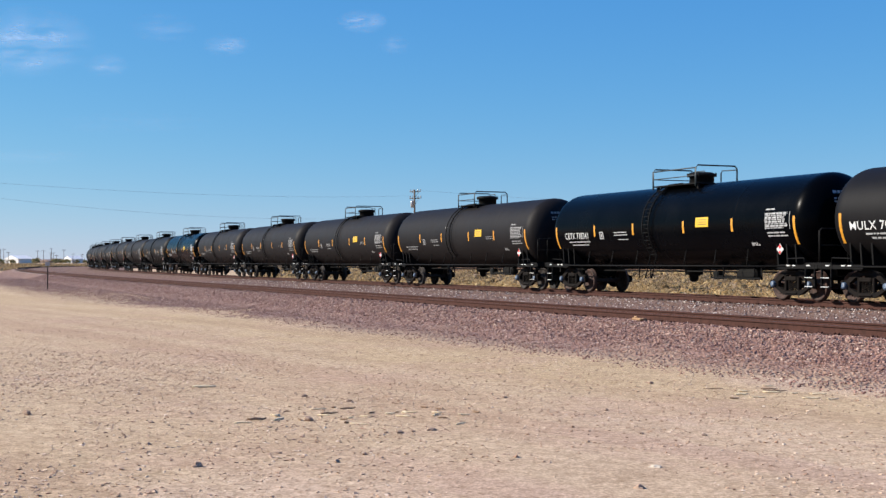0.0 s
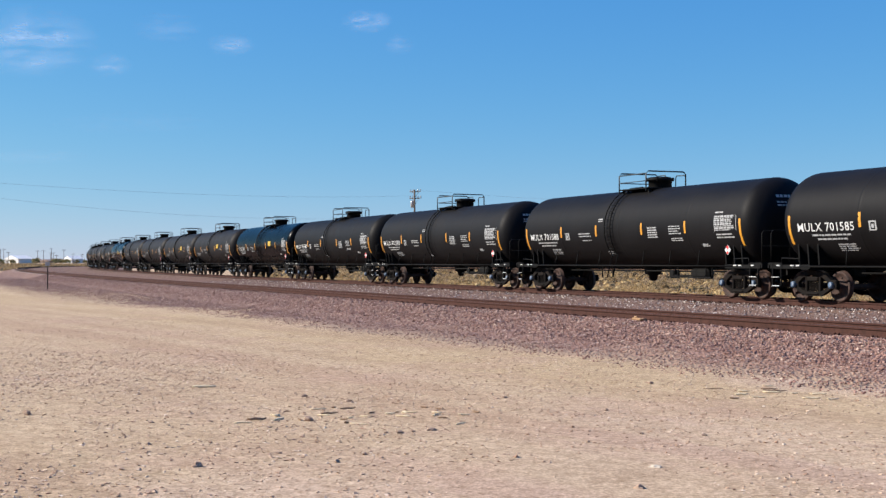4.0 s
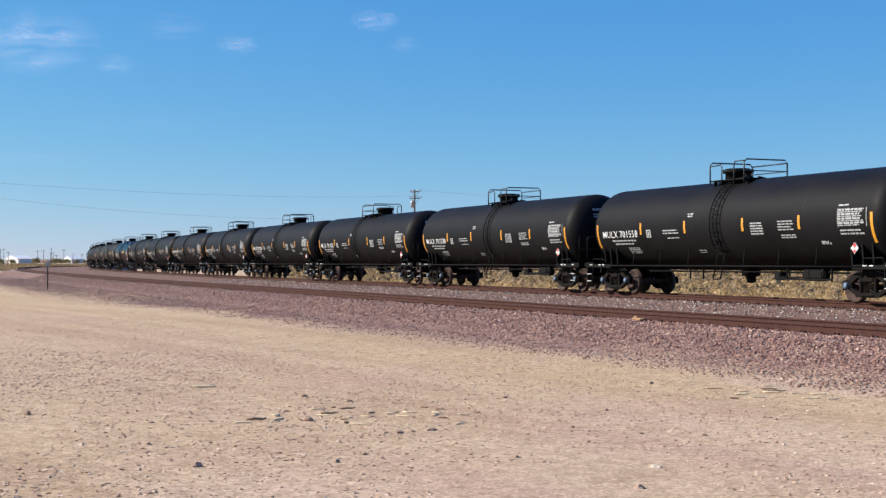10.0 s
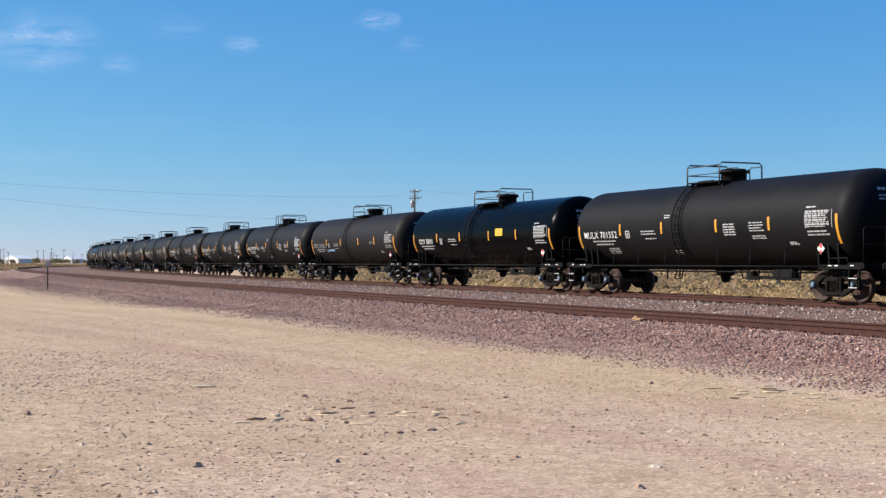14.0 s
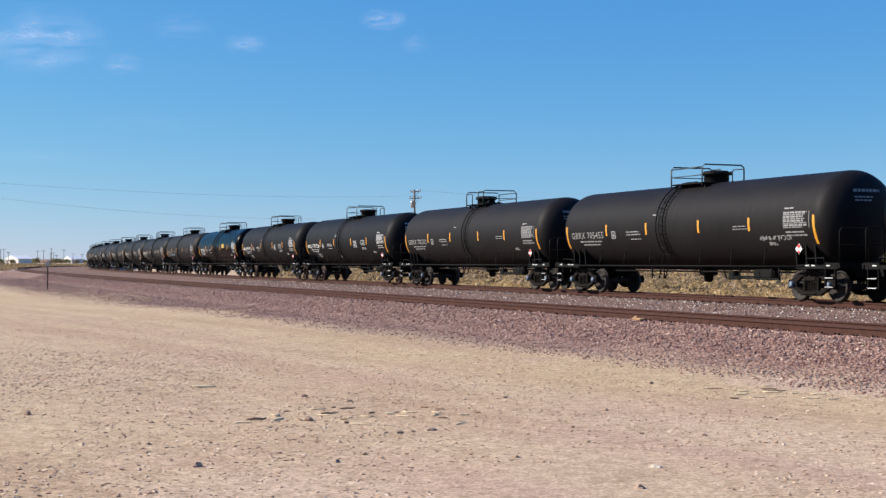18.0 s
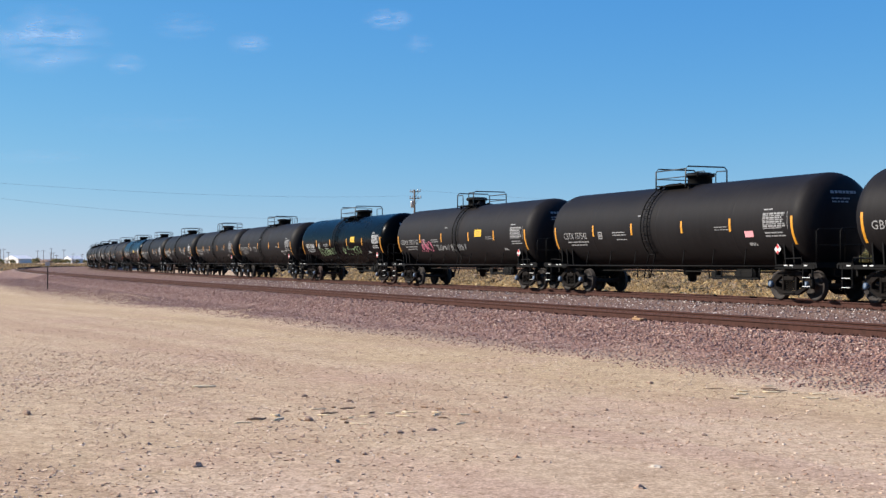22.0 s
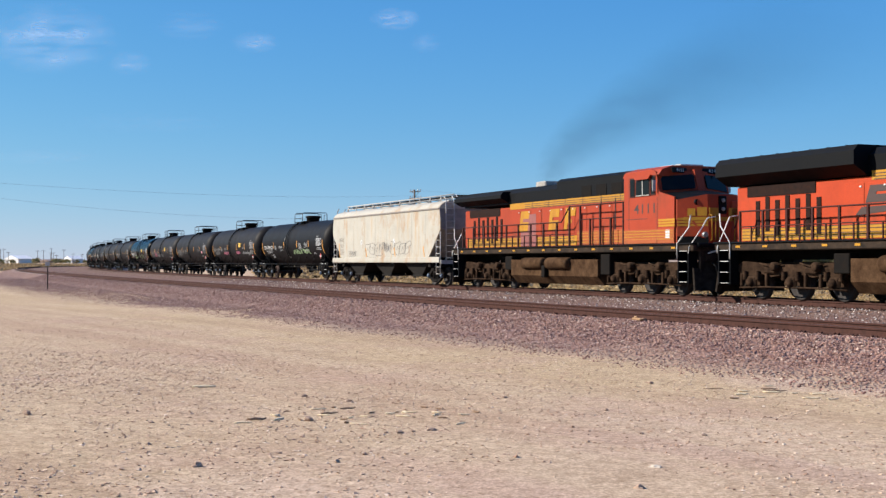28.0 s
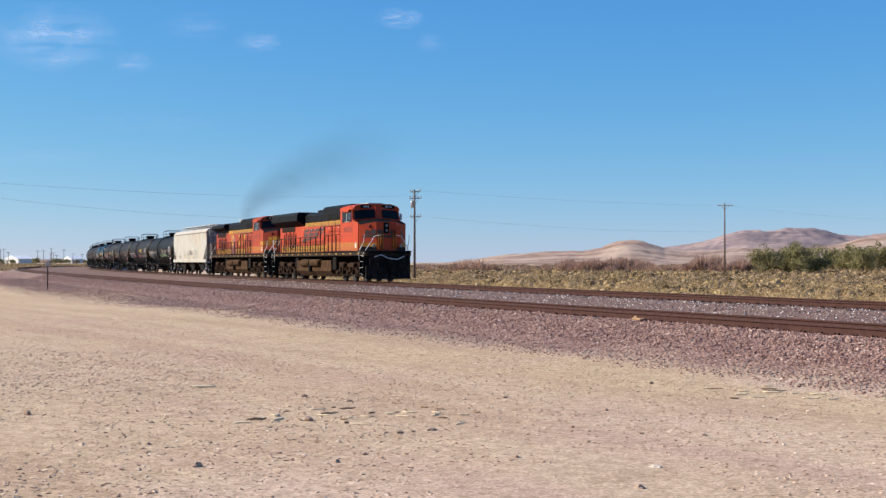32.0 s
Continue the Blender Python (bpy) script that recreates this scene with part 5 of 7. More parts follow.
def locomotive(kind):
    lead = kind == "lead"
    paint = "loco_orange" if lead else "loco_faded"
    label = "bright orange and black diesel locomotive with white front handrails" if lead else "faded orange and black diesel locomotive with a silver exhaust stack"
    car = thing("locomotive", label, "locomotive", "locomotives of the train")
    # frame and walkways
    part("frame", Shape().box(0, 0, 1.70, 21.0, 2.9, 0.26, chamfer=0.03), "loco_sill", car, "dust-coated grey-brown side sill")
    part("centre_beam", Shape().box(0, 0, 1.42, 19.0, 0.9, 0.3), "loco_frame", car)
    deck = Shape().box(0, 0, 1.84, 21.0, 3.02, 0.05)
    part("walkway", deck, "loco_black", car)
    for i in range(14):
        part("sill_reflector", cached("sillref", lambda: Shape().box(0, 0, 0, 0.24, 0.01, 0.07).mesh("sill_reflector", "loco_yellow")), None, car, "grimy reflector patch", pose(-9.2 + 1.42 * i, -1.458, 1.70))
    # long hood
    w = 0.98
    part("hood", Shape().box(-1.95, 0, 2.75, 15.9, 2 * w, 1.86, chamfer=0.05), paint, car)
    stripe = Shape()
    for k in (-1, 1):
        stripe.box(1.25 if lead else 0.55, k * (w + 0.004), 3.70, 9.4 if lead else 10.8, 0.012, 0.27)
    part("upper_stripe", stripe, "loco_yellow", car, "yellow stripe along the upper hood")
    lines = Shape()
    for k in (-1, 1):
        for z in (3.585, 3.66, 3.75):
            lines.box(1.3, k * (w + 0.011), z, 9.3, 0.006, 0.026)
        for i in range(6):
            lines.box(-2.6 + 1.5 * i, k * (w + 0.011), 3.70, 0.035, 0.006, 0.27)
        for z in (1.98, 2.08, 2.19, 2.29):
            lines.box(-4.2, k * (w + 0.011), z, 10.8, 0.006, 0.026)
    part("pinstripe", lines, "logo_brown", car)
    low = Shape()
    for k in (-1, 1):
        low.box(-4.1, k * (w + 0.004), 2.1, 11.0, 0.012, 0.4)
    part("lower_stripe", low, "loco_yellow", car, "yellow stripe along the foot of the hood")
    for k in (-1, 1):  # dusty equipment lockers ahead of the stripe
        for i in range(4):
            part("locker", cached("locker", lambda: Shape().box(0, 0, 0, 1.05, 0.03, 0.56, chamfer=0.01).mesh("locker", "loco_grime")), None, car, "dusty orange locker door", pose(1.98 + 1.1 * i, k * (w + 0.012), 2.18))
        for z in (2.0, 2.12, 2.24, 2.36):
            part("locker_stripe", cached("lstripe", lambda: Shape().box(0, 0, 0, 4.4, 0.008, 0.022).mesh("locker_stripe", "loco_yellow")), None, car, m=pose(3.65, k * (w + 0.031), z))
    part("hood_top", Shape().prism([(-w, 3.82), (w, 3.82), (w, 4.3), (w - 0.25, 4.52), (-w + 0.25, 4.52), (-w, 4.3)], -9.9, 5.98, "X"), "loco_black", car, "black upper hood")
    if lead:
        rad = [(-1.02, 3.72), (1.02, 3.72), (1.52, 4.02), (1.52, 4.42), (1.36, 4.6), (-1.36, 4.6), (-1.52, 4.42), (-1.52, 4.02)]
        part("radiator", Shape().prism(rad, -10.35, -3.6, "X"), "loco_black", car, "wide overhanging black radiator housing")
        for i in range(8):
            part("fin", cached("fin", lambda: Shape().box(0, 0, 0, 0.05, 2.6, 0.03).mesh("fin", "loco_frame")), None, car, m=pose(-9.8 + 0.8 * i, 0, 4.61))
        part("raised_hood", Shape().prism([(-0.985, 4.1), (0.985, 4.1), (0.985, 4.66), (0.80, 4.80), (-0.80, 4.80), (-0.985, 4.66)], 0.7, 6.0, "X"), "loco_black", car, "black raised hood housing")
        part("exhaust_stack", Shape().box(-1.6, 0, 4.6, 2.0, 0.7, 0.22, chamfer=0.05), "loco_frame", car, "low sooty exhaust stack")
        horn_x = 0.3
    else:
        rad = [(-1.0, 3.9), (1.0, 3.9), (1.4, 4.1), (1.4, 4.25), (1.25, 4.4), (-1.25, 4.4), (-1.4, 4.25), (-1.4, 4.1)]
        part("radiator", Shape().prism(rad, -10.3, -5.0, "X"), "loco_black", car, "black radiator housing with low wings")
        part("raised_hood", Shape().prism([(-0.985, 4.1), (0.985, 4.1), (0.985, 4.58), (0.80, 4.70), (-0.80, 4.70), (-0.985, 4.58)], -0.35, 6.0, "X"), "loco_black", car, "black raised hood housing")
        part("exhaust_stack", Shape().box(-3.0, 0, 4.62, 0.95, 0.8, 0.32, chamfer=0.05), "stack_silver", car, "silver exhaust stack")
        horn_x = -0.75
    part("horn", Shape().tube([(horn_x, 0, 4.5), (horn_x, 0, 4.68)], 0.03, 6).tube([(horn_x - 0.3, -0.1, 4.72), (horn_x + 0.25, -0.1, 4.72)], [0.09, 0.03], 8).tube([(horn_x - 0.25, 0.12, 4.76), (horn_x + 0.25, 0.12, 4.76)], [0.08, 0.03], 8), "loco_black", car)
    # doors, panel seams and grilles of the hood
    for k in (-1, 1):
        for i in range(9):
            part("hood_door", cached("hdoor", lambda: Shape().box(0, 0, 0, 0.86, 0.02, 1.15, chamfer=0.008).mesh("hood_door", M[paint])) if lead else cached("hdoor2", lambda: Shape().box(0, 0, 0, 0.86, 0.02, 1.15, chamfer=0.008).mesh("hood_door", M[paint])), None, car,
                 m=pose(-4.2 + 1.0 * i, k * (w + 0.006), 2.92))
        for i in range(7):
            part("grille", cached("grille", lambda: Shape().box(0, 0, 0, 0.2, 0.03, 1.12).mesh("grille", "loco_grille")), None, car, "dark upright grille slot", pose(-8.75 + 0.5 * i, k * (w + 0.01), 2.62 + (0.12 if i % 2 else 0.0)))
        part("rear_grille", Shape().box(-7.6, k * (w + 0.008), 3.5, 3.4, 0.03, 0.36), "loco_grille", car)
        for i in range(3):
            part("upper_grille", cached("ugr", lambda: Shape().box(0, 0, 0, 0.8, 0.03, 0.42).mesh("upper_grille", "loco_frame")), None, car, m=pose(2.2 + 1.2 * i, k * (w + 0.004), 4.08))
        for i in range(9):
            part("door_latch", cached("latch", lambda: Shape().box(0, 0, 0, 0.07, 0.04, 0.05).mesh("door_latch", "silver_rail")), None, car, m=pose(-3.9 + 1.0 * i, k * (w + 0.02), 3.4))
    # company emblem: plain slanted blocks
    mark = "logo_brown" if lead else "loco_yellow"
    for i in range(4):
        x = (-3.7 + 1.22 * i) if lead else (-3.9 + 1.4 * i)
        if not lead and i == 1:
            continue
        z0, z1 = (2.92, 3.42) if lead else (2.55, 3.45)
        wide = 1.0 if lead else 0.85
        sl = 0.2
        ring = Shape()
        bar = 0.34 if lead else 0.28
        y = -w - 0.026
        def slab(xa, xb, za, zb):
            f = lambda z: sl * (z - z0) / (z1 - z0)
            ring.prism([(x + xa + f(za), za), (x + xb + f(za), za), (x + xb + f(zb), zb), (x + xa + f(zb), zb)], y, y + 0.01)
        tall = z1 - z0
        slab(0, bar, z0, z1)
        slab(bar, wide, z1 - 0.38 * tall, z1)
        slab(bar, wide * (0.72 if i == 3 else 1.0), z0 + (0.3 if i == 3 else 0.0) * tall, z0 + 0.46 * tall)
        part("emblem_block", ring, mark, car, "plain slanted emblem block")
    if lead:
        part("emblem_swoosh", Shape().prism([(-4.15, 2.55), (-3.85, 2.80), (0.5, 2.86), (-2.0, 2.70)], -w - 0.026, -w - 0.016), mark, car)
    else:
        part("faded_patch", Shape().box(-3.0, -w - 0.02, 2.6, 1.5, 0.01, 1.4), "patch_mauve", car, "faded mauve paint patch")
    # cab
    cab_side = [(6.0, 1.86), (9.4, 1.86), (9.42, 3.5), (8.45, 3.72), (8.22, 4.46), (7.9, 4.58), (6.0, 4.5)]
    part("cab", Shape().prism(cab_side, -1.5, -1.44).prism(cab_side, 1.44, 1.5).prism([(-1.44, 1.86), (1.44, 1.86), (1.44, 4.4), (-1.44, 4.4)], 6.0, 6.08, "X"), paint, car, "orange cab shell")
    roof = [(1.5, 4.36), (1.36, 4.56), (0.9, 4.7), (-0.9, 4.7), (-1.36, 4.56), (-1.5, 4.36), (-1.4, 4.3), (1.4, 4.3)]
    part("cab_roof", Shape().prism(roof, 5.9, 8.42, "X"), paint, car)
    part("roof_cover", Shape().box(7.6, 0, 4.73, 1.4, 1.0, 0.08, chamfer=0.03).box(6.6, 0.3, 4.75, 0.3, 0.3, 0.12), "pale_steel", car)
    # front of the cab: two raked windscreens either side of a post
    for k in (-1, 1):
        wall = Shape()
        wall.add([(8.44, k * 1.46, 3.68), (8.9, k * 0.16, 3.78), (8.64, k * 0.16, 4.5), (8.2, k * 1.42, 4.46)], [(0, 1, 2, 3)])
        wall.add([(8.36, k * 1.46, 3.68), (8.82, k * 0.16, 3.78), (8.56, k * 0.16, 4.5), (8.12, k * 1.42, 4.46)], [(3, 2, 1, 0)])
        part("cab_front", wall, paint, car)
        glass = Shape()
        glass.prism([(-0.6, -0.29), (0.6, -0.29), (0.62, 0.18), (0.56, 0.25), (-0.52, 0.25), (-0.6, 0.16)], -0.015, 0.015)
        a, b = Vector((8.44, k * 1.46, 3.68)), Vector((8.9, k * 0.16, 3.78))
        mid = Vector((8.56, k * 0.8, 4.08))
        ex = (b - a).normalized() * (1 if k < 0 else -1)
        up = Vector((-0.26, 0, 0.72)).normalized()
        nrm = ex.cross(up).normalized()
        up = nrm.cross(ex).normalized()
        frame_m = Matrix((( ex.x, -nrm.x, up.x, mid.x), (ex.y, -nrm.y, up.y, mid.y), (ex.z, -nrm.z, up.z, mid.z), (0, 0, 0, 1))) @ Matrix.Translation((0, -0.03, 0))
        part("windscreen", glass, "cab_glass", car, "dark raked windscreen", frame_m)
        part("number_board", Shape().box(0, 0, 0, 0.06, 0.78, 0.2, chamfer=0.02), "loco_black", car, "black number board", pose(8.55, k * 0.72, 4.52, 0, -12, k * -14))
        vs, fs = lettering("8078" if lead else "4111", 0.13)
        wide = max(p[0] for p in vs)
        part("board_number", Shape().add([(0.036, a - wide / 2, b - 0.065) for a, b in vs], fs), "white_paint", car, m=pose(8.55, k * 0.72, 4.52, 0, -12, k * -14))
    part("centre_post", Shape().prism([(8.7, 3.72), (8.95, 3.72), (8.68, 4.55), (8.45, 4.55)], -0.17, 0.17), paint, car)
    # side windows
    for k in (-1, 1):
        y = k * 1.505
        part("window_frame", Shape().box(7.35, y, 3.92, 1.0, 0.03, 0.62).box(6.62, y, 3.95, 0.36, 0.03, 0.72).box(8.05, y, 3.98, 0.3, 0.03, 0.72), "loco_rail", car, "dark side window frame")
        part("window_bar", Shape().box(7.35, k * 1.53, 3.92, 0.05, 0.02, 0.6).box(7.35, k * 1.53, 3.64, 0.9, 0.02, 0.03), "pale_steel", car, "pale window bar")
        for x, ww, hh, zz in ((7.12, 0.42, 0.52, 3.92), (7.58, 0.40, 0.52, 3.92), (6.62, 0.28, 0.62, 3.95), (8.05, 0.22, 0.62, 3.98)):
            part("side_window", Shape().box(x, k * 1.524, zz, ww, 0.015, hh), "cab_glass", car, "dark side window pane")
        part("sunshade", Shape().prism([(6.8, 4.36), (8.0, 4.36), (7.85, 4.22), (6.95, 4.22)], k * 1.5, k * 1.62), paint, car)
        part("mirror", Shape().box(8.28, k * 1.62, 3.95, 0.04, 0.14, 0.4, chamfer=0.01), "pale_steel", car, "narrow grey mirror")
        part("cab_skirt", Shape().box(7.7, k * 1.504, 2.13, 3.4, 0.012, 0.5), "loco_grime", car, "dusty orange lower cab side")
        for i, z in enumerate((2.02, 2.12, 2.22, 2.32)):
            part("cab_stripe", cached("cstripe", lambda: Shape().box(0, 0, 0, 3.35, 0.008, 0.024).mesh("cab_stripe", "loco_yellow")), None, car, "thin yellow line on the cab", pose(7.7, k * 1.515, z))
        if not lead:
            for z in (2.5, 2.6, 2.7):
                part("nose_band", cached("nband", lambda: Shape().box(0, 0, 0, 1.05, 0.012, 0.075).mesh("nose_band", "loco_yellow")), None, car, "yellow band round the nose", pose(8.92, k * 1.506, z))
        part("cab_seam", Shape().box(6.9, k * 1.503, 2.78, 1.5, 0.006, 0.02).box(6.35, k * 1.503, 3.2, 0.02, 0.006, 2.3).box(8.3, k * 1.503, 2.9, 0.02, 0.006, 1.3), "logo_brown", car)
    vs, fs = lettering("8078" if lead else "4111", 0.36)
    wide = max(p[0] for p in vs)
    part("cab_number", Shape().add([(6.72 + a * 1.42 / wide, -1.506, 2.98 + b) for a, b in vs], fs), "logo_brown", car, "dark brown cab number")
    part("white_panel", Shape().box(9.0, -1.512, 2.2, 0.26, 0.012, 0.3), "white_paint", car)
    # nose
    nose = Shape()
    top = [(8.5, -1.46, 3.66), (9.5, -1.44, 3.4), (10.15, -0.62, 3.58), (10.15, 0.62, 3.58), (9.5, 1.44, 3.4), (8.5, 1.46, 3.66), (8.9, 0.2, 3.78), (8.9, -0.2, 3.78)]
    bot = [(8.5, -1.46, 1.86), (9.5, -1.44, 1.86), (10.25, -0.62, 1.86), (10.25, 0.62, 1.86), (9.5, 1.44, 1.86), (8.5, 1.46, 1.86)]
    nose.add(top + bot, [(1, 2, 10, 9), (2, 3, 11, 10), (3, 4, 12, 11), (0, 1, 9, 8), (4, 5, 13, 12), (8, 9, 10, 11, 12, 13)])
    part("nose", nose, paint, car, "wide orange nose")
    part("nose_top", Shape().add(top, [(0, 1, 2, 7), (7, 2, 3, 6), (6, 3, 4, 5)]), "loco_black", car, "black anti-glare nose top")
    for k in (-1, 1):
        a, b = Vector((9.5, k * 1.44, 2.12)), Vector((10.24, k * 0.62, 2.12))
        d = (b - a).normalized()
        out = Vector((d.y * k * -1, d.x * k, 0)) * -1
        if out.x < 0:
            out = -out
        def face(u0, u1, z0, z1, lift):
            o = out * lift
            tilt = lambda p, z: p + Vector(((1.86 - z) / 1.72 * 0.1 * (p - a).length / (b - a).length, 0, z - p.z)) + o
            p0, p1 = a + (b - a) * u0, a + (b - a) * u1
            return [tilt(p0, z0), tilt(p1, z0), tilt(p1, z1), tilt(p0, z1)]
        part("nose_skirt", Shape().add(face(0.0, 1.0, 1.87, 2.1, 0.014), [(0, 1, 2, 3)]), "loco_black", car, "black foot of the nose")
        for z in ((2.12, 2.24) if lead else (2.46, 2.57, 2.68)):
            part("nose_stripe", Shape().add(face(0.0, 1.0, z, z + 0.075, 0.02), [(0, 1, 2, 3)]), "loco_yellow", car)
        part("nose_emblem", Shape().add(face(0.2, 1.0, 2.66, 2.78, 0.03), [(0, 1, 2, 3)]).add(face(0.34, 0.6, 2.82, 3.08, 0.03), [(0, 1, 2, 3)]).add(face(0.66, 0.98, 2.82, 3.12, 0.03), [(0, 1, 2, 3)]), "logo_brown" if lead else "loco_yellow", car, "plain emblem blocks on the nose")
        ditch = part("ditch_light", Shape().lathe([(10.4, 0.0), (10.43, 0.08), (10.4, 0.1), (10.3, 0.1)], "X", 12, (0, k * 0.85, 2.15)), "lamp_glass", car, "round ditch light")
    part("headlight", Shape().box(10.16, 0, 3.2, 0.1, 0.34, 0.66, chamfer=0.03).lathe([(10.21, 0.0), (10.23, 0.09), (10.2, 0.1)], "X", 12, (0, -0.0, 3.36)).lathe([(10.21, 0.0), (10.23, 0.09), (10.2, 0.1)], "X", 12, (0, 0, 3.06)), "loco_black", car, "black headlight housing")
    for z in (3.06, 3.36):
        part("headlight_lens", Shape().lathe([(10.235, 0.0), (10.24, 0.075), (10.225, 0.08)], "X", 12, (0, 0, z)), "lamp_glass", car)
    # emblem across the nose; the lead's dark blocks also paint in the front's shade
    front = Shape()
    for y0, y1, z0, z1 in ((-0.6, 0.6, 2.64, 2.78), (-0.6, -0.22, 2.82, 3.1), (0.22, 0.6, 2.82, 3.1)):
        front.box(10.235, (y0 + y1) / 2, (z0 + z1) / 2, 0.02, y1 - y0, z1 - z0)
    part("front_emblem", front, "logo_brown" if lead else "loco_yellow", car, "plain emblem blocks across the nose")
    part("number_lamp", Shape().lathe([(9.9, 0.0), (9.96, 0.1), (9.9, 0.14), (9.8, 0.14)], "X", 14, (0, -0.85, 3.3)), "loco_black", car, "round dark lamp on the nose")
    part("nose_door", Shape().box(10.22, 0.62, 2.7, 0.05, 0.55, 1.3, chamfer=0.02), paint, car)
    for y in (-0.55, -0.4, -0.25, 0.4, 0.55):
        part("nose_grab", cached("ngrab", lambda: Shape().tube([(0, 0, -0.45), (0.08, 0, -0.42), (0.08, 0, 0.42), (0, 0, 0.45)], 0.022, 6).mesh("nose_grab", "loco_yellow")), None, car, "yellow grab bar", pose(10.26, y, 2.4))
    # front platform, pilot and steps
    for e in (1, -1):
        x = e * 10.45
        part("anticlimber", Shape().box(x, 0, 1.78, 0.34, 2.6, 0.16, chamfer=0.03), "loco_black", car)
        part("end_plate", Shape().box(e * 10.42, 0, 1.25, 0.14, 2.3, 0.8, chamfer=0.03).box(e * 10.5, -0.75, 1.35, 0.12, 0.4, 0.3, chamfer=0.03).box(e * 10.5, 0.75, 1.35, 0.12, 0.4, 0.3, chamfer=0.03), "pilot_dirt", car, "grimy black end plate")
        for k in (-1, 1):  # the plough is two raked blades that meet ahead of the coupler
            blade = Shape().add([(e * 10.62, k * 0.14, 0.98), (e * 10.42, k * 1.36, 0.98), (e * 10.55, k * 1.4, 0.2), (e * 10.98, k * 0.02, 0.2), (e * 10.52, k * 0.14, 0.98), (e * 10.32, k * 1.36, 0.98), (e * 10.45, k * 1.4, 0.2), (e * 10.86, k * 0.02, 0.2)],
                                [(0, 1, 2, 3), (7, 6, 5, 4), (0, 4, 5, 1), (1, 5, 6, 2), (2, 6, 7, 3), (3, 7, 4, 0)])
            part("plough_blade", blade, "pilot_dirt", car, "matt black plough blade")
        cp = Shape().box(e * 10.8, 0, 0.9, 0.5, 0.16, 0.18, chamfer=0.03).box(e * 11.05, 0, 0.9, 0.24, 0.28, 0.3, chamfer=0.06)
        part("coupler", cp, "bogie_dirt", car)
        hoses = Shape()
        for y in (-0.75, -0.55, 0.5, 0.72):
            hoses.tube([(e * 10.6, y, 1.2), (e * 10.85, y, 1.05), (e * 10.9, y * 0.9, 0.75), (e * 10.82, y * 0.85, 0.5)], 0.03, 6)
        part("air_hose", hoses, "loco_black", car)
        part("jumper_cable", Shape().tube([(e * 10.55, 1.0, 1.55), (e * 10.75, 0.5, 1.35), (e * 10.78, -0.1, 1.42), (e * 10.7, -0.5, 1.62), (e * 10.6, -0.9, 1.5)], 0.025, 6), "silver_rail", car)
        for k in (-1, 1):
            st = Shape()
            for i in range(4):
                part("step", cached("tread", lambda: Shape().box(0, 0, 0, 0.62, 0.3, 0.03).mesh("step", "loco_black")), None, car, m=pose(e * 9.92, k * 1.32, 0.5 + 0.36 * i))
            st.box(e * 9.6, k * 1.3, 1.05, 0.04, 0.36, 1.2)
            st.box(e * 10.24, k * 1.3, 1.05, 0.04, 0.36, 1.2)
            st.box(e * 9.92, k * 1.12, 1.05, 0.66, 0.03, 1.2)
            part("step_well", st, "loco_black", car, "black step well")
            for i in range(4):
                part("step_edge", cached("stepedge", lambda: Shape().box(0, 0, 0, 0.44, 0.012, 0.016).mesh("step_edge", "silver_rail")), None, car, "white step edge", pose(e * 9.92, k * 1.475, 0.5 + 0.36 * i))
            rails = Shape()
            rails.tube([(e * 9.58, k * 1.5, 1.3), (e * 9.58, k * 1.5, 1.85), (e * 10.2, k * 1.42, 2.4), (e * 10.28, k * 1.4, 2.82)], 0.022, 6)
            rails.tube([(e * 10.28, k * 1.5, 1.5), (e * 10.3, k * 1.48, 1.7), (e * 10.45, k * 1.0, 2.45), (e * 10.48, k * 0.85, 2.72), (e * 10.48, k * 0.5, 2.78)], 0.022, 6)
            part("front_handrail", rails, "silver_rail", car, "white bent handrail at the steps")
    # side handrails
    for k in (-1, 1):
        y = k * 1.44
        for i in range(13):
            x = -9.1 + 1.2 * i
            if x < 1.0:
                part("stanchion", cached("stanch", lambda: Shape().box(0, 0, 0.5, 0.085, 0.06, 1.0).mesh("stanchion", "loco_rail")), None, car, "dark red handrail stanchion", pose(x, y, 1.86))
                part("stanchion", cached("stanch_low", lambda: Shape().box(0, 0, 0.24, 0.04, 0.04, 0.48).mesh("stanchion", "loco_rail")), None, car, "dark red handrail stanchion", pose(x + 0.6, y, 1.86))
        for x, tall in ((1.6, 1.62), (2.5, 1.62), (4.1, 1.62), (5.85, 1.62), (3.3, 1.05), (4.9, 1.05)):
            part("stanchion", Shape().box(0, 0, tall / 2, 0.08, 0.06, tall), "loco_rail", car, "dark red handrail stanchion", pose(x, y, 1.86))
        rails = Shape().tube([(-9.4, y, 2.3), (-9.1, y, 2.84), (0.9, y, 2.84), (1.6, y, 3.46), (5.9, y, 3.46)], 0.028, 6).tube([(-9.1, y, 2.34), (1.6, y, 2.34)], 0.02, 6).tube([(2.5, y, 2.9), (5.9, y, 2.9)], 0.024, 6)
        part("handrail", rails, "loco_rail", car, "dark red side handrail")
        # equipment doors under the cab and behind it
        part("cab_door_seam", Shape().box(5.6, k * (w + 0.01), 2.9, 0.05, 0.03, 1.6).box(4.5, k * (w + 0.01), 2.9, 0.05, 0.03, 1.6).box(3.4, k * (w + 0.01), 2.9, 0.05, 0.03, 1.6), "logo_brown", car)
        part("battery_box", Shape().box(7.2, k * 1.3, 1.95, 2.2, 0.45, 0.14), "loco_grime", car)
    # underneath
    tank = [(-1.42, 1.3), (-1.42, 0.62), (-1.1, 0.28), (1.1, 0.28), (1.42, 0.62), (1.42, 1.3)]
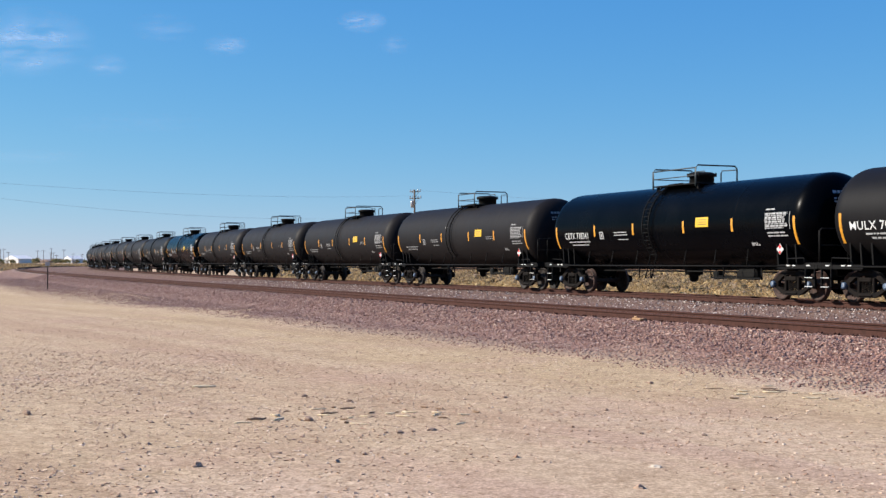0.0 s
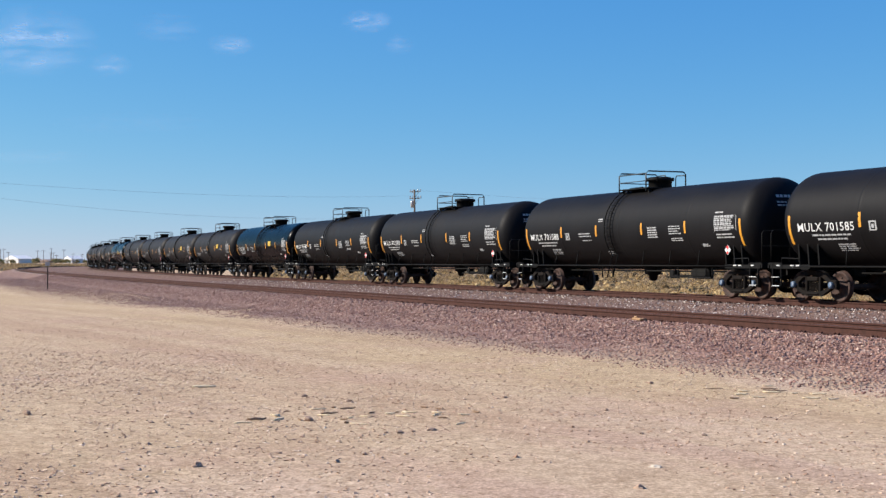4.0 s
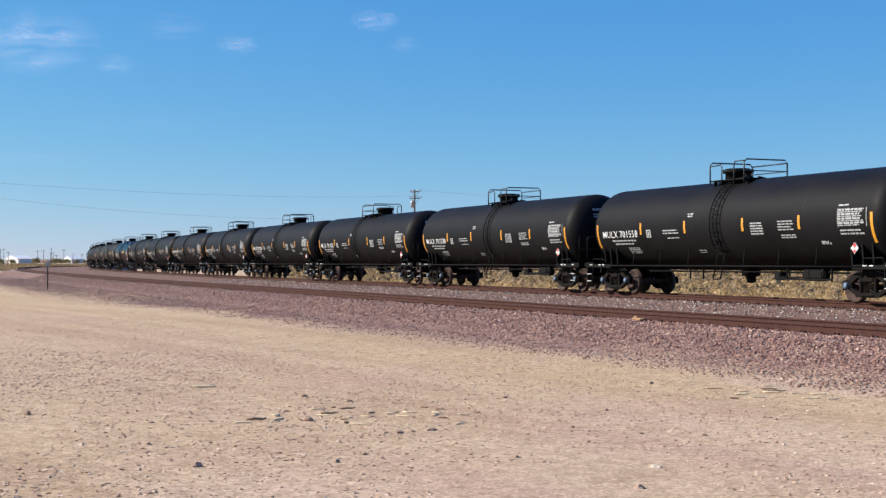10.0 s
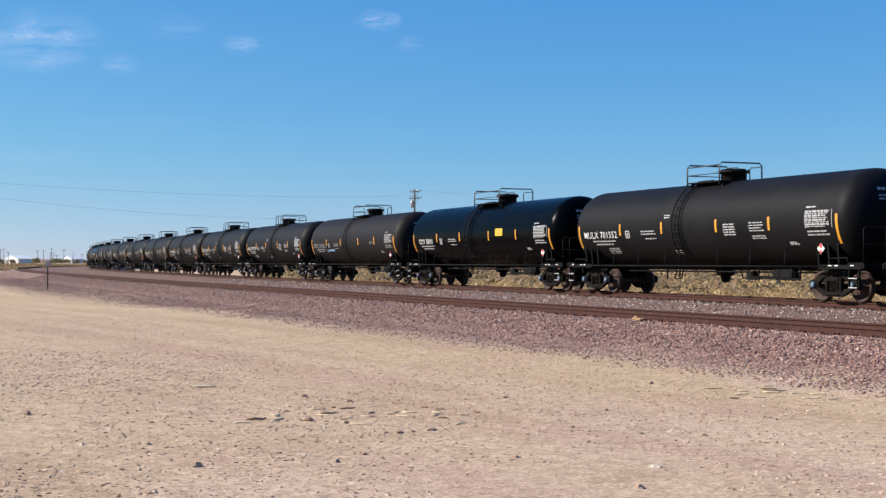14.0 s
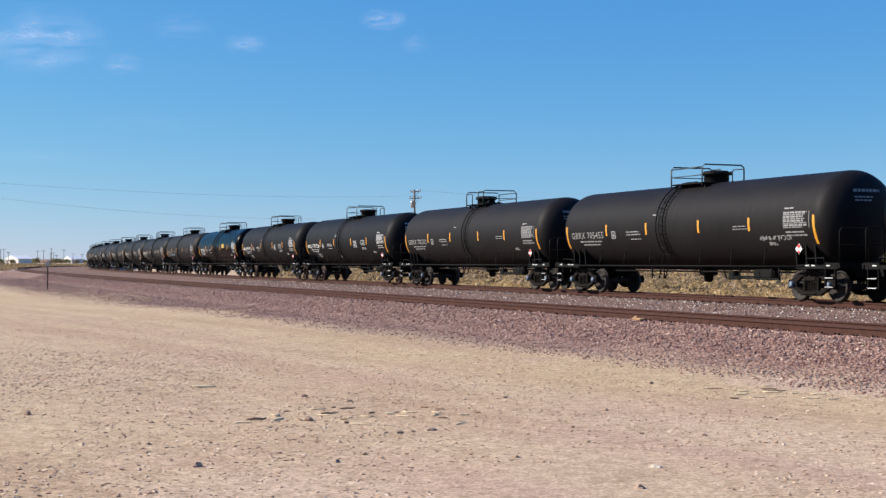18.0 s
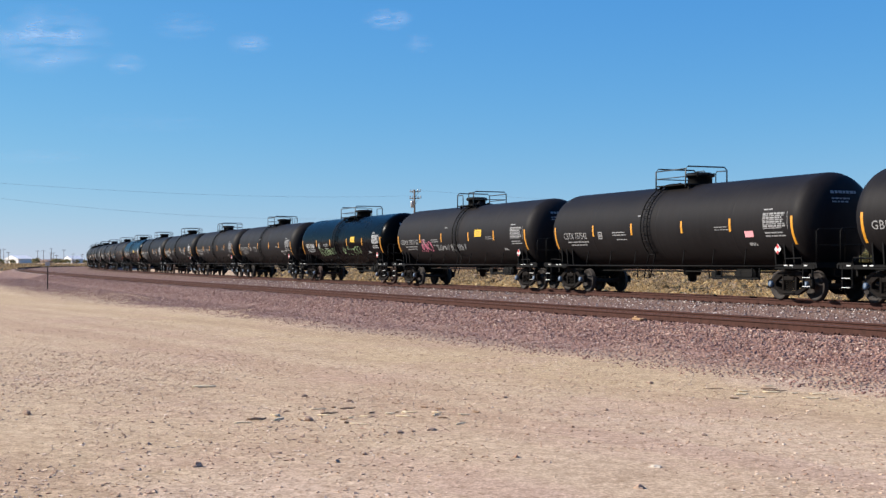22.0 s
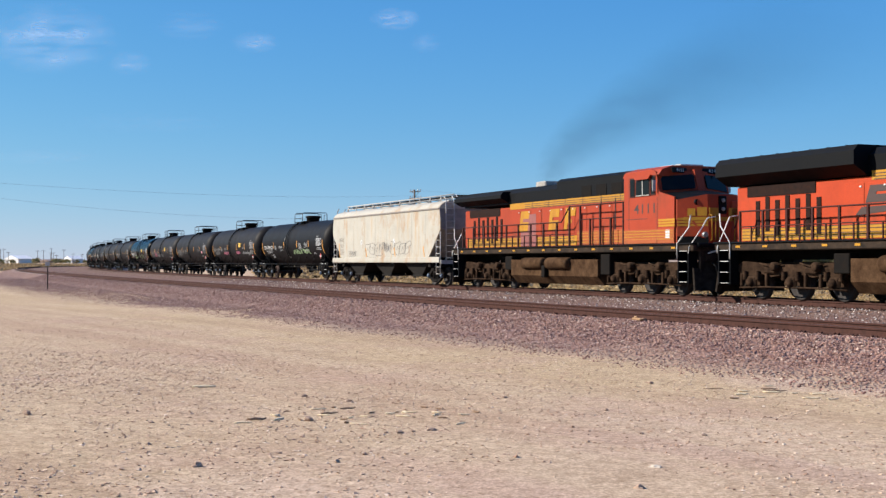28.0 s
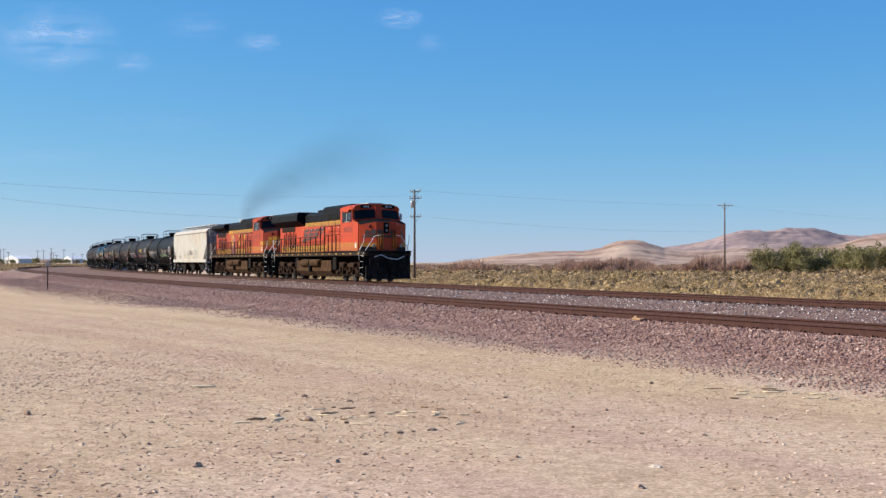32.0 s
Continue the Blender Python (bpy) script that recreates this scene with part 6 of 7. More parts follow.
    part("fuel_tank", Shape().prism(tank, -3.85, 3.85, "X"), "loco_dust", car, "brown dust-covered fuel tank")
    cut = Shape()
    for k in (-1, 1):
        for x in (-1.6, 0.65):
            cut.lathe([(x - 0.98, 0.0), (x - 0.95, 0.2), (x - 0.88, 0.25), (x + 0.88, 0.25), (x + 0.95, 0.2), (x + 0.98, 0.0)], "X", 16, (0, k * 1.42, 1.14))
            part("air_reservoir", cut, "loco_dust", car, "brown cylindrical air reservoir")
            cut = Shape()
        part("tank_step", Shape().box(-0.48, k * 1.5, 0.8, 0.3, 0.2, 0.5, chamfer=0.03), "loco_frame", car)
        part("junction_box", Shape().box(4.3, k * 1.1, 1.1, 0.7, 0.5, 0.8, chamfer=0.03), "loco_frame", car)
        part("junction_box", Shape().box(-4.4, k * 1.1, 1.15, 0.7, 0.4, 0.6, chamfer=0.03), "loco_frame", car)
    for x in (6.82, -6.82):
        bogie = part("bogie", cached("bogie3", lambda: bogie_three().mesh("bogie", "bogie_brown")), None, car, "brown dust-caked three-axle bogie", pose(x, 0, 0))
        for d in (-1.99, 0, 1.99):
            part("wheelset", cached("wheel_loco", lambda: wheelset(0.533).mesh("wheelset", "wheel_dark")), None, bogie, "dark steel driving wheels on an axle", pose(d, 0, 0.533))
    return car


LOCOS = [locomotive("lead"), locomotive("second")]
# ---------------------------------------------------------------- scrub
def leaf_material(name, stops, through_light=0.4):
    """Leaves and dry stems: matt, letting some sun through."""
    m = bpy.data.materials.new(name)
    m.use_nodes = True
    t = m.node_tree
    t.nodes.clear()
    out = t.nodes.new("ShaderNodeOutputMaterial")
    g = t.nodes.new("ShaderNodeNewGeometry").outputs["Random Per Island"]
    n = noise_node(t, coords(t, "World"), 0.55, 3.0, 0.6)
    c = ramp(t, blend(t, 0.6, g, n), stops)
    face, back, mix = t.nodes.new("ShaderNodeBsdfDiffuse"), t.nodes.new("ShaderNodeBsdfTranslucent"), t.nodes.new("ShaderNodeMixShader")
    mix.inputs[0].default_value = through_light
    link(t, c, face.inputs["Color"])
    link(t, c, back.inputs["Color"])
    link(t, face.outputs[0], mix.inputs[1])
    link(t, back.outputs[0], mix.inputs[2])
    link(t, mix.outputs[0], out.inputs["Surface"])
    return m


M["dry_grass"] = leaf_material("dry_grass", [(0.32, (0.2966, 0.1979, 0.0915)), (0.5, (0.4214, 0.2918, 0.1436)), (0.68, (0.5476, 0.4014, 0.2221))])
M["desert_shrub"] = leaf_material("desert_shrub", [(0.32, (0.1111, 0.0793, 0.0449)), (0.5, (0.2376, 0.1676, 0.0996)), (0.68, (0.3980, 0.2960, 0.1906))])
M["bare_brush"] = leaf_material("bare_brush", [(0.32, (0.2106, 0.1304, 0.0910)), (0.5, (0.3478, 0.2177, 0.1580)), (0.68, (0.4730, 0.3150, 0.2350))])
M["tamarisk_leaf"] = leaf_material("tamarisk_leaf", [(0.32, (0.1551, 0.1442, 0.0603)), (0.5, (0.2589, 0.2340, 0.1111)), (0.68, (0.3626, 0.3182, 0.1665))])
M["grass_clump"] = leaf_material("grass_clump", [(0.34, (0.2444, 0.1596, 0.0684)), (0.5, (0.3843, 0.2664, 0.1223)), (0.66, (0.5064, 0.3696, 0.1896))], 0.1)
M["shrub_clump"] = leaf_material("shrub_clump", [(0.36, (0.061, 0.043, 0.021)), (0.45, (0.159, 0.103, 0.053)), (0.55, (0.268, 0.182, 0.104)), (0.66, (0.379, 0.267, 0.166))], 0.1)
M["bark"] = grained("bark", (0.09, 0.065, 0.045), (0.15, 0.115, 0.085), 4.0, 0.9, stretch=(1, 1, 0.2), relief=0.01)


def blades(spots, per, width, seed, spread=1.0):
    """Vertices and faces of tufts. spots: (x, y, z, radius, height)."""
    rng = np.random.default_rng(seed)
    spots = np.repeat(np.array(spots, float), per, axis=0)
    n = len(spots)
    a = rng.uniform(0, 2 * np.pi, n)
    rr = np.sqrt(rng.uniform(0, 1, n))
    lean = rng.uniform(0.15, 1.0, n)
    root = np.stack([np.cos(a) * rr * 0.55, np.sin(a) * rr * 0.55, np.full(n, -0.03)], 1) * spots[:, 3, None]
    b = a + rng.normal(0, 0.6, n)
    dome = np.sqrt(np.clip(1.02 - (rr * lean) ** 2, 0.05, 1))
    tip = np.stack([np.cos(b) * rr * spots[:, 3] * spread, np.sin(b) * rr * spots[:, 3] * spread, spots[:, 4] * dome * rng.uniform(0.35, 1.0, n)], 1)
    mid = root * 0.35 + tip * 0.65
    w = width * rng.uniform(0.5, 1.5, n)
    c = rng.uniform(0, 2 * np.pi, n)
    side = np.stack([np.cos(c), np.sin(c), rng.uniform(-0.4, 0.4, n)], 1) * w[:, None]
    v = np.stack([root + side * 0.35, mid + side, tip, mid - side], 1) + spots[:, None, :3]
    f = np.arange(4 * n).reshape(n, 4)
    return v.reshape(-1, 3), f


def mounds(spots, per, size, seed):
    """Rounded shrubs of many small leaves. spots: (x, y, z, radius, height)."""
    rng = np.random.default_rng(seed)
    base = np.array(spots, float)
    spots = np.repeat(base, per, axis=0)
    n = len(spots)
    d = rng.normal(0, 1, (n, 3))
    d /= np.linalg.norm(d, axis=1)[:, None]
    d[:, 2] = np.abs(d[:, 2])
    k = rng.uniform(0.55, 1.0, n) ** 0.6
    lump = 1.0 + 0.28 * np.sin(d[:, 0] * 5 + spots[:, 0] * 7) * np.sin(d[:, 1] * 4 + spots[:, 1] * 5)
    p = np.stack([d[:, 0] * spots[:, 3], d[:, 1] * spots[:, 3], d[:, 2] * spots[:, 4]], 1) * (k * lump)[:, None] + spots[:, :3]
    a = rng.normal(0, 1, (n, 3))
    a[:, 2] = np.abs(a[:, 2]) + 0.3
    a /= np.linalg.norm(a, axis=1)[:, None]
    b = np.cross(a, rng.normal(0, 1, (n, 3)))
    b /= np.linalg.norm(b, axis=1)[:, None]
    s = (size * rng.uniform(0.5, 1.4, n) * np.clip(spots[:, 3] * 1.5, 0.5, 2.0))[:, None]
    v = np.stack([p - a * s, p + b * s * 0.55, p + a * s, p - b * s * 0.55], 1)
    return v.reshape(-1, 3), np.arange(4 * n).reshape(n, 4)


def cushions(spots, seed):
    """The dense inner bodies of shrubs and tufts: lumpy low domes."""
    rng = np.random.default_rng(seed)
    spots = np.array(spots, float)
    n, seg, rows = len(spots), 8, ((1.0, -0.05), (0.96, 0.4), (0.62, 0.8))
    a = np.arange(seg) * 2 * np.pi / seg
    v = np.zeros((n, seg * 3 + 1, 3))
    for k, (r, h) in enumerate(rows):
        lump = rng.uniform(0.35, 0.7, (n, seg))
        v[:, k * seg:(k + 1) * seg, 0] = np.cos(a + 0.4 * k) * r * lump * spots[:, 3, None]
        v[:, k * seg:(k + 1) * seg, 1] = np.sin(a + 0.4 * k) * r * lump * spots[:, 3, None]
        v[:, k * seg:(k + 1) * seg, 2] = h * rng.uniform(0.5, 0.75, (n, seg)) * spots[:, 4, None]
    v[:, -1, 2] = spots[:, 4] * rng.uniform(0.55, 0.75, n)
    v += spots[:, None, :3]
    f = []
    for k in range(2):
        for i in range(seg):
            j = (i + 1) % seg
            f += [(k * seg + i, k * seg + j, (k + 1) * seg + j), (k * seg + i, (k + 1) * seg + j, (k + 1) * seg + i)]
    f += [(2 * seg + i, 2 * seg + (i + 1) % seg, 3 * seg) for i in range(seg)]
    f = (np.array(f)[None] + (3 * seg + 1) * np.arange(n)[:, None, None]).reshape(-1, 3)
    return v.reshape(-1, 3), f


def stuff_mesh(name, v, f, material, label, category):
    me = bpy.data.meshes.new(name)
    me.from_pydata(v.tolist(), [], f.tolist())
    if material.endswith("clump"):
        me.polygons.foreach_set("use_smooth", [True] * len(f))
    me.materials.append(M[material])
    return tagged(new(name, me), label, category, kind="stuff")


def scatter_scrub():
    rng = random.Random(77)
    near, mid, far, shrubs, far_shrubs = [], [], [], [], []
    tries = 0
    while tries < 34000:
        tries += 1
        d = 42 * (520 / 42) ** (rng.random() ** 0.8)
        px = rng.uniform(-0.145, 0.37)
        x, y = px * d, d
        q = off_track(x, y)
        if q < 6.2:
            continue
        z = ground_height(x, y)
        clump = noise.noise(Vector((x * 0.3, y * 0.16, 21.0)))
        if rng.random() > 0.27 + 1.3 * clump:
            continue
        if q < 17:  # yellow grass along the ballast's far foot
            spot = (x, y, z, rng.uniform(0.25, 1.0), rng.uniform(0.18, 0.62))
            (near if d < 100 else mid).append(spot)
        elif d < 110:
            (shrubs if rng.random() < 0.5 else near).append((x, y, z, rng.uniform(0.4, 0.9), rng.uniform(0.3, 0.65)))
        elif d < 230:
            (shrubs if rng.random() < 0.6 else mid).append((x, y, z, rng.uniform(0.4, 1.0), rng.uniform(0.35, 0.8)))
        else:
            (far_shrubs if rng.random() < 0.6 else far).append((x, y, z, rng.uniform(0.6, 1.4), rng.uniform(0.35, 0.85)))
    for _ in range(15000):  # the field beyond the bend
        d = 150 * (700 / 150) ** rng.random()
        x = rng.uniform(-0.38, -0.24) * d
        if off_track(x, min(d, 450)) > -19.5 and d < 440:
            continue
        (far if rng.random() < 0.4 else far_shrubs).append((x, d, ground_height(x, d), rng.uniform(0.6, 1.6), rng.uniform(0.35, 1.1)))
    for name, spots, per, w, mat, label in (("dry_grass", near[:1800], 120, 0.05, "dry_grass", "tufts of yellow dry desert grass"), ("dry_grass", mid[:2400], 46, 0.075, "dry_grass", "tufts of yellow dry desert grass"),
                                            ("desert_scrub", shrubs[:2000], 90, 0.055, "desert_shrub", "low grey-brown desert shrubs"), ("desert_scrub", far_shrubs[-7000:], 24, 0.13, "desert_shrub", "distant low desert shrubs"),
                                            ("dry_grass", far[-5000:], 18, 0.12, "dry_grass", "distant pale dry grass")):
        v, f = mounds(spots, per * 2 // 3, w, len(spots))
        stuff_mesh(name, v, f, mat, label, "scrub")
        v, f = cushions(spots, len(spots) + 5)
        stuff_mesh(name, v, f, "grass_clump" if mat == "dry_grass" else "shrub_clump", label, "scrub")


scatter_scrub()


def brush_row():
    """Bare brown brush along the wash, and dark scrub before the hills."""
    rng = random.Random(5)
    spots = []
    for _ in range(240):
        d = rng.uniform(235, 330)
        px = rng.uniform(0.09, 0.24) if rng.random() < 0.8 else rng.uniform(-0.02, 0.1)
        h = 1.1 * (1.3 + 1.9 * max(0.0, noise.noise(Vector((px * 26.0, 1.0, 0.0))) + 0.25)) * rng.uniform(0.7, 1.1)
        spots.append((px * d, d, ground_height(px * d, d), rng.uniform(0.9, 2.2), h))
    for lo, hi, count, tall in ((0.189, 0.217, 34, 4.0), (0.221, 0.238, 22, 3.0), (0.098, 0.162, 80, 3.2)):
        for _ in range(count):
            d, px = rng.uniform(238, 262), rng.uniform(lo, hi)
            edge = 1.0 - abs((px - lo) / (hi - lo) * 2 - 1) ** 3
            spots.append((px * d, d, ground_height(px * d, d), rng.uniform(0.9, 1.7), tall * (0.55 + 0.45 * edge) * rng.uniform(0.75, 1.05)))
    v, f = blades(spots, 150, 0.05, 3, 1.2)
    stuff_mesh("bare_brush", v, f, "bare_brush", "leafless brown brush beyond the tracks", "brush")
    dark = []
    for _ in range(900):
        d = rng.uniform(300, 640)
        px = rng.uniform(-0.1, 0.38)
        dark.append((px * d, d, ground_height(px * d, d), rng.uniform(0.8, 2.4), rng.uniform(0.5, 1.5)))
    v, f = blades(dark, 36, 0.14, 8, 1.1)
    stuff_mesh("far_scrub", v, f, "desert_shrub", "far belt of dark desert scrub", "scrub")


brush_row()


def tamarisk(x, y, height, width, seed):
    rng = np.random.default_rng(seed)
    z = ground_height(x, y)
    tree = thing("tamarisk_tree", "dense grey-green tamarisk growing on the desert plain", "tree", "tamarisk thicket", Matrix.Translation((x, y, z)))
    wood = Shape()
    for k in range(4):
        a = rng.uniform(0, 6.28)
        e = Vector((math.cos(a), math.sin(a), 0)) * width * 0.28
        wood.tube([(0, 0, -0.1), e * 0.3 + Vector((0, 0, height * 0.22)), e * 0.8 + Vector((0, 0, height * 0.5)), e * 1.2 + Vector((0, 0, height * 0.72))], [0.14, 0.1, 0.06, 0.02], 6)
    part("trunk", wood, "bark", tree, "thin grey-brown stems")
    lumps = 32
    c = rng.normal(0, 1, (lumps, 3))
    c /= np.linalg.norm(c, axis=1)[:, None]
    c *= rng.uniform(0.35, 0.85, (lumps, 1))
    c[:, 0] *= width * 0.5
    c[:, 1] *= width * 0.5
    c[:, 2] = height * (0.42 + 0.44 * c[:, 2])
    per = 110
    n = lumps * per
    o = rng.normal(0, 1, (n, 3))
    o /= np.linalg.norm(o, axis=1)[:, None]
    r = rng.uniform(0.55, 1.05, n) * np.repeat(rng.uniform(0.45, 0.95, lumps), per) * height / 5.0
    p = np.repeat(c, per, axis=0) + o * r[:, None]
    p[:, 2] = np.clip(p[:, 2], 0.12, None)
    a = rng.normal(0, 1, (n, 3))
    a /= np.linalg.norm(a, axis=1)[:, None]
    b = np.cross(a, rng.normal(0, 1, (n, 3)))
    b /= np.linalg.norm(b, axis=1)[:, None]
    s = rng.uniform(0.09, 0.21, (n, 1))
    v = np.stack([p - a * s, p + b * s * 0.5, p + a * s, p - b * s * 0.5], 1).reshape(-1, 3)
    me = bpy.data.meshes.new("crown")
    me.from_pydata(v.tolist(), [], np.arange(4 * n).reshape(n, 4).tolist())
    me.materials.append(M["tamarisk_leaf"])
    part("crown", me, None, tree, "feathery grey-green foliage")
    return tree


def thicket():
    rng = random.Random(31)
    for i in range(22):
        d = rng.uniform(215, 262)
        px = 0.249 + 0.141 * i / 21 + rng.uniform(-0.004, 0.004)
        tamarisk(px * d, d, rng.uniform(4.9, 6.7), rng.uniform(4.0, 6.2), 100 + i)


thicket()

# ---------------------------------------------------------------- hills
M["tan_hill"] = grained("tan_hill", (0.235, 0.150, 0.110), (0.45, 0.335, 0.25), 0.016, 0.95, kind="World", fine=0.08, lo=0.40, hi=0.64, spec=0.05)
# the far ridge's pale mauve has the haze of distance mixed in
M["hazed_hill"] = grained("hazed_hill", (0.189, 0.145, 0.142), (0.329, 0.239, 0.206), 0.007, 0.95, kind="World", fine=0.05, lo=0.4, hi=0.6, spec=0.05)


def ridge(name, near, far, bumps, material, label, seed, cut):
    """A range of eroded hills. bumps: (bearing, breadth, height), bearing and breadth as x over y."""
    na, nr = 440, 60
    verts, faces = [], []
    for i in range(nr):
        u = i / (nr - 1)
        r = near + (far - near) * u
        rise = math.sin(min(1.0, u * 1.25) * math.pi / 2) ** 1.5 if u < 0.8 else 1.0 - (u - 0.8) * 2.0
        for k in range(na):
            b = -0.32 + 0.98 * k / (na - 1)
            x, y = b * r, r
            h = sum(top * math.exp(-((b - at) / wide) ** 2) for at, wide, top in bumps)
            g = noise.fractal(Vector((x / cut, y / cut, seed)), 1.0, 2.0, 5)
            gull = 0.6 * abs(noise.noise(Vector((b * 42.0, u * 2.2, seed + 5.0)))) + 0.45 * abs(noise.noise(Vector((b * 110.0 + g, u * 5.0, seed + 2.0)))) + 0.25 * abs(noise.noise(Vector((b * 260.0 + g, u * 12.0, seed)))) 
            verts.append((x, y, -2.5 + rise * (h * (0.88 + 0.11 * g) - h * 0.24 * gull * (1.0 - 0.65 * u))))
    for i in range(nr - 1):
        for k in range(na - 1):
            a = i * na + k
            faces.append((a, a + 1, a + na + 1, a + na))
    me = bpy.data.meshes.new(name)
    me.from_pydata(verts, [], faces)
    me.polygons.foreach_set("use_smooth", [True] * len(faces))
    me.materials.append(M[material])
    if me.polygons[10].normal.z < 0:
        me.flip_normals()
    return structure(name, me, None, label, "hill")


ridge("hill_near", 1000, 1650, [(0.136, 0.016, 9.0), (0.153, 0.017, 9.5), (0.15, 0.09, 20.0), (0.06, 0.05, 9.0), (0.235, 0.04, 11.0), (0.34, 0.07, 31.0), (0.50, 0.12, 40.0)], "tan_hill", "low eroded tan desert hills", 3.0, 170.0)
ridge("hill_far", 2500, 3900, [(0.228, 0.028, 76.0), (0.272, 0.035, 86.0), (0.18, 0.04, 56.0), (0.35, 0.07, 74.0), (0.52, 0.14, 90.0)], "hazed_hill", "distant desert mountain ridge, mauve-brown with haze in its colour", 9.0, 520.0)

# ---------------------------------------------------------------- power line
M["pole_wood"] = grained("pole_wood", (0.085, 0.065, 0.05), (0.14, 0.11, 0.088), 5.0, 0.85, stretch=(1, 1, 0.1), relief=0.01)
M["wire"] = plain("wire", (0.16, 0.16, 0.17), 0.5)
M["insulator"] = plain("insulator", (0.42, 0.40, 0.38), 0.3)


def power_pole(x, y, top, arms, transformer, turn):
    z = ground_height(x, y)
    pole = thing("power_pole", "weathered wooden power pole with crossarms and insulators", "power pole", "power poles", pose(x, y, z, 0, 0, turn))
    hi = top - z
    part("pole", Shape().tube([(0, 0, -0.3), (0, 0, hi * 0.5), (0, 0, hi)], [0.14, 0.12, 0.09], 10), "pole_wood", pole)
    for a, wide in arms:
        arm = part("crossarm", Shape().box(0, 0.14, a - z, wide, 0.08, 0.09, chamfer=0.01).tube([(-wide * 0.3, 0.14, a - z - 0.05), (0, 0.1, a - z - 0.6)], 0.02, 5).tube([(wide * 0.3, 0.14, a - z - 0.05), (0, 0.1, a - z - 0.6)], 0.02, 5), "pole_wood", pole)
        for k in (-0.92, -0.45, 0.45, 0.92):
            part("insulator", cached("insul", lambda: Shape().lathe([(0.0, 0.03), (0.06, 0.07), (0.1, 0.03), (0.14, 0.07), (0.19, 0.04), (0.2, 0.0)], "Z", 8).mesh("insulator", "insulator")), None, arm, m=pose(k * wide / 2, 0.14, a - z + 0.06))
    if transformer:
        part("transformer", Shape().lathe([(transformer - z - 0.4, 0.0), (transformer - z - 0.4, 0.2), (transformer - z + 0.3, 0.2), (transformer - z + 0.36, 0.1), (transformer - z + 0.36, 0.0)], "Z", 12, (-0.3, 0, 0)), "insulator", pole, "grey transformer can")
    return pole


power_pole(-3.05, 140.0, 8.95, [(8.75, 1.5), (8.05, 1.6), (6.05, 1.5)], 7.45, -38)
power_pole(43.6, 202.0, 10.35, [(9.95, 2.5)], 0, -38)
power_pole(-49.5, 82.0, 8.9, [(8.7, 2.3), (8.0, 2.4), (6.0, 2.3)], 0, -38)


def wire(a, b, sag):
    a, b = Vector(a), Vector(b)
    pts = [a.lerp(b, k / 24) - Vector((0, 0, sag * 4 * (k / 24) * (1 - k / 24))) for k in range(25)]
    return tagged(new("power_line", Shape().tube(pts, 0.0065, 5).mesh("power_line", "wire")), "thin dark overhead wire sagging between wooden poles", "wire", "overhead wires")


wire((-3.2, 140, 8.3), (-49.5, 82, 8.2), 1.05)
wire((-3.2, 140, 6.15), (-49.5, 82, 8.6), 1.88)
wire((-2.3, 140.6, 8.9), (43.0, 202, 10.0), 0.35)
wire((-2.3, 140.6, 6.1), (43.0, 202, 5.9), 0.5)
wire((44.2, 202.5, 10.0), (110.0, 282, 10.3), 0.8)

# ---------------------------------------------------------------- marker post by the tracks
post = thing("marker_post", "thin rusty steel marker post standing in the gravel", "post", m=Matrix.Translation((-29.07, 96.0, GROUND_Z - 0.15)))
part("stake", Shape().box(0, 0, 1.05, 0.07, 0.07, 2.2, chamfer=0.01), "wheel_dark", post)
part("plate", Shape().box(0, -0.05, 2.02, 0.34, 0.02, 0.3, chamfer=0.005), "pale_steel", post, "small pale plate")

# ---------------------------------------------------------------- the far settlement
M["far_white"] = plain("far_white", (0.66, 0.65, 0.62), 0.7)
M["far_roof"] = plain("far_roof", (0.78, 0.78, 0.77), 0.6)
M["far_dark"] = plain("far_dark", (0.10, 0.09, 0.085), 0.7)


def shed(x, y, wide, deep, tall, turn, wall="far_white", roof="far_roof"):
    z = ground_height(x, y)
    label = "low white warehouse with a shallow gable roof on the horizon" if wall == "far_white" else "low brown shed with a dull roof on the horizon"
    s = thing("warehouse", label, "warehouse", "far warehouses", pose(x, y, z, 0, 0, turn))
    part("wall", Shape().box(0, 0, tall * 0.28, wide, deep, tall * 0.6), wall, s)
    part("roof", Shape().prism([(-wide / 2 - 0.3, tall * 0.55), (wide / 2 + 0.3, tall * 0.55), (0, tall)], -deep / 2 - 0.3, deep / 2 + 0.3), roof, s, "shallow sheet roof")
    for k in range(3):
        part("door", Shape().box(-wide * 0.3 + k * wide * 0.3, -deep / 2 - 0.02, tall * 0.16, wide * 0.08, 0.06, tall * 0.28), "far_dark", s)
    return s


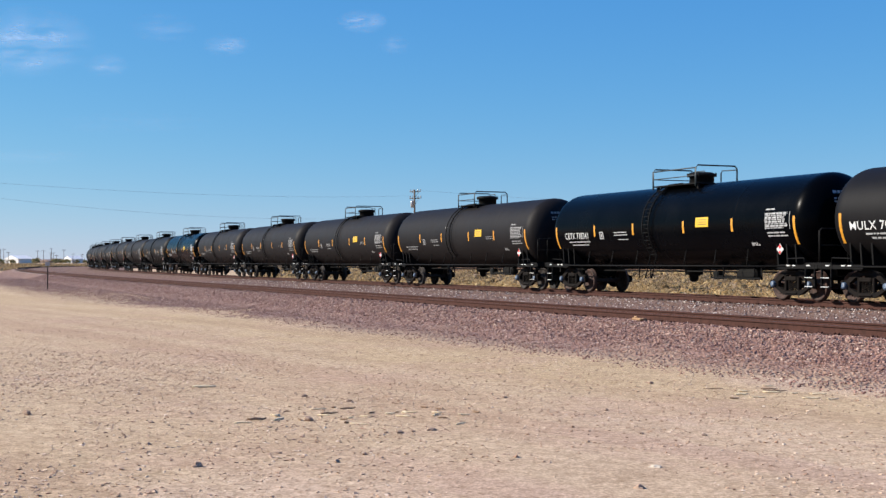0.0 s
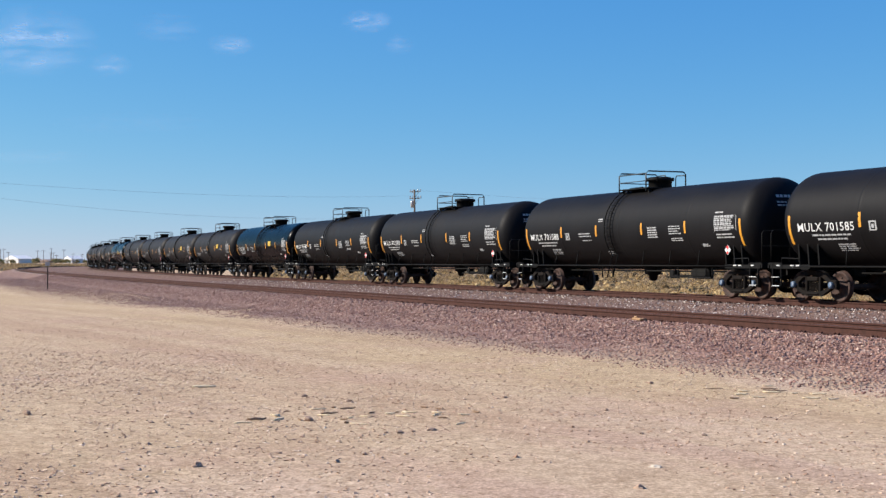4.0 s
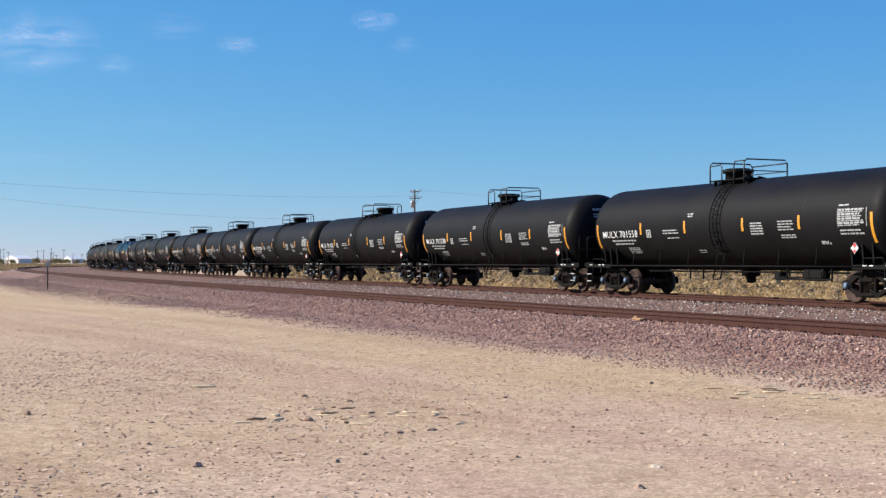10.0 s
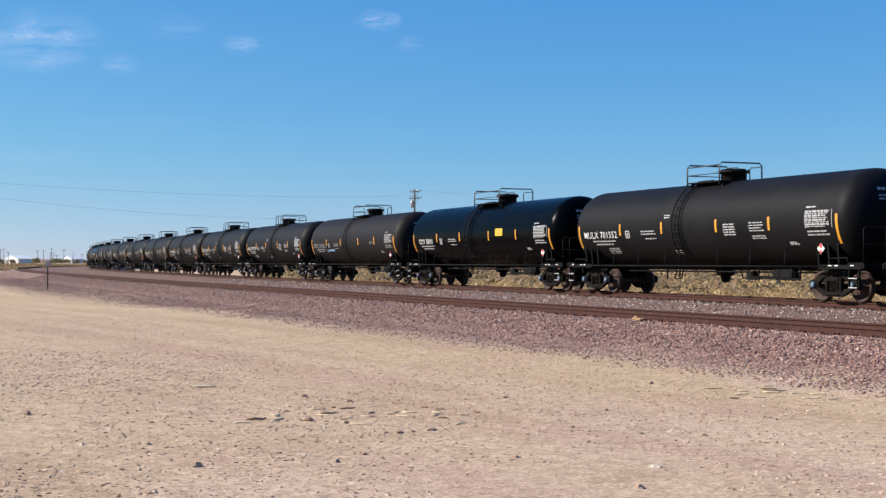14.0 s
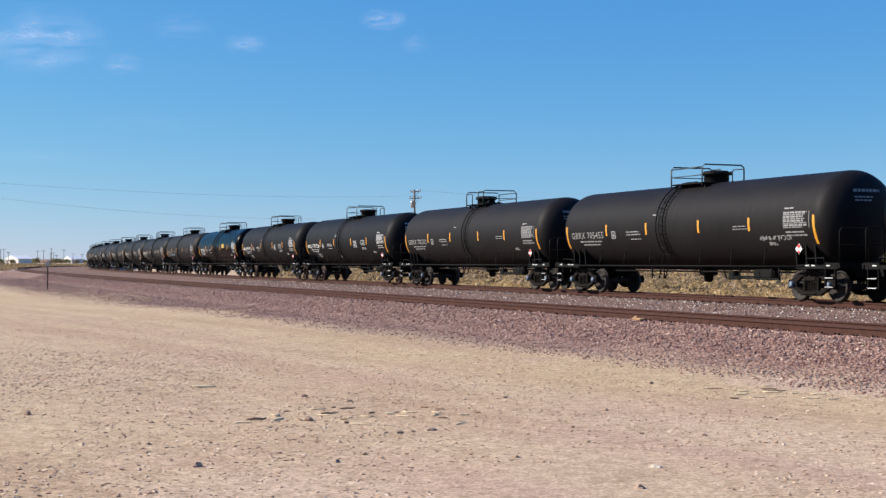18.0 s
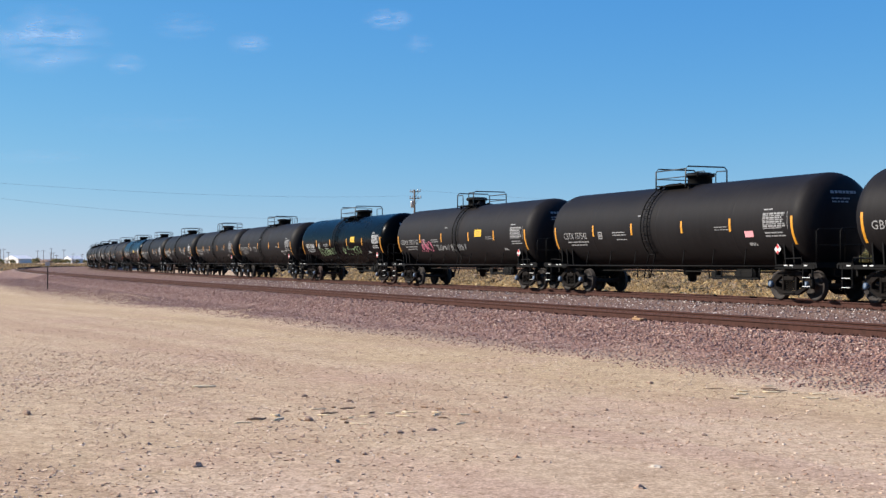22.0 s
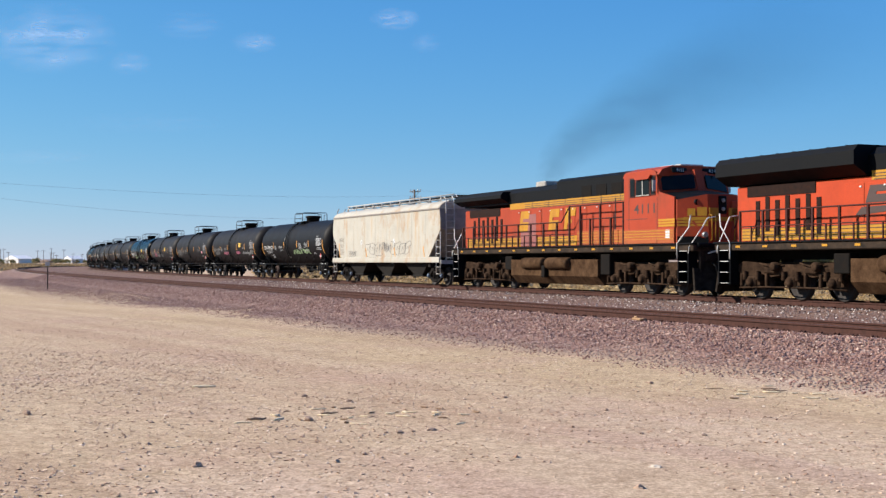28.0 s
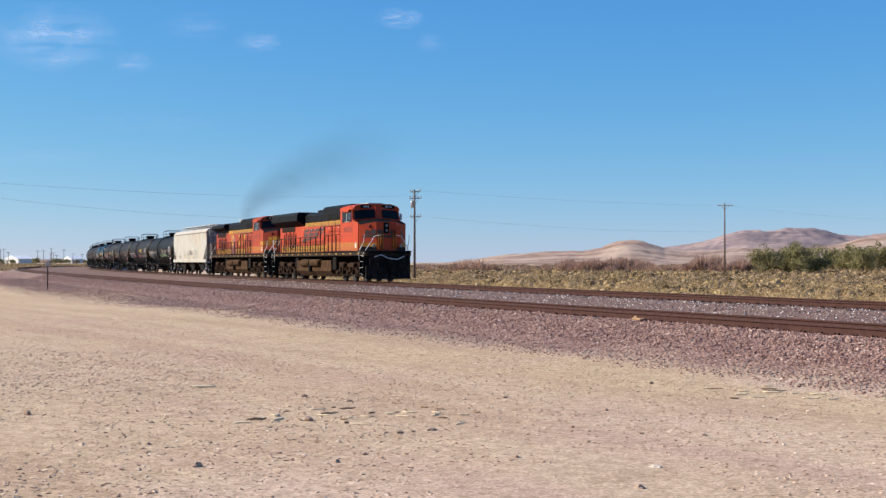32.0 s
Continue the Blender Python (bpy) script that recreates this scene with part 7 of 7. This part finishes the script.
M["far_brown"] = plain("far_brown", (0.20, 0.135, 0.105), 0.8)
M["far_rust"] = plain("far_rust", (0.26, 0.19, 0.16), 0.8)
shed(-302, 930, 19.0, 12, 5.6, -42)
shed(-266, 940, 12.5, 9, 5.2, -48)
shed(-273, 960, 8, 6, 3.6, -40)
shed(-318, 985, 14, 8, 3.4, -45)
for b, d, wide, tall in ((-0.312, 1010, 14, 3.2), (-0.302, 990, 11, 2.8), (-0.296, 1000, 9, 3.4), (-0.289, 985, 10, 2.9), (-0.284, 1020, 12, 3.3)):
    shed(b * d, d, wide, 8, tall, -40, "far_brown", "far_rust")
for i, (b, d, tall) in enumerate(((-0.306, 900, 9.2), (-0.296, 930, 6.0), (-0.2835, 920, 7.0), (-0.2765, 940, 6.6), (-0.339, 880, 9.5), (-0.3365, 890, 10.0), (-0.333, 905, 8.0), (-0.3105, 905, 9.0), (-0.3005, 915, 7.5), (-0.3, 960, 11.0), (-0.2905, 925, 9.8), (-0.2985, 980, 8.0))):
    z = ground_height(b * d, d)
    p = thing("utility_pole", "dark utility pole standing among the far sheds", "utility pole", "far utility poles", pose(b * d, d, z))
    part("pole", Shape().tube([(0, 0, -0.3), (0, 0, tall)], [0.2, 0.14], 6), "pole_wood", p)
    part("crossarm", Shape().box(0, 0, tall - 0.5, 2.6, 0.16, 0.18), "pole_wood", p)
for i, (b, d, tall, wide) in enumerate(((-0.312, 890, 4.6, 7), (-0.297, 900, 4.4, 8), (-0.288, 905, 4.2, 7), (-0.293, 915, 3.6, 6), (-0.338, 870, 4.0, 8), (-0.33, 890, 3.4, 6), (-0.281, 915, 3.2, 6), (-0.274, 930, 3.0, 5))):
    t = tamarisk(b * d, d, tall, wide, 300 + i)
    tagged(t, "dark bushy tree beside the far sheds", "tree", "far trees")

# ---------------------------------------------------------------- clouds
def wisp_material(name, seed, density, wide):
    m = bpy.data.materials.new(name)
    m.use_nodes = True
    t = m.node_tree
    t.nodes.clear()
    out = t.nodes.new("ShaderNodeOutputMaterial")
    p = coords(t)
    fall = t.nodes.new("ShaderNodeTexGradient")
    fall.gradient_type = "SPHERICAL"
    mp = t.nodes.new("ShaderNodeMapping")
    mp.inputs["Scale"].default_value = (1.0, 0.0, 1.0)
    link(t, p, mp.inputs["Vector"])
    link(t, mp.outputs["Vector"], fall.inputs["Vector"])
    shift = t.nodes.new("ShaderNodeMapping")
    shift.inputs["Location"].default_value = (seed, 0, seed * 0.7)
    link(t, p, shift.inputs["Vector"])
    n = noise_node(t, shift.outputs["Vector"], 2.0 if wide else 1.2, 7.0, 0.6, (0.75, 1.0, 1.6))
    wisps = ramp(t, n, [(0.38, (0, 0, 0)), (0.78, (1, 1, 1))] if wide else [(0.2, (0, 0, 0)), (0.7, (1, 1, 1))])
    soft = ramp(t, fall.outputs["Fac"], [(0.0, (0, 0, 0)), (0.85, (1, 1, 1))])
    a = blend(t, 1.0, wisps, soft, "MULTIPLY")
    k = t.nodes.new("ShaderNodeMath")
    k.operation = "MULTIPLY"
    k.inputs[1].default_value = density
    link(t, a, k.inputs[0])
    clear = t.nodes.new("ShaderNodeBsdfTransparent")
    body = t.nodes.new("ShaderNodeBsdfDiffuse")
    body.inputs["Color"].default_value = (0.85, 0.86, 0.88, 1) if wide else (0.02, 0.02, 0.022, 1)
    if wide:  # thin cloud lets the sun through
        glow = t.nodes.new("ShaderNodeBsdfTranslucent")
        glow.inputs["Color"].default_value = (0.9, 0.9, 0.9, 1)
        both = t.nodes.new("ShaderNodeAddShader")
        link(t, body.outputs[0], both.inputs[0])
        link(t, glow.outputs[0], both.inputs[1])
        body = both
    mix = t.nodes.new("ShaderNodeMixShader")
    link(t, k.outputs[0], mix.inputs[0])
    link(t, clear.outputs[0], mix.inputs[1])
    link(t, body.outputs[0], mix.inputs[2])
    link(t, mix.outputs[0], out.inputs["Surface"])
    return m


def dome(n=14):
    """A shallow bowl of unit radius, bulging towards -y."""
    verts, faces = [(0, -0.03, 0)], []
    for i in range(1, n + 1):
        r = i / n
        for k in range(28):
            a = 2 * math.pi * k / 28
            verts.append((r * math.cos(a), -0.03 * (1 - r * r), r * math.sin(a)))
    for k in range(28):
        faces.append((0, 1 + k, 1 + (k + 1) % 28))
    for i in range(n - 1):
        for k in range(28):
            a = 1 + i * 28
            faces.append((a + k, a + 28 + k, a + 28 + (k + 1) % 28, a + (k + 1) % 28))
    return Shape().add(verts, faces, True)


CLOUDS = []
FAR = 3000.0
# bearing and height at the start, drift over the clip, half sizes, density (as parts of the distance)
for i, (b, e, db, de, wx, wz, den) in enumerate(((-0.319, 0.172, 0.020, 0.003, 0.040, 0.019, 0.95), (-0.258, 0.154, 0.020, 0.002, 0.013, 0.0065, 0.6), (-0.166, 0.1695, 0.0245, 0.0025, 0.014, 0.006, 0.85),
                                                 (-0.062, 0.1875, 0.0285, 0.0025, 0.015, 0.0062, 1.1), (-0.215, 0.183, 0.024, 0.002, 0.020, 0.008, 0.4), (-0.038, 0.1695, 0.028, 0.002, 0.009, 0.0055, 0.45),
                                                 (-0.32, 0.084, 0.012, 0.0, 0.035, 0.004, 0.25), (-0.24, 0.110, 0.014, 0.0, 0.05, 0.006, 0.12))):
    cl = new("cloud", dome().mesh("cloud", wisp_material("cloud_wisp", 3.1 * i + 1.0, den * 0.5, True)))
    tagged(cl, "small thin white wisp of cloud in the blue sky", "cloud", "thin clouds")
    cl.visible_shadow = False
    cl.scale = (wx * FAR * 1.35, 40.0, wz * FAR * 1.5)
    CLOUDS.append((cl, (b * FAR, FAR, 1.2 + (e - 0.003) * FAR), ((b + db) * FAR, FAR, 1.2 + (e + de - 0.003) * FAR)))

# ---------------------------------------------------------------- exhaust smoke of the second locomotive
SMOKE = []
smoke = thing("exhaust_smoke", "thin dark exhaust smoke drifting from the locomotive's stack", "smoke")
for i in range(20):
    u = i / 19
    puff = part("puff", dome(), wisp_material("smoke_wisp", 2.3 * i + 0.5, 0.17 - 0.145 * u, False), smoke)
    puff.scale = (0.75 + 3.4 * u, 0.4, 0.8 + 2.2 * u)
    puff.visible_shadow = False
    SMOKE.append((puff, u))

# ---------------------------------------------------------------- loose things on the dirt
M["dark_rock"] = grained("dark_rock", (0.28, 0.185, 0.125), (0.44, 0.30, 0.21), 9.0, 0.9, relief=0.006)
M["pale_rock"] = grained("pale_rock", (0.52, 0.42, 0.31), (0.62, 0.51, 0.39), 9.0, 0.9, relief=0.004)
M["pale_wood"] = grained("pale_wood", (0.72, 0.56, 0.34), (0.80, 0.66, 0.44), 5.0, 0.85, stretch=(0.3, 3, 3), relief=0.003)
M["block_wood"] = grained("block_wood", (0.260, 0.139, 0.061), (0.341, 0.209, 0.110), 5.0, 0.85, stretch=(0.3, 3, 3), relief=0.003)
M["brown_wood"] = grained("brown_wood", (0.20, 0.125, 0.075), (0.30, 0.2, 0.125), 5.0, 0.85, stretch=(0.3, 3, 3), relief=0.003)


def rock(x, y, r, flat, seed, material="dark_rock"):
    rng = random.Random(seed)
    bm = bmesh.new()
    bmesh.ops.create_icosphere(bm, subdivisions=2, radius=1.0)
    off = Vector((seed * 1.7, seed * 0.3, 0))
    for v in bm.verts:
        k = 1.0 + 0.45 * noise.noise(v.co * 1.3 + off) + 0.2 * noise.noise(v.co * 3.1 + off)
        v.co = Vector((v.co.x * k * rng.uniform(0.97, 1.03), v.co.y * k * 0.8, max(-0.4, v.co.z * k * flat))) * r
    me = bpy.data.meshes.new("rock")
    bm.to_mesh(me)
    bm.free()
    me.materials.append(M[material])
    ob = new("rock", me)
    ob.matrix_basis = pose(x, y, ground_height(x, y) + r * flat * 0.28, 0, 0, rng.uniform(0, 360))
    return tagged(ob, "rough brown stone lying on the dirt", "rock", "loose stones")


for i, (x, y, r, flat) in enumerate(((-2.38, 12.66, 0.055, 0.75), (-5.41, 17.0, 0.055, 0.9), (-0.13, 15.46, 0.06, 0.45), (-0.5, 15.15, 0.045, 0.6), (-1.69, 16.4, 0.075, 0.6), (-1.35, 18.72, 0.06, 0.4),
                                     (-3.62, 16.2, 0.05, 0.4), (1.71, 11.4, 0.05, 0.5), (-1.05, 12.9, 0.035, 0.7), (-0.35, 15.3, 0.03, 0.6), (-0.66, 15.2, 0.03, 0.5), (2.2, 17.6, 0.035, 0.7), (3.0, 15.0, 0.035, 0.6), (-2.05, 19.3, 0.06, 0.5),
                                     (1.6, 14.4, 0.03, 0.6), (2.3, 15.1, 0.03, 0.6), (-3.2, 14.2, 0.035, 0.6), (0.9, 19.2, 0.05, 0.5), (3.4, 21.4, 0.05, 0.6), (-0.8, 13.4, 0.03, 0.7), (2.05, 12.6, 0.06, 0.3))):
    rock(x, y, r, flat, i + 1, "dark_rock" if i != 20 else "pale_rock")


def stick(x, y, length, turn, thick, material, label, z=None, group="loose sticks"):
    rng = random.Random(int(x * 100) + 7)
    pts = [(length * (k / 5 - 0.5), rng.uniform(-0.02, 0.02) * length, rng.uniform(0, 0.012)) for k in range(6)]
    ob = new("stick", Shape().tube(pts, [thick * 0.7, thick, thick * 1.1, thick, thick * 0.9, thick * 0.5], 7).mesh("stick", material))
    ob.matrix_basis = pose(x, y, (ground_height(x, y) if z is None else z) + thick * 0.8, 0, 0, turn)
    return tagged(ob, label, "stick", group)


stick(-3.78, 20.7, 0.38, 4, 0.02, "pale_wood", "pale splinter of wood lying on the dirt")
stick(-2.35, 16.5, 0.24, 12, 0.016, "brown_wood", "dark brown stick lying on the dirt")
rng_s = random.Random(12)
for k in range(48):  # straw and bark litter in two drifts
    x, y = (rng_s.gauss(-1.1, 0.75), rng_s.gauss(16.8, 0.55)) if k < 32 else (rng_s.gauss(5.0, 0.5), rng_s.gauss(19.7, 0.55))
    stick(x, y, rng_s.uniform(0.06, 0.26) * (1.0 if k < 32 else 1.25), rng_s.uniform(-70, 70) * (1.0 if k < 32 else 0.4), rng_s.uniform(0.007, 0.014), "pale_wood" if rng_s.random() < 0.6 else "brown_wood", "dry straw-coloured litter on the gravel", group="dry litter")
q_near = side_track(-13.75)
spot = on_line(-13.75, q_near + 1.05, NEAR_Z - 0.12)
block = new("wood_block", Shape().box(0, 0, -0.02, 0.5, 0.13, 0.07, chamfer=0.02).box(-0.16, 0.1, -0.02, 0.2, 0.09, 0.06, chamfer=0.02).box(0.18, -0.03, 0.03, 0.14, 0.06, 0.05, chamfer=0.015).mesh("wood_block", "block_wood"))
block.matrix_basis = Matrix.Translation(spot) @ Matrix.Rotation(heading(-13.75) + 0.05, 4, "Z")
tagged(block, "splintered orange-brown wood block on the tie ends", "wood block")
# ---------------------------------------------------------------- what moves
SPEED = 14.031  # metres a second


def rail_pose(s, back=False, half=7.0):
    """The pose of a vehicle whose middle is s metres along the far track."""
    a, b = on_line(s - half), on_line(s + half)
    turn = math.atan2(b.y - a.y, b.x - a.x) + (math.pi if back else 0.0)
    return Matrix.Translation((a + b) / 2) @ Matrix.Rotation(turn, 4, "Z")


def roll(wheels, radius, way):
    """Wheels at one place in their bogies turn together."""
    first = wheels[0]
    base = first.matrix_basis.translation.copy()
    walk(first, [(k / 20.0, Matrix.Translation(base) @ Matrix.Rotation(way * SPEED * k / 20.0 / radius, 4, "Y")) for k in range(641)])
    for other in wheels[1:]:
        other.rotation_mode = "QUATERNION"
        data = other.animation_data_create()
        data.action = first.animation_data.action
        data.action_slot = first.animation_data.action_slot


def motions():
    for vehicle, s0, back in [(c, s, False) for c, s in CARS] + [(HOPPER, -365.75, False), (LOCOS[0], -408.57, True), (LOCOS[1], -386.30, True)]:
        walk(vehicle, [(t, rail_pose(s0 + SPEED * t, back)) for t in range(33)])
    for cloud, a, b in CLOUDS:
        walk(cloud, [(0, Matrix.Translation(a)), (32, Matrix.Translation(b))])
    # the smoke rides above the second locomotive's stack and trails towards its cab
    walk(smoke, [(t, Matrix.Translation(rail_pose(-386.30 + SPEED * t, True) @ Vector((-3.0, 0, 4.75)))) for t in range(33)])
    for puff, u in SMOKE:
        walk(puff, [(t, Matrix.Translation((0.1 + 11.0 * u ** 1.35 + 0.25 * u * math.sin(t * 0.9 + 5 * u), -4.0 * u, 0.3 + 5.6 * u ** 0.8 + 0.2 * u * math.cos(t * 0.7 + 3 * u))) @ Matrix.Rotation(0.3 * math.sin(t * 0.4 + 2 * u), 4, "Y")) for t in range(33)])
    sets = {}
    for vehicle in [c for c, _ in CARS] + [HOPPER] + LOCOS:
        for bogie in vehicle.children:
            if bogie.name.startswith("bogie"):
                for w in bogie.children:
                    if w.name.startswith("wheelset"):
                        sets.setdefault((vehicle in LOCOS, round(w.location.x, 2)), []).append(w)
    for (driving, _), wheels in sets.items():
        roll(wheels, 0.533 if driving else 0.457, -1 if driving else 1)


motions()
